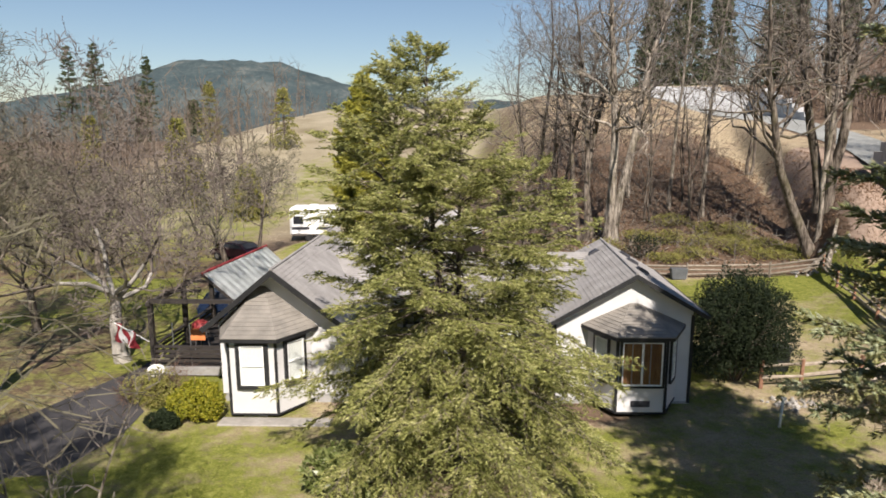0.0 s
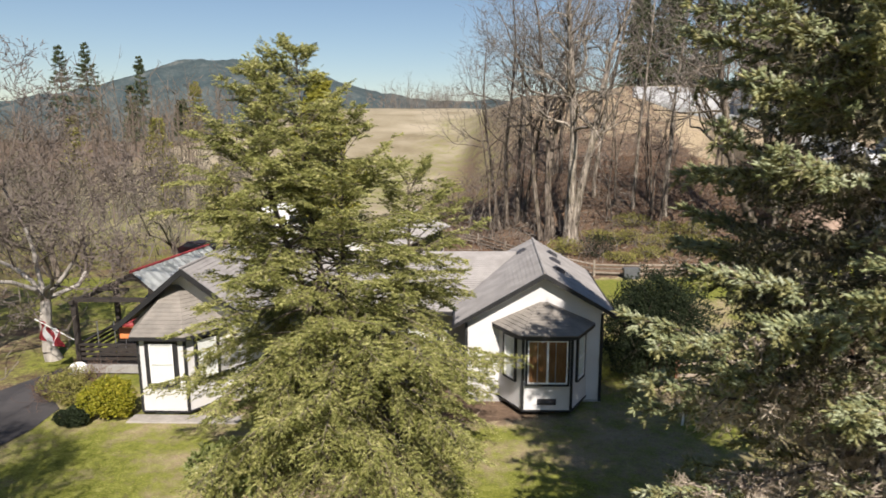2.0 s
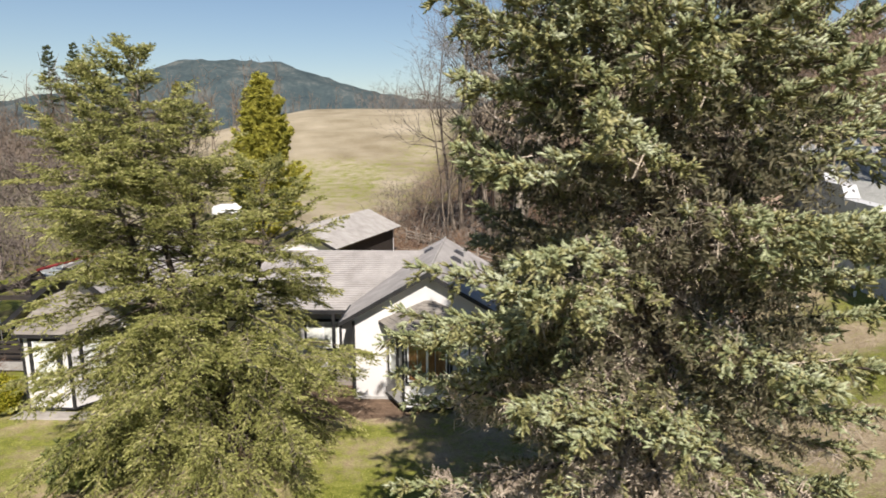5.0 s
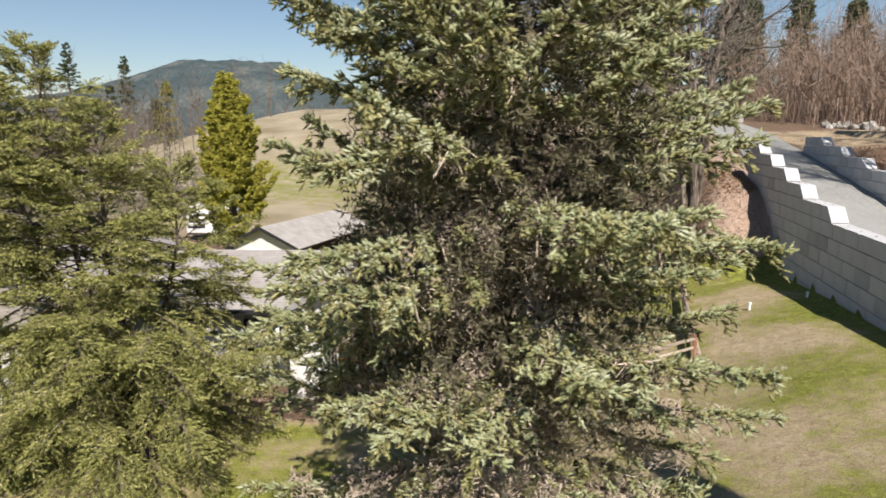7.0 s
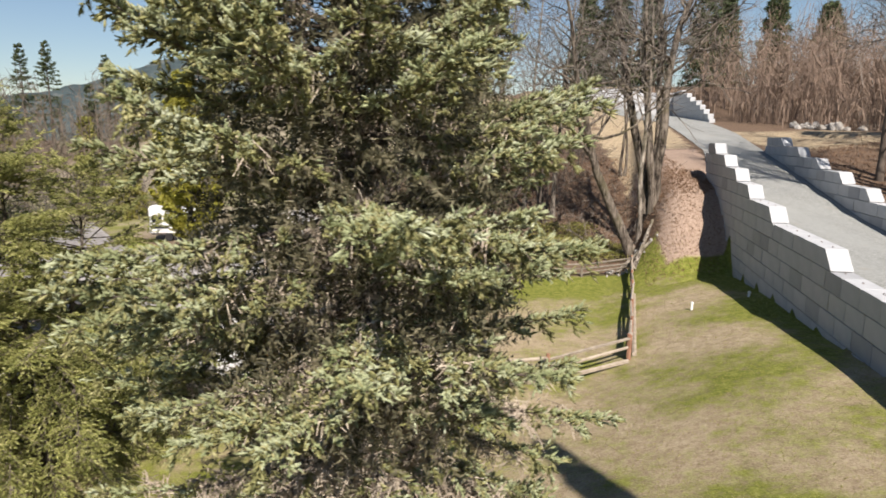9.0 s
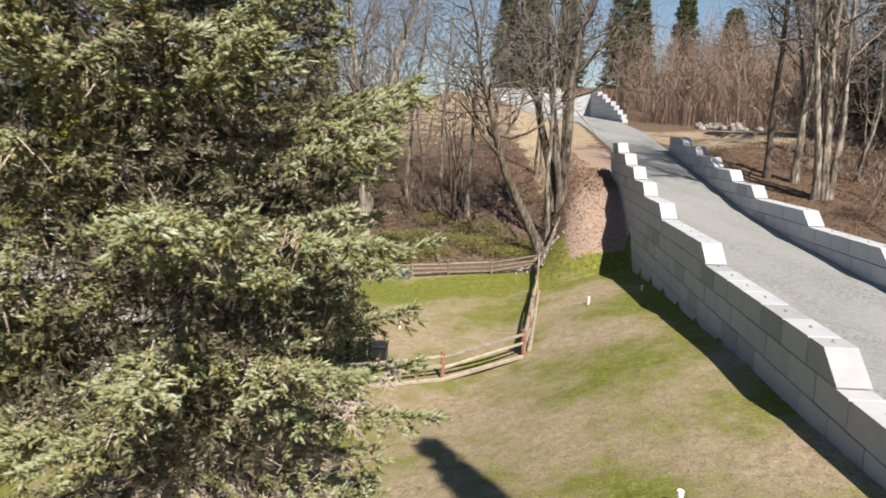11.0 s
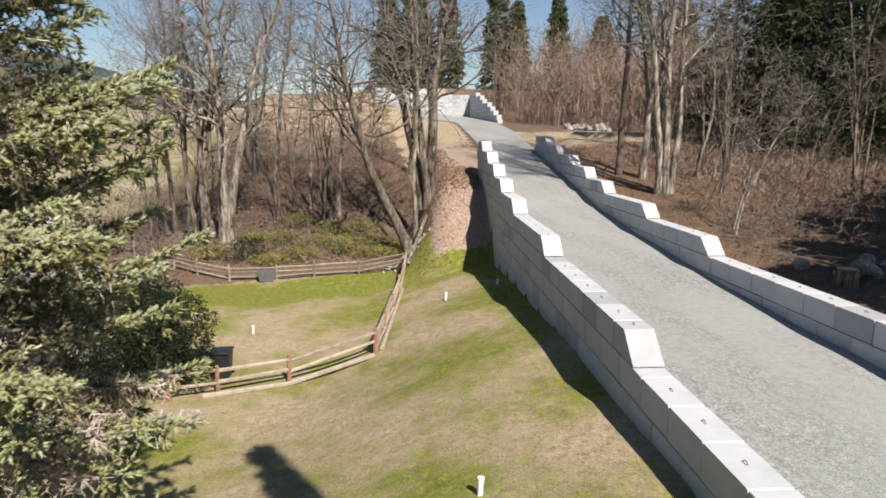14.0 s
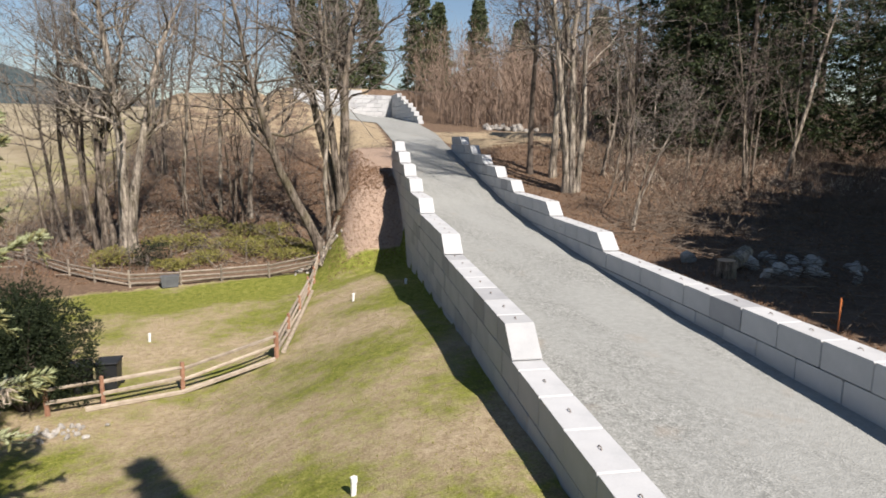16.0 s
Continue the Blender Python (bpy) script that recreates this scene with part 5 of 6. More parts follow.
def split_fence(name, label, spots, rails=(0.42, 0.85), post_mat=None, rail_mat=None):
    top = thing(name, 0, 0, 0, label, "fence", group="split rail fences")
    r = np.random.default_rng(len(spots) * 7 + int(spots[0][0] * 10))
    pts = [Vector((x, y, float(land(x, y)))) for x, y in spots]
    for p in pts:
        lean = Vector((r.normal(0, 0.02), r.normal(0, 0.02), 0))
        bm = rod(p - Vector((0, 0, 0.3)), p + Vector((0, 0, 1.05 + r.uniform(-0.05, 0.08))) + lean, 0.085, 0.07, 6)
        for v in bm.verts:
            v.co += Vector(r.normal(0, 0.008, 3))
        part("post", bm, post_mat or rail_wood, top)
    for a, b in zip(pts, pts[1:]):
        for h in rails:
            s, e = Vector((r.normal(0, 0.03), r.normal(0, 0.03), h + r.normal(0, 0.03))), Vector((r.normal(0, 0.03), r.normal(0, 0.03), h + r.normal(0, 0.03)))
            bm = rod(a + s, b + e, 0.072, 0.055, 6)
            for v in bm.verts:
                v.co += Vector(r.normal(0, 0.008, 3))
            part("rail", bm, rail_mat or rail_wood, top)
    return top


split_fence("split_rail_fence", "weathered split cedar rail fence below the wooded bank", [(3.0, 53.5), (5.4, 49.8), (7.4, 46.0), (9.2, 43.2), (10.9, 41.2), (13.0, 39.7), (15.9, 39.2), (18.3, 39.1), (21.2, 38.9), (24.3, 38.4)], (0.25, 0.52, 0.80), old_rail, old_rail)
split_fence("split_rail_fence", "split cedar rail fence with reddish posts across the lawn", [(12.3, 20.85), (13.9, 21.1), (16.4, 21.6), (19.9, 22.75)], (0.48, 0.88), post_wood)
split_fence("split_rail_fence", "split cedar rail fence running up to the bank corner", [(19.9, 22.75), (20.7, 25.4), (21.7, 28.9), (22.7, 32.4), (23.5, 35.4), (24.3, 38.4)], (0.3, 0.6, 0.9), post_wood)
base_log = thing("fence_log", 0, 0, 0, "pale weathered timber lying along the fence foot", "log")
for a, b in (((13.4, 20.8), (16.5, 21.3)), ((16.5, 21.35), (19.8, 22.45)), ((20.2, 23.0), (23.0, 33.0))):
    part("timber", rod((*a, float(land(*a)) + 0.07), (*b, float(land(*b)) + 0.07), 0.10, 0.09, 6), rail_wood, base_log)
fallen = thing("fallen_log", 0, 0, 0, "pale broken log lying against the fence corner", "log")
part("stem", rod((24.3, 37.9, float(land(24.3, 37.9)) + 0.15), (26.2, 40.6, float(land(26.2, 40.6)) + 0.3), 0.16, 0.09, 8), bark_pale, fallen)
part("stem", rod((23.6, 39.4, float(land(23.6, 39.4)) + 0.1), (25.6, 38.9, float(land(25.6, 38.9)) + 0.15), 0.13, 0.10, 8), bark_pale, fallen)

# ---- small things on the lawn ----


def stand_pipe(x, y, h, label):
    top = thing("standpipe", x, y, float(land(x, y)), label, "pipe", group="standpipes")
    part("pipe", rod((0, 0, -0.1), (0.02, 0, h), 0.055, sides=12), plastic_white, top)
    part("cap", join(rod((0.02, 0, h - 0.07), (0.02, 0, h + 0.025), 0.068, sides=12)), plastic_white, top)


stand_pipe(19.9, 8.95, 0.34, "white plastic standpipe with cap on the grass bank")
stand_pipe(24.1, 27.4, 0.36, "white plastic standpipe near the block wall")
stand_pipe(14.85, 28.2, 0.36, "white plastic standpipe inside the rail fence")
stand_pipe(26.9, 27.7, 0.25, "short white plastic pipe in the wall's shade")
post = thing("marker_post", 11.4, 17.6, float(land(11.4, 17.6)), "slim white post standing under the spruce", "post")
part("stake", rod((0, 0, -0.1), (0.04, 0, 1.0), 0.04, sides=8), plastic_white, post)
part("head", box(-0.04, 0.12, -0.06, 0.06, 0.98, 1.06, 0.01), plastic_white, post)


def bin_body(w, d, h):
    bm = extrude([(-w / 2, -d / 2, 0), (w / 2, -d / 2, 0), (w / 2, d / 2, 0), (-w / 2, d / 2, 0)], (0, 0, h))
    for v in bm.verts:
        if v.co.z < 0.01:
            v.co.x *= 0.82
            v.co.y *= 0.82
    bmesh.ops.bevel(bm, geom=bm.edges[:], offset=0.03, segments=2, affect="EDGES")
    return bm


def wheelie_bin(x, y, turn, label):
    top = thing("waste_bin", x, y, float(land(x, y)), label, "bin", turn)
    part("body", bin_body(0.75, 0.8, 1.0), plastic_black, top)
    part("lid", box(-0.41, 0.41, -0.46, 0.42, 1.0, 1.07, 0.025), plastic_black, top)
    part("handle", rod((-0.3, 0.46, 0.98), (0.3, 0.46, 0.98), 0.02), plastic_black, top)
    for s in (-0.34, 0.34):
        part("wheel", rod((s - 0.04, 0.36, 0.1), (s + 0.04, 0.36, 0.1), 0.11, sides=14), rubber, top)


wheelie_bin(13.0, 22.9, 12, "black plastic bin beside the rail fence")
wheelie_bin(13.9, 22.9, -8, "dark plastic bin behind the rail fence")
crate = thing("compost_box", 15.3, 39.0, float(land(15.3, 39.0)), "dark grey box leaning on the back fence", "box")
part("body", bin_body(1.1, 0.5, 0.75), surface("dark_grey_plastic", (0.07, 0.075, 0.08), (0.13, 0.135, 0.14), 3, 30, 0.6), crate)


def rock_mesh(name, seed, mat):
    r = np.random.default_rng(seed)
    bm = bmesh.new()
    bmesh.ops.create_icosphere(bm, subdivisions=2, radius=1.0)
    for v in bm.verts:
        n = noise.noise(v.co * 1.3 + Vector((seed, 0, 0))) * 0.35
        v.co *= 1 + n
        v.co.z *= 0.7
    return to_mesh(name, bm, mat)


rocks = [rock_mesh("rock", i + 1, stone) for i in range(4)]


def rock(x, y, size, turn, name, label, cat, group="", sink=0.25):
    ob = new(name, rocks[int(turn) % 4])
    ob.matrix_basis = pose(x, y, float(land(x, y)) + size * (0.6 - sink), turn * 3, turn * 7, turn * 37) @ Matrix.Diagonal((size, size * 0.8, size * 0.8, 1))
    return tagged(ob, label, cat, group)


rr = np.random.default_rng(3)
for i in range(34):
    rock(12.9 + rr.normal(0, 0.40), 19.3 + rr.normal(0, 0.26), rr.uniform(0.06, 0.14), i, "garden_stone", "pale rounded stone in a heap by the shrub", "stone", "garden stones")
for i in range(24):
    rock(rr.uniform(22.8, 26.2), rr.uniform(38.6, 40.4), rr.uniform(0.08, 0.2), i, "bank_stone", "pale stone on the foot of the bank", "stone", "bank stones")
for i in range(34):
    a = rr.uniform(0, 1)
    rock(35.6 + 5.5 * a + rr.normal(0, 0.6), 17.6 - 3.4 * a + rr.normal(0, 0.9), rr.uniform(0.14, 0.46) * (1.2 - 0.4 * a), i, "boulder", "pale grey boulder in the cleared ground", "boulder", "boulders")
for i in range(30):
    a = rr.uniform(0, 1)
    rock(53.4 + 4.2 * a + rr.normal(0, 0.3), 76.5 - 9.0 * a + rr.normal(0, 0.5), rr.uniform(0.3, 0.75), i, "white_rubble", "white chunk of rubble beside the thicket", "rubble", "rubble")


def stump(x, y, r, h):
    top = thing("tree_stump", x, y, float(land(x, y)), "freshly cut pale tree stump in cleared ground", "stump")
    part("bark", rod((0, 0, -0.2), (0, 0, h), r * 1.15, r, 14), bark_grey, top)
    part("cut_face", rod((0, 0, h), (0, 0, h + 0.012), r * 0.93, r * 0.93, 14), cut_wood, top)


stump(35.9, 15.85, 0.36, 0.62)
log = thing("felled_log", 0, 0, 0, "felled log with pale cut end among boulders", "log")
part("stem", rod((36.6, 16.2, float(land(36.6, 16.2)) + 0.35), (38.0, 16.9, float(land(38.0, 16.9)) + 0.5), 0.3, 0.27, 10), bark_pale, log)
marker = thing("survey_stake", 34.6, 10.25, float(land(34.6, 10.25)), "thin orange survey stake in cleared ground", "stake")
part("stake", rod((0, 0, -0.1), (0, 0, 1.0), 0.025, sides=5), orange_paint, marker)
twig_pile = []
for i in range(1700):
    x, y = rr.uniform(36.5, 60), rr.uniform(8, 27)
    if x < right_x(y) + 1.6:
        continue
    z = float(land(x, y))
    a, l = rr.uniform(0, 6.28), rr.uniform(0.6, 3.2)
    twig_pile.append((x, y, z + rr.uniform(0.03, 0.5), x + l * math.cos(a), y + l * math.sin(a), z + rr.uniform(0.03, 0.6), rr.uniform(0.006, 0.028), 0.006))
tagged(part("slash_pile", stick_mesh("slash_pile", twig_pile, 5), twig_brown), "scattered cut branches and slash on cleared ground", "branches", kind="stuff")

# ---- shrubs ----


def shrub(name, x, y, rx, ry, h, material, label, seed, leaves=9000, size=0.07, wide=0.35, lobes=7, stem_mat=None):
    """A rounded bush: several leafy lobes on forked stems with gaps between."""
    r = np.random.default_rng(seed)
    z0 = float(land(x, y))
    top = thing(name, x, y, z0, label, "shrub")
    stems, base, way = [], [], []
    for i in range(lobes):
        a, rad = i * 2.4 + r.normal(0, 0.3), math.sqrt((i + 0.4) / lobes) * 0.72
        c = np.array([rx * rad * math.cos(a), ry * rad * math.sin(a), h * (0.62 - 0.30 * rad + r.normal(0, 0.05))])
        stems.append((0.1 * c[0], 0.1 * c[1], -0.1, *(c * [0.7, 0.7, 0.7]), 0.05, 0.025))
        for _ in range(8):
            stems.append((*(c * 0.7), *(c + r.normal(0, 1, 3) * [rx * 0.25, ry * 0.25, h * 0.2]), 0.02, 0.006))
        n = leaves // lobes
        d = unit(r.normal(size=(n, 3)))
        k = r.uniform(0.55, 1.0, n) ** 0.5 * (1 + 0.25 * np.sin(d[:, 0] * 5 + i) * np.cos(d[:, 2] * 6))
        p = c + d * k[:, None] * np.array([rx * 0.5, ry * 0.5, h * 0.36])
        p[:, 2] = np.maximum(p[:, 2], 0.03)
        base.append(p), way.append(d + r.normal(0, 0.5, (n, 3)) + np.array([0, 0, 0.3]))
    part("stems_wood", stick_mesh("stems_wood", stems, 5), stem_mat or bark_dark, top)
    b = np.concatenate(base)
    part("foliage", fast_mesh("foliage", *needles(b, np.concatenate(way), np.full(len(b), size), r, 3, size * 1.4, size * wide, 0.5)), material, top)
    return top


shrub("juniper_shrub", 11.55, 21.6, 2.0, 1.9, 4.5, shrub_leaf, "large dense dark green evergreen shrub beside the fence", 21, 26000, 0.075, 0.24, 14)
shrub("azalea_bush", -8.0, 17.7, 0.85, 0.75, 1.45, bright_leaf, "rounded yellow-green flowering bush by the house wall", 22, 7000, 0.06, 0.4)
shrub("garden_bush", -10.0, 18.9, 1.1, 0.8, 1.35, moss_leaf, "straggly olive-brown garden bush beside the dish", 26, 2600, 0.06, 0.3)
shrub("boxwood_bush", -8.9, 17.2, 0.55, 0.5, 0.6, shrub_leaf, "low dark green bush at the lawn edge", 23, 5000, 0.05, 0.35)
shrub("rhododendron", -2.2, 13.4, 1.0, 0.9, 1.3, rhodo_leaf, "broad-leaved green bush under the hemlock", 24, 1300, 0.14, 0.38)
for i, (x, y, h) in enumerate(((15.5, 42.0, 1.7), (17.6, 42.6, 1.2), (20.5, 43.0, 1.6), (22.6, 42.4, 1.3), (14.0, 42.8, 2.3), (24.8, 43.4, 1.5), (18.9, 45.0, 1.2), (11.6, 44.0, 1.4), (21.8, 45.5, 1.2), (16.4, 45.2, 1.5), (23.0, 44.2, 2.0), (20.0, 47.2, 1.5), (17.6, 48.6, 1.3), (14.6, 46.6, 1.2), (22.4, 47.4, 1.1), (24.6, 42.2, 1.5))):
    shrub("bramble_clump", x, y, 1.5, 1.3, h * (0.42 + 0.13 * (i * 7 % 5)), moss_leaf if i != 4 else shrub_leaf, "yellow-green bramble and fern clump on the bank" if i != 4 else "small dark conifer seedling on the bank", 40 + i, 700, 0.10, 0.26, 9)
for i, (x, y, h) in enumerate(((-9.6, 19.4, 1.3), (-10.8, 19.0, 1.0))):
    r_ = np.random.default_rng(60 + i)
    out = []
    for k in range(26):
        a = r_.uniform(0, 6.28)
        d = np.array([math.cos(a) * 0.6, math.sin(a) * 0.6, 1.0])
        grow(np.array([0, 0, 0.0]), d / np.linalg.norm(d), h * r_.uniform(0.5, 0.9), 0.012, 2, r_, out, 0.22, 0.05, (1, 3), (0.4, 0.6), 0.004, 4)
    t_ = thing("bare_bush", x, y, float(land(x, y)), "leafless reddish-brown garden bush", "shrub")
    part("branchwork", stick_mesh("branchwork", out, 3), twig_red, t_)

# ---- bare trees ----
orchard_tree("apple_tree", -13.6, 23.3, 2.9, 0.25, 6.9, "gnarled leafless apple tree with pale grey bark by the driveway", 101, bark_apple, twig_dark, 6, 5, 0.44)
orchard_tree("apple_tree", -20.0, 27.0, 2.2, 0.19, 6.6, "leafless old orchard tree in the grass", 102, bark_grey, twig_moss)
orchard_tree("apple_tree", -14.0, 36.5, 2.0, 0.2, 5.4, "leafless orchard tree behind the house", 103, bark_grey, twig_moss)
orchard_tree("apple_tree", -23.0, 38.0, 2.2, 0.2, 6.0, "leafless orchard tree at the field edge", 107, bark_grey, twig_moss)
# maples beyond the view's edge, added to cast branch shadows on the grass
for i, (x, y, h) in enumerate(((-16.4, 18.3, 13.5), (-20.5, 20.5, 14.5), (-5.9, 3.0, 14.0), (-9.6, 4.2, 13.0))):
    bare_tree("maple_tree", x, y, h, 0.22, "leafless spreading maple beside the driveway, added for its shadow" if x < -12 else "leafless spreading maple on the lawn, added for its shadow", 108 + i, ((0, 0, 1.0), (0.4, 0.3, 0.9)), 4, clear=0.42, branches=24, limb=0.20, spread=0.8, twigs=twig_moss)
bare_tree("orchard_tree", -14.5, 44.0, 9.0, 0.17, "leafless spur-covered orchard tree beyond the house", 104, ((0.1, 0, 1.0),), 4, clear=0.3, spread=0.7, branches=20, limb=0.2, twigs=twig_moss)
bare_tree("sapling", -6.8, 8.0, 5.8, 0.06, "small pale leafless sapling on the lawn", 105, ((-0.6, 0, 0.9), (0.5, 0.2, 1.0)), 2, bark=bark_pale, twigs=twig_grey, clear=0.25, branches=10, limb=0.34)
bare_tree("sapling", -8.6, 8.6, 6.2, 0.06, "thin pale leafless sapling near the driveway", 106, ((-0.6, 0, 0.9), (0.5, 0.2, 1.0)), 2, bark=bark_pale, twigs=twig_grey, clear=0.25, branches=10, limb=0.34)
BIG = (
    (12.2, 46.3, 26, 0.44, ((0, 0, 1.0), (0.7, 0.2, 0.9)), (0.02, 0), 18, "tall leafless alder with twin pale trunks on the bank"),
    (11.2, 47.6, 24, 0.26, ((-0.6, 0, 1.0), (0.2, 0.5, 0.9), (-1.2, 0.2, 0.85)), (-0.05, 0), 15, "clump of leafless alders on the bank"),
    (8.6, 53.0, 23, 0.22, ((-0.9, 0, 1.0), (0.4, 0.5, 0.9), (-1.9, 0.2, 0.85), (1.2, 0.2, 0.9)), (-0.08, 0), 15, "many-stemmed leafless maple on the slope"),
    (16.0, 55.5, 25, 0.2, ((0, 0, 1.0),), (0.03, 0), 16, "slim pale alder on the slope"),
    (18.8, 52.5, 24, 0.19, ((0, 0, 1.0),), (-0.04, 0), 15, "slim pale alder on the slope"),
    (21.0, 50.8, 24, 0.22, ((0, 0, 1.0),), (0.05, 0), 15, "slim pale alder on the slope"),
    (25.2, 41.6, 21, 0.40, ((0, 0, 1.0),), (-0.55, 0), 20, "leaning leafless maple with arching limbs at the bank foot"),
    (25.5, 41.9, 23, 0.20, ((0.3, 0, 1.0),), (-0.06, 0), 12, "slim pale trunk beside the leaning maple"),
    (26.9, 43.3, 26, 0.40, ((0.1, 0, 1.0), (-0.5, 0.3, 0.95), (0.5, 0.4, 0.9), (0, -0.4, 0.85)), (0.0, 0), 13, "cluster of ribbed leafless trunks beside the ramp"),
    (40.9, 40.4, 28, 0.24, ((0, 0, 1.0),), (0.01, 0), 14, "dark straight trunk beyond the low wall"),
    (42.0, 39.0, 26, 0.24, ((0, 0, 1.0), (0.5, 0.4, 0.9)), (0.05, 0), 14, "pale leafless alder beyond the low wall"),
    (40.6, 34.0, 25, 0.27, ((0, 0, 1.0), (-0.5, 0.3, 0.95), (0.6, 0.2, 0.9), (0.3, 0.8, 0.85)), (0.04, 0), 13, "clump of pale alder trunks beyond the low wall"),
    (38.6, 24.9, 9, 0.08, ((0, 0, 1.0),), (0.12, 0), 8, "thin leaning birch sapling by the low wall"),
    (39.0, 25.6, 10, 0.07, ((0, 0, 1.0),), (0.22, 0.1), 8, "thin leaning birch sapling by the low wall"),
    (58.5, 33.0, 21, 0.17, ((0, 0, 1.0),), (0.22, 0), 9, "white leaning birch with long arching limb"),
    (46.5, 39.0, 11, 0.16, ((0, 0, 1.0),), (0.05, 0), 8, "broken pale snag in the woods"),
    (48.5, 46.0, 25, 0.2, ((0, 0, 1.0), (0.6, 0.3, 0.9)), (0.0, 0), 13, "leafless alder in the woods"),
    (53.0, 44.0, 24, 0.18, ((0, 0, 1.0),), (0.06, 0), 13, "leafless alder in the woods"),
    (59.0, 46.0, 25, 0.2, ((0, 0, 1.0),), (0.0, 0), 13, "leafless alder in the woods"),
    (29.5, 62.0, 23, 0.17, ((0, 0, 1.0), (0.5, 0, 0.9)), (0.0, 0), 12, "leafless alder up the slope"),
    (14.0, 64.0, 24, 0.18, ((-0.6, 0, 1.0), (0.5, 0, 0.9), (0, 0.8, 0.95)), (0.0, 0), 13, "leafless alders up the slope"),
)
for i, (x, y, h, rad, stems, lean, br, label) in enumerate(BIG):
    birch = "birch" in label
    bare_tree("birch_tree" if birch else "alder_tree", x, y, h, rad, label, 200 + i, stems, 3, lean, bark=bark_pale if ("pale" in label or birch or "white" in label) else (bark_dark if "dark" in label else bark_grey), clear=0.32 if not birch else 0.4, branches=int(br * 1.9), spread=0.8, droop=0.09 if i != 6 else 0.0, limb=0.22 if i != 6 else 0.34)

kinds = [bare_tree("sapling", *spot, h, rad, "thin crooked leafless sapling in the woods", 600 + i, ((0, 0, 1.0), (0.5, 0.3, 0.8)), 2, lean, bark=bark, twigs=twig_dark, clear=0.3, branches=11, limb=0.24) for i, (spot, h, rad, lean, bark) in enumerate((((44.0, 33.0), 12, 0.08, (0.06, 0), bark_grey), ((47.0, 36.5), 15, 0.10, (-0.08, 0.02), bark_grey), ((51.5, 34.0), 10, 0.07, (0.15, 0), bark_grey), ((49.0, 41.5), 16, 0.11, (0.02, 0), bark_grey)))]
r_ = np.random.default_rng(88)
for i in range(20):
    y = r_.uniform(28, 58)
    x = float(right_x(y)) + 3.5 + r_.uniform(0, 1) ** 1.3 * 26
    if y > 48 and x < 58:
        continue
    copy_thing(kinds[i % 4], pose(x, y, float(land(x, y)), 0, 0, r_.uniform(-60, 60)))
for i in range(12):
    x, y = r_.uniform(2, 26), r_.uniform(47, 66)
    copy_thing(kinds[i % 4], pose(x, y, float(land(x, y)), 0, 0, r_.uniform(-60, 60)))

# ---- brush and thickets ----


def thicket(name, spots, label, seed, per, height, mat, rad=0.011, wide=0.8, curl=0.45, lean=0.8):
    """Leafless brush: many arching whips from many roots, joined as stuff."""
    r = np.random.default_rng(seed)
    p = np.repeat(spots, per, 0) + np.concatenate([r.normal(0, wide, (len(spots) * per, 2))], 1)
    n = len(p)
    p = np.concatenate([p, land(p[:, 0], p[:, 1])[:, None] - 0.05], 1)
    a = r.uniform(0, 2 * np.pi, n)
    d = np.stack([np.cos(a) * r.uniform(0.0, lean, n), np.sin(a) * r.uniform(0.0, lean, n), np.ones(n)], -1)
    h = height * r.uniform(0.35, 1.15, n)
    V, F, off = [], [], 0
    rad0 = rad * r.uniform(0.6, 1.6, n)
    for k in range(4):
        q = p + unit(d) * (h / 4)[:, None]
        v, f = blades(p, q, rad0 * (1.3 - k / 4.5), rad0 * (1.3 - (k + 1) / 4.5), k + 9)
        V.append(v), F.append(f + off)
        off += len(v)
        if k:
            for _ in range(2):
                s = q + unit(d * 0.7 + r.normal(0, 0.7, (n, 3))) * (h * r.uniform(0.12, 0.3, n))[:, None]
                v, f = blades(q, s, rad0 * 0.6, rad0 * 0.25, k)
                V.append(v), F.append(f + off)
                off += len(v)
        p, d = q, d + r.normal(0, 0.28, (n, 3)) + np.stack([np.cos(a) * curl * 0.3, np.sin(a) * curl * 0.3, -np.full(n, curl * 0.35)], -1)
    return tagged(part(name, fast_mesh(name, np.concatenate(V), np.concatenate(F)), mat), label, "brush", kind="stuff")


def scatter(n, seed, test, x0, x1, y0, y1):
    r = np.random.default_rng(seed)
    p = np.stack([r.uniform(x0, x1, n), r.uniform(y0, y1, n)], -1)
    return p[test(p[:, 0], p[:, 1])]


bank = scatter(520, 1, lambda x, y: (wall_x(y) - x > 4.5) & (y > 40.8 - 0.0 * x) & (y + 0.55 * (x - 13) * (x < 13) < 200) & (y > 41 + np.maximum(0, (10 - x)) * 1.2), -2, 30, 41, 82)
n3 = len(bank) // 3
thicket("bank_brush", bank[:n3], "leafless brown brush and brambles on the bank", 2, 7, 2.2, twig_brown, 0.016)
thicket("grey_brush", bank[n3:2 * n3], "leafless grey saplings on the bank", 4, 6, 3.0, twig_grey, 0.016)
thicket("red_brush", bank[2 * n3:], "reddish leafless bramble canes on the bank", 3, 8, 1.5, twig_red, 0.014)
woods = scatter(2200, 4, lambda x, y: (x > right_x(y) + 2.5) & (y > 26 + 0.1 * (x - 36)) & (np.abs(x - np.interp(y, [54, 86], [40, 47])) > 5) & ~((y > 49) & (x < 57.5)), 37, 85, 24, 70)
thicket("woods_brush", woods[:520], "leafless tangled brush in the woods", 5, 6, 2.8, twig_brown, 0.018)
thicket("dry_brush", woods[700:1000], "pale dry canes and grasses in the woods", 6, 8, 1.6, twig_dead, 0.014)
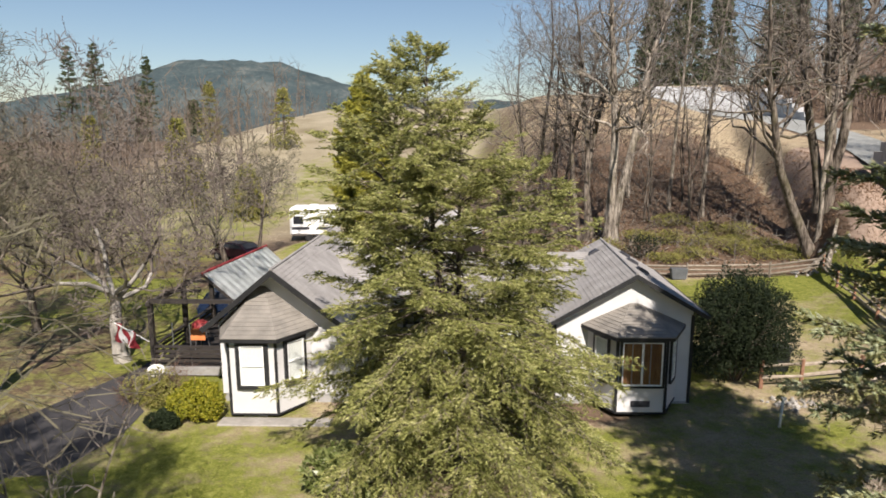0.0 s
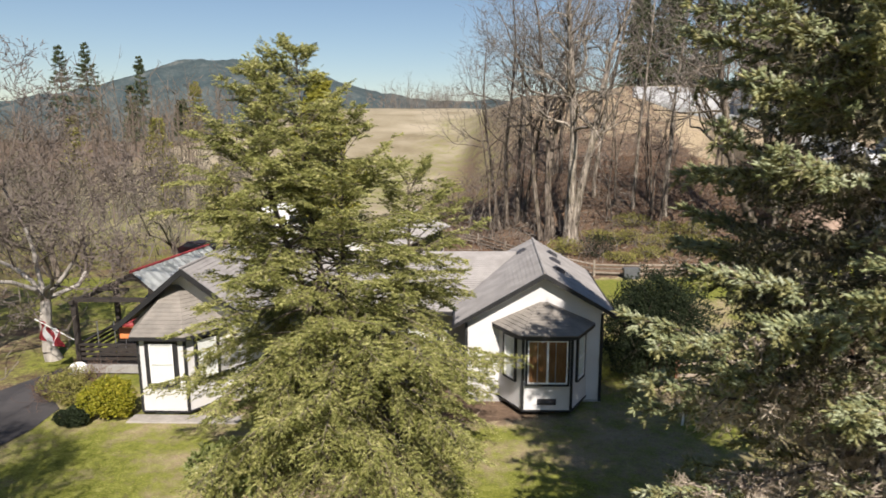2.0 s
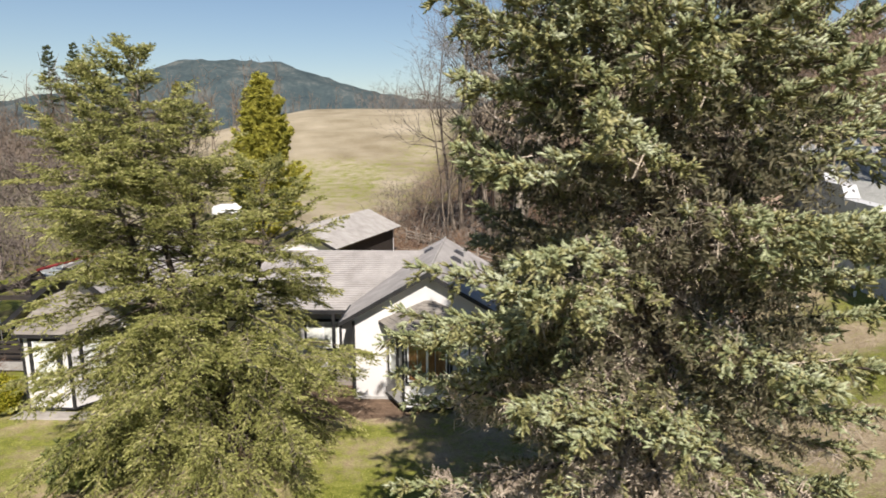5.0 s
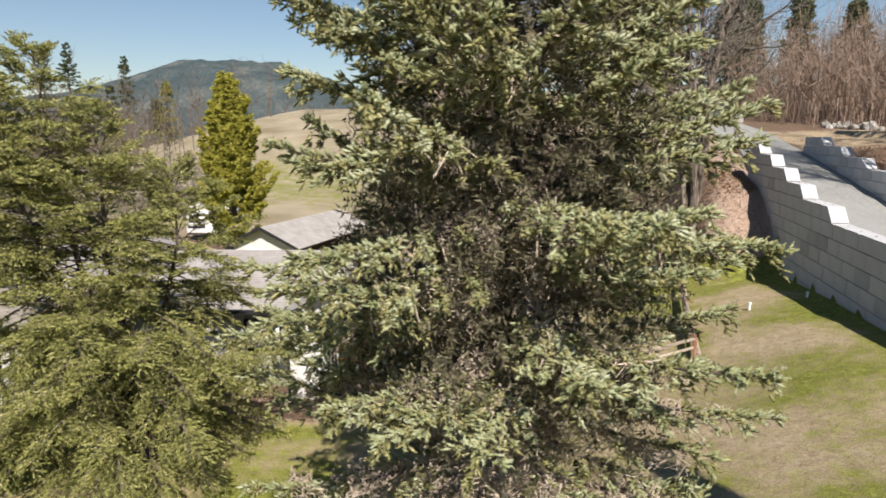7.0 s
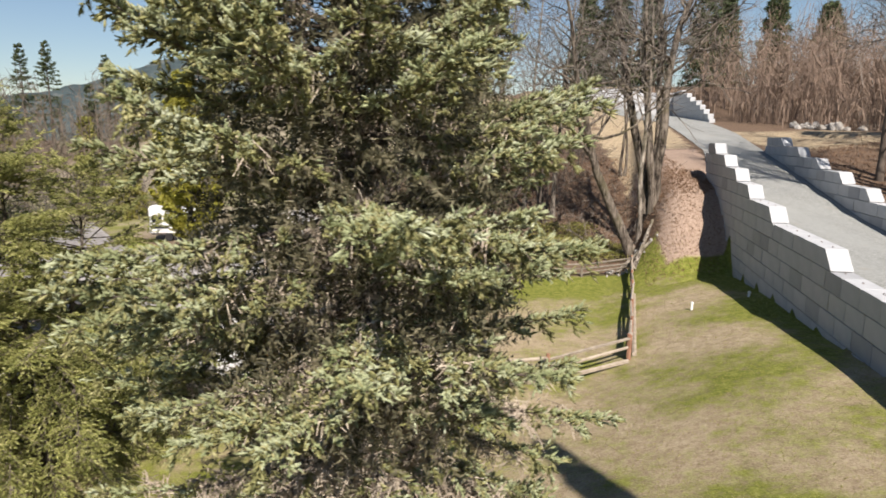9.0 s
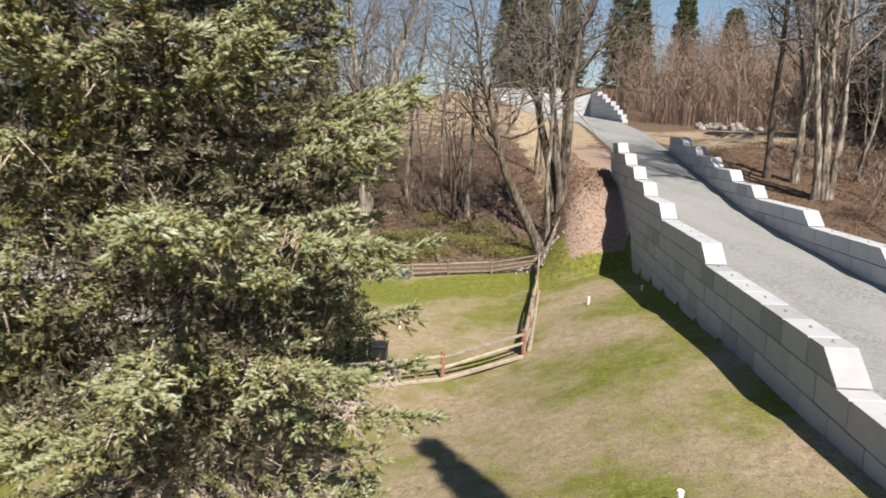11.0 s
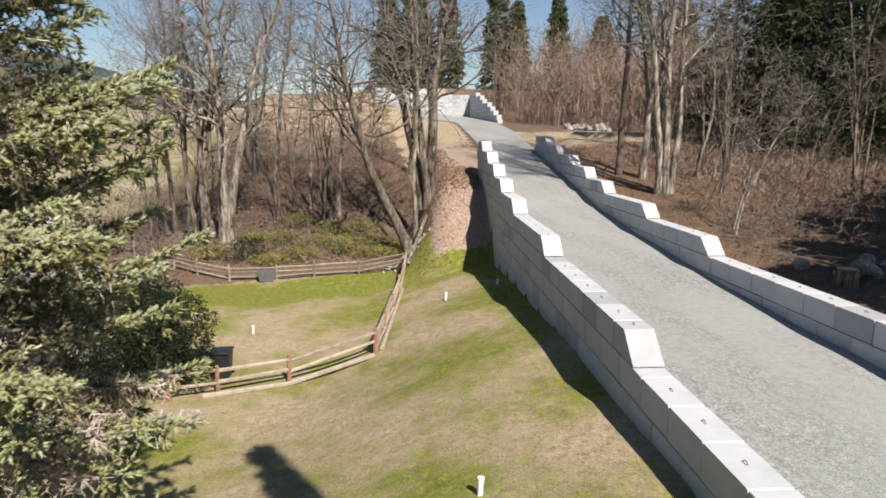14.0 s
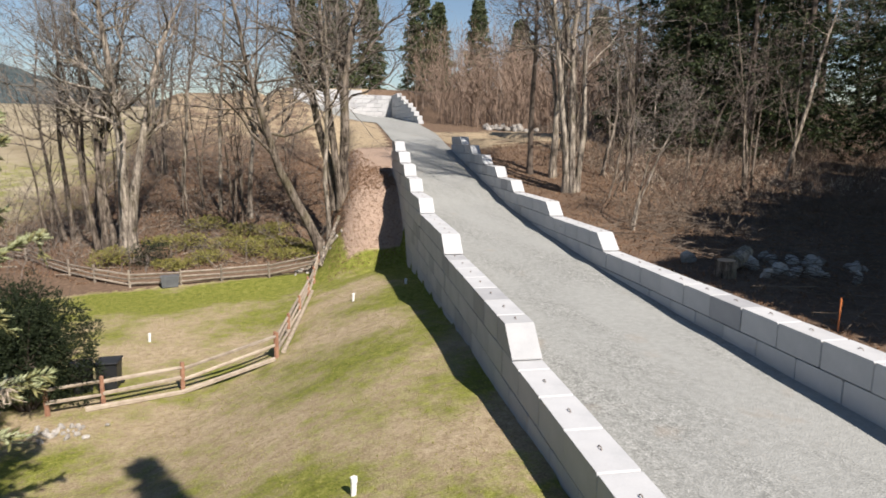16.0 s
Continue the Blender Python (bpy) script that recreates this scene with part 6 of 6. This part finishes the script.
thicket("red_woods_brush", woods[1000:], "reddish brown canes in the woods", 16, 5, 2.0, twig_red, 0.016)
cleared = scatter(330, 24, lambda x, y: (x > right_x(y) + 4.5) & (y > 20.5), 39, 62, 17, 31)
thicket("cleared_brush", cleared, "dark tangled brush and cut canes on cleared ground", 25, 6, 1.3, twig_brown, 0.016, 0.9, 0.6)
upper = scatter(420, 7, lambda x, y: (x > np.interp(y, [60, 78, 86, 110], [60, 56, 52, 55])) & (y < 112), 46, 92, 60, 112)
thicket("upper_thicket", upper, "tall brown leafless sapling thicket above the road", 8, 9, 12.0, twig_warm, 0.04, 1.4, 0.0, 0.14)
house_bed = scatter(16, 9, lambda x, y: x > -3, -3, 4, 17.5, 19.5)
thicket("bed_litter", house_bed, "dry stalks under the hemlock", 10, 6, 0.5, twig_dead, 0.006)

sticks_down = []
r_ = np.random.default_rng(71)
for i in range(520):
    x, y = r_.uniform(0, 29), r_.uniform(40.5, 76)
    if y < 41 + max(0.0, 10 - x) * 1.2 or wall_x(y) - x < 4.0:
        continue
    z, a, l = float(land(x, y)), r_.uniform(0, 6.28), r_.uniform(0.5, 3.4)
    q = (x + l * math.cos(a), y + l * math.sin(a))
    sticks_down.append((x, y, z + r_.uniform(0.02, 0.3), *q, float(land(*q)) + r_.uniform(0.02, 0.5), r_.uniform(0.012, 0.05), 0.01))
tagged(part("fallen_branches", stick_mesh("fallen_branches", sticks_down, 5), bark_pale), "pale fallen branches and sticks lying over the bank", "branches", kind="stuff")

# ---- conifers ----
hemlock("golden_cedar", -5.7, 41.5, 11.9, 4.6, "tall narrow golden-green cedar behind the house", 31, ((0, 0, 1.0),), cedar_leaf, shoots=18, per_metre=16, size=0.28, droop=-0.5, trunk_r=0.2, shape=0.75, lift=0.9, jitter=0.35)
FIRS = (
    (43.0, 122, 23, 5.2), (38.5, 126, 19, 4.6), (50.2, 124, 18.5, 3.8), (60.5, 123, 21.5, 5.4), (65.5, 126, 18, 4.6), (73.9, 124, 19, 3.8), (84.0, 124, 15.5, 5.6), (96, 112, 17, 5.0),
    (72.0, 57, 26, 5.5), (64.5, 46, 28, 5.8), (70, 52, 28, 5.5), (66, 38, 27, 5.8), (74, 43, 29, 6.0), (80.0, 61, 24, 5.2), (86.0, 66, 24, 4.8), (80, 54, 27, 5.5), (70, 32, 27, 5.8), (79, 36, 28, 5.8), (83, 74, 25, 5.5), (76, 66, 25, 5.5), (58.5, 44.0, 20, 4.6), (63, 41, 24, 5.0), (72, 47, 27, 5.5), (57, 49, 23, 4.6), (84, 44, 28, 6.0), (88, 58, 28, 6.0), (93, 50, 29, 6.0), (96, 66, 28, 6.0), (88, 38, 28, 6.0), (86, 72, 27, 6.0), (100, 58, 29, 6.5),
    (-125, 200, 36, 7.5), (-114, 196, 36, 7.5), (-117, 235, 37, 6.5), (-63, 148, 10.5, 2.6), (-92, 180, 22, 4.0),
)
for i, (x, y, h, w) in enumerate(FIRS):
    near = y < 100 and x > 0
    fir("fir_tree", x, y, h, w, "dark green fir in the woods beyond the ramp" if near else ("dark green fir on the skyline above the ramp" if x > 0 else "dark fir standing over leafless valley woods"), 300 + i, None if near else fir_leaf, limbs=130 if near else (150 if x > 0 else 75), leaf=0.42 if near else (0.7 if x > 0 else 0.55), per=22 if near else 24, bare_to=0.05 if x > 0 else 0.3)
# unseen firs added behind and beside the camera to shade the ground
for i, (x, y, h, w) in enumerate(((-19.0, 9.0, 13, 3.5), (-25.0, 16.0, 15, 4.0), (20.0, -3.6, 17.3, 0.35), (39.8, 2.0, 16.0, 3.8), (44.0, 3.5, 18, 4.8), (48.5, 5.7, 20, 5.2), (53.5, 6.5, 22, 5.5), (58.5, 7.5, 24, 6.0), (64.0, 9.5, 25, 6.0), (69.0, 11.5, 26, 6.0), (75.0, 14.0, 26, 6.0))):
    fir("fir_tree", x, y, h, w, "unseen tall dark green fir added to shade the lawn" if x < 30 else "unseen tall dark green fir added to shade cleared ground", 400 + i, limbs=220 if x > 30 else (140 if w > 1 else 330), leaf=0.9 if x > 30 else (0.45 if w > 1 else 0.2), per=24, bare_to=0.35 if x > 30 else 0.04)

# ---- far woods, meadow and mountain ----
r_ = np.random.default_rng(77)
far_segs = []
for i in range(900):
    x, y = r_.uniform(-190, 10), 60 + 180 * r_.random() ** 1.2
    if x > -24 - 0.16 * (y - 60) and not (y > 205):
        continue
    if x > -40 and y > 205 and r_.random() < 0.6:
        continue
    h = r_.uniform(7, 15) * (0.75 if y > 200 and x > -60 else 1.0)
    z = float(land(x, y))
    tilt = r_.normal(0, 0.05, 2)
    far_segs.append((x, y, z - 0.3, x + tilt[0] * h, y + tilt[1] * h, z + h, 0.12, 0.03))
    for _ in range(18):
        u = r_.uniform(0.25, 1.0)
        p = np.array([x + tilt[0] * h * u, y + tilt[1] * h * u, z + h * u])
        d = np.array([r_.normal(0, 0.8), r_.normal(0, 0.8), r_.uniform(0.5, 1.4)])
        q = p + unit(d) * h * r_.uniform(0.08, 0.26)
        far_segs.append((*p, *q, 0.035, 0.016))
        for _ in range(2):
            far_segs.append((*q, *(q + unit(d + r_.normal(0, 0.7, 3)) * h * r_.uniform(0.05, 0.13)), 0.022, 0.012))
tagged(part("far_woods", stick_mesh("far_woods", far_segs, 3, 0.06), twig_brown), "leafless grey-brown woods across the valley", "woods", kind="stuff")
hedge = scatter(400, 12, lambda x, y: (x < -18 - 0.12 * (y - 40)), -75, -14, 40, 90)
thicket("valley_brush", hedge, "leafless grey brush along the field edge", 13, 7, 4.5, twig_grey, 0.026, 1.2, 0.15)
slope_trees = scatter(60, 14, lambda x, y: x > -100, -24, 4, 196, 214)
thicket("hilltop_trees", slope_trees, "leafless saplings along the meadow crest", 15, 5, 8.0, twig_grey, 0.05, 2.0, 0.1)


def mountain(name, label, cx, cy, width, height, depth, seed, skew=0.0):
    """A wooded mountain: a ridged heap with a bristly forest skin."""
    n, m = 150, 46
    u, v = np.meshgrid(np.linspace(-1, 1, n), np.linspace(-1, 1, m))
    prof = np.exp(-((u - skew) / 0.42) ** 2) * 0.72 + 0.34 * np.exp(-((u + 0.75) / 0.35) ** 2) + 0.30 * np.exp(-((u - 0.75) / 0.35) ** 2)
    z = height * prof * np.clip(1 - v * v, 0, 1) ** 0.8
    x, y = cx + u * width / 2, cy + v * depth / 2
    z = z + height * 0.035 * wobble(x, y, 90, seed) + height * 0.02 * wobble(x, y, 33, seed + 1)
    r = np.random.default_rng(seed)
    z = z + r.uniform(0, 0.016, z.shape) * height - 12
    i = np.arange(n * m).reshape(m, n)
    f = np.stack([i[:-1, :-1], i[:-1, 1:], i[1:, 1:], i[1:, :-1]], -1).reshape(-1, 4)
    return tagged(part(name, fast_mesh(name, np.stack([x, y, z], -1).reshape(-1, 3), f, False), hill_forest), label, "mountain", kind="structure")


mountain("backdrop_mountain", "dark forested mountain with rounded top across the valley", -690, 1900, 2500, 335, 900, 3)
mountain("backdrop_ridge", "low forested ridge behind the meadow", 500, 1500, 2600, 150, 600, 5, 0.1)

# ---- garage, trailer and car behind the house ----
garage = thing("garage", -1.2, 43.0, 0.0, "small white garage with low grey gable roof behind the house", "garage", -16)
gz0 = float(land(-1.2, 43.0)) - 0.1
garage.location.z = gz0
part("wall", extrude([(-2.4, -5.0, 0), (2.4, -5.0, 0), (2.4, -5.0, 2.5), (0, -5.0, 3.55), (-2.4, -5.0, 2.5)], (0, 0.2, 0)), stucco, garage)
part("wall", extrude([(-2.4, 5.0, 0), (2.4, 5.0, 0), (2.4, 5.0, 2.5), (0, 5.0, 3.55), (-2.4, 5.0, 2.5)], (0, 0.2, 0)), stucco, garage)
# this side wall is darker than the other three
part("wall", box(2.2, 2.4, -4.8, 5.0, 0, 2.5), dark_wood, garage, "dark side wall")
part("wall", box(-2.4, -2.2, -4.8, 5.0, 0, 2.5), stucco, garage)
part("roof", roof_plane((2.85, -5.5, 2.36), (2.85, 5.7, 2.36), (0, 5.7, 3.66), (0, -5.5, 3.66)), pale_shingle, garage)
part("roof", roof_plane((-2.85, -5.5, 2.36), (-2.85, 5.7, 2.36), (0, 5.7, 3.66), (0, -5.5, 3.66)), pale_shingle, garage)
part("verge_board", extrude([(-2.85, -5.53, 2.2), (-2.85, -5.53, 2.38), (0, -5.53, 3.68), (2.85, -5.53, 2.38), (2.85, -5.53, 2.2), (0, -5.53, 3.45)], (0, 0.05, 0)), black_trim, garage)
part("door", box(-1.3, 1.3, -5.06, -5.0, 0.05, 2.1), white_trim, garage)

trailer = thing("travel_trailer", -12.4, 54.0, float(land(-12.4, 54.0)) - 0.05, "short white travel trailer parked in the meadow behind the house", "trailer", 3)
bm = box(-2.1, 2.1, -1.2, 1.2, 0.55, 3.15, 0.22)
part("body", bm, white_trim, trailer)
for x in (-1.3, 1.35):
    part("window", box(x - 0.42, x + 0.42, -1.23, -1.18, 1.65, 2.35, 0.02), plastic_black, trailer)
part("door", box(-0.35, 0.35, -1.225, -1.18, 0.75, 2.6, 0.02), plastic_white, trailer)
part("stripe", box(-1.9, 1.9, -1.215, -1.18, 1.15, 1.4), vent_metal, trailer)
for x in (-0.4, 0.4):
    for y in (-1.12, 0.90):
        part("wheel", rod((x, y, 0.38), (x, y + 0.22, 0.38), 0.36, sides=18), rubber, trailer)
part("drawbar", rod((2.1, 0, 0.6), (3.2, 0, 0.5), 0.07), steel, trailer)
part("jack", rod((3.0, 0, 0.0), (3.0, 0, 0.9), 0.05), steel, trailer)
part("roof_vent", box(-0.4, 0.3, -0.3, 0.3, 3.14, 3.3, 0.02), plastic_white, trailer)


def car_shell():
    side = [(-2.2, 0.35), (2.2, 0.35), (2.25, 0.75), (1.2, 0.95), (0.55, 1.42), (-1.1, 1.45), (-1.8, 1.0), (-2.25, 0.9)]
    bm = extrude([(-0.86, y, z) for y, z in side], (1.72, 0, 0))
    for v in bm.verts:
        if v.co.z > 1.2:
            v.co.x *= 0.78
    bmesh.ops.bevel(bm, geom=bm.edges[:], offset=0.07, segments=2, affect="EDGES")
    return bm


def parked_car(x, y, turn, paint, label):
    car = thing("parked_car", x, y, float(land(x, y)) + 0.02, label, "car", turn)
    part("body", car_shell(), paint, car)
    for s in (-1, 1):
        part("side_window", extrude([(s * 0.80, 0.95, 1.0), (s * 0.72, 0.5, 1.36), (s * 0.72, -1.0, 1.38), (s * 0.80, -1.55, 1.02)], (s * 0.02, 0, 0)), plastic_black, car)
        part("headlight", box(s * 0.62 - 0.14, s * 0.62 + 0.14, 2.16, 2.27, 0.66, 0.78, 0.02), white_trim, car)
        for y in (-1.35, 1.35):
            wheel = part("wheel", rod((s * 0.70, y, 0.32), (s * 0.88, y, 0.32), 0.32, sides=18), rubber, car)
            part("rim", rod((s * 0.86, y, 0.32), (s * 0.895, y, 0.32), 0.19, sides=14), steel, wheel)
    part("windscreen", extrude([(-0.66, 1.13, 1.0), (0.66, 1.13, 1.0), (0.58, 0.62, 1.39), (-0.58, 0.62, 1.39)], (0, 0.03, 0.03)), plastic_black, car)
    part("rear_window", extrude([(-0.64, -1.72, 1.06), (0.64, -1.72, 1.06), (0.56, -1.16, 1.42), (-0.56, -1.16, 1.42)], (0, -0.02, 0.03)), plastic_black, car)


parked_car(-11.7, 30.4, 4, car_paint, "dark blue car parked behind the deck")
parked_car(-16.6, 45.5, 60, maroon_paint, "dark maroon car parked among orchard trees")

def open_shed(x, y, turn):
    """A lean-to shed in the woods: posts, board walls and a sloping roof with a pale edge board."""
    top = thing("shed", x, y, float(land(x, y)), "weathered open shed with a pale roof edge in the woods", "shed", turn)
    for px_ in (-3.0, 0.0, 3.0):
        part("post", box(px_ - 0.09, px_ + 0.09, -2.1, -1.92, -0.3, 5.0, 0.01), post_wood, top)
    part("back_wall", box(-3.1, 3.1, 2.0, 2.12, -0.3, 4.2, 0.01), dark_wood, top)
    for sx in (-3.1, 2.98):
        part("side_wall", box(sx, sx + 0.12, -0.4, 1.99, -0.3, 4.25, 0.01), dark_wood, top)
    part("front_boards", box(-0.1, 2.9, -1.9, -1.82, -0.3, 2.6, 0.01), post_wood, top, "reddish brown boards")
    roof = poly([(-3.6, -2.9, 5.3), (3.6, -2.9, 5.3), (3.6, 2.6, 4.3), (-3.6, 2.6, 4.3), (-3.6, -2.9, 5.18), (3.6, -2.9, 5.18), (3.6, 2.6, 4.18), (-3.6, 2.6, 4.18)], [(0, 1, 2, 3), (7, 6, 5, 4), (0, 4, 5, 1), (1, 5, 6, 2), (2, 6, 7, 3), (3, 7, 4, 0)])
    part("roof", roof, old_shingle, top)
    part("edge_board", box(-3.6, 3.6, -2.95, -2.905, 5.02, 5.3, 0.005), rail_wood, top, "pale edge board")
    return top


open_shed(69.2, 64.5, -38)

# evergreens among the valley woods
for i, (x, y, h, w) in enumerate(((-31, 72, 5.5, 1.9), (-60, 100, 9, 2.8), (-40, 88, 9, 3.0), (-22, 64, 5.5, 2.4), (-33, 118, 11, 3.8), (-52, 130, 12, 3.4))):
    fir("cedar_tree", x, y, h, w, "olive green cedar among leafless valley woods", 450 + i, moss_leaf, 0.02, 80, 0.4, 14)
# leafless trees behind the camera, whose shadows cross the front lawn and drive
for i, (x, y, h) in enumerate(((-13.5, 2.0, 21), (-19.0, 6.5, 19), (-6.5, -7.0, 25), (-24.5, 10.0, 18), (-10.5, -3.0, 22), (-17.0, -2.0, 23), (-22.0, 2.0, 22))):
    bare_tree("alder_tree", x, y, h, 0.28, "leafless alder beside the front lawn", 460 + i, ((0, 0, 1.0), (0.8, 0.3, 0.9)), 3, clear=0.2, branches=24, spread=0.7, limb=0.28)

# ---- grass and litter ----


def grass(name, label, n, seed, x0, x1, y0, y1, keep, size, mat=None):
    r = np.random.default_rng(seed)
    p = np.stack([r.uniform(x0, x1, n), r.uniform(y0, y1, n)], -1)
    p = p[keep(p[:, 0], p[:, 1])]
    b = np.concatenate([p, land(p[:, 0], p[:, 1])[:, None] - 0.005], 1)
    d = r.normal(0, 0.45, (len(b), 3)) + np.array([0, 0, 0.9])
    v, f = needles(b, d, np.full(len(b), 0.02), r, 3, size, size * 0.11, 0.5)
    return tagged(part(name, fast_mesh(name, v, f), mat or grass_leaf), label, "grass", kind="stuff")


grass("lawn_grass", "short tufted lawn grass on the bank", 20000, 5, 9, 28, 6, 38, lambda x, y: wall_x(y) - x > 0.1, 0.06)
grass("front_grass", "short lawn grass before the house", 9000, 6, -12, 10, 10.5, 19, lambda x, y: (y < 17.5 + 0 * x) & (x > -9.6), 0.045)
grass("bank_litter", "dead leaves scattered over the bank", 24000, 8, -2, 31, 38.5, 70, lambda x, y: (y > 39.5) & (y > 41 + np.maximum(0, (10 - x)) * 1.2), 0.22, litter_leaf)
grass("woods_litter", "dead leaves scattered through the woods", 22000, 9, 34, 62, 8, 52, lambda x, y: x > right_x(y) + 1.2, 0.18, litter_leaf)
grass("bank_chips", "broken bark and stone chips on the bare earth bank", 9000, 10, 24, 34, 34.5, 48, lambda x, y: (wall_x(y) - x > 0.1) & (wall_x(y) - x < 5.0), 0.13, litter_leaf)
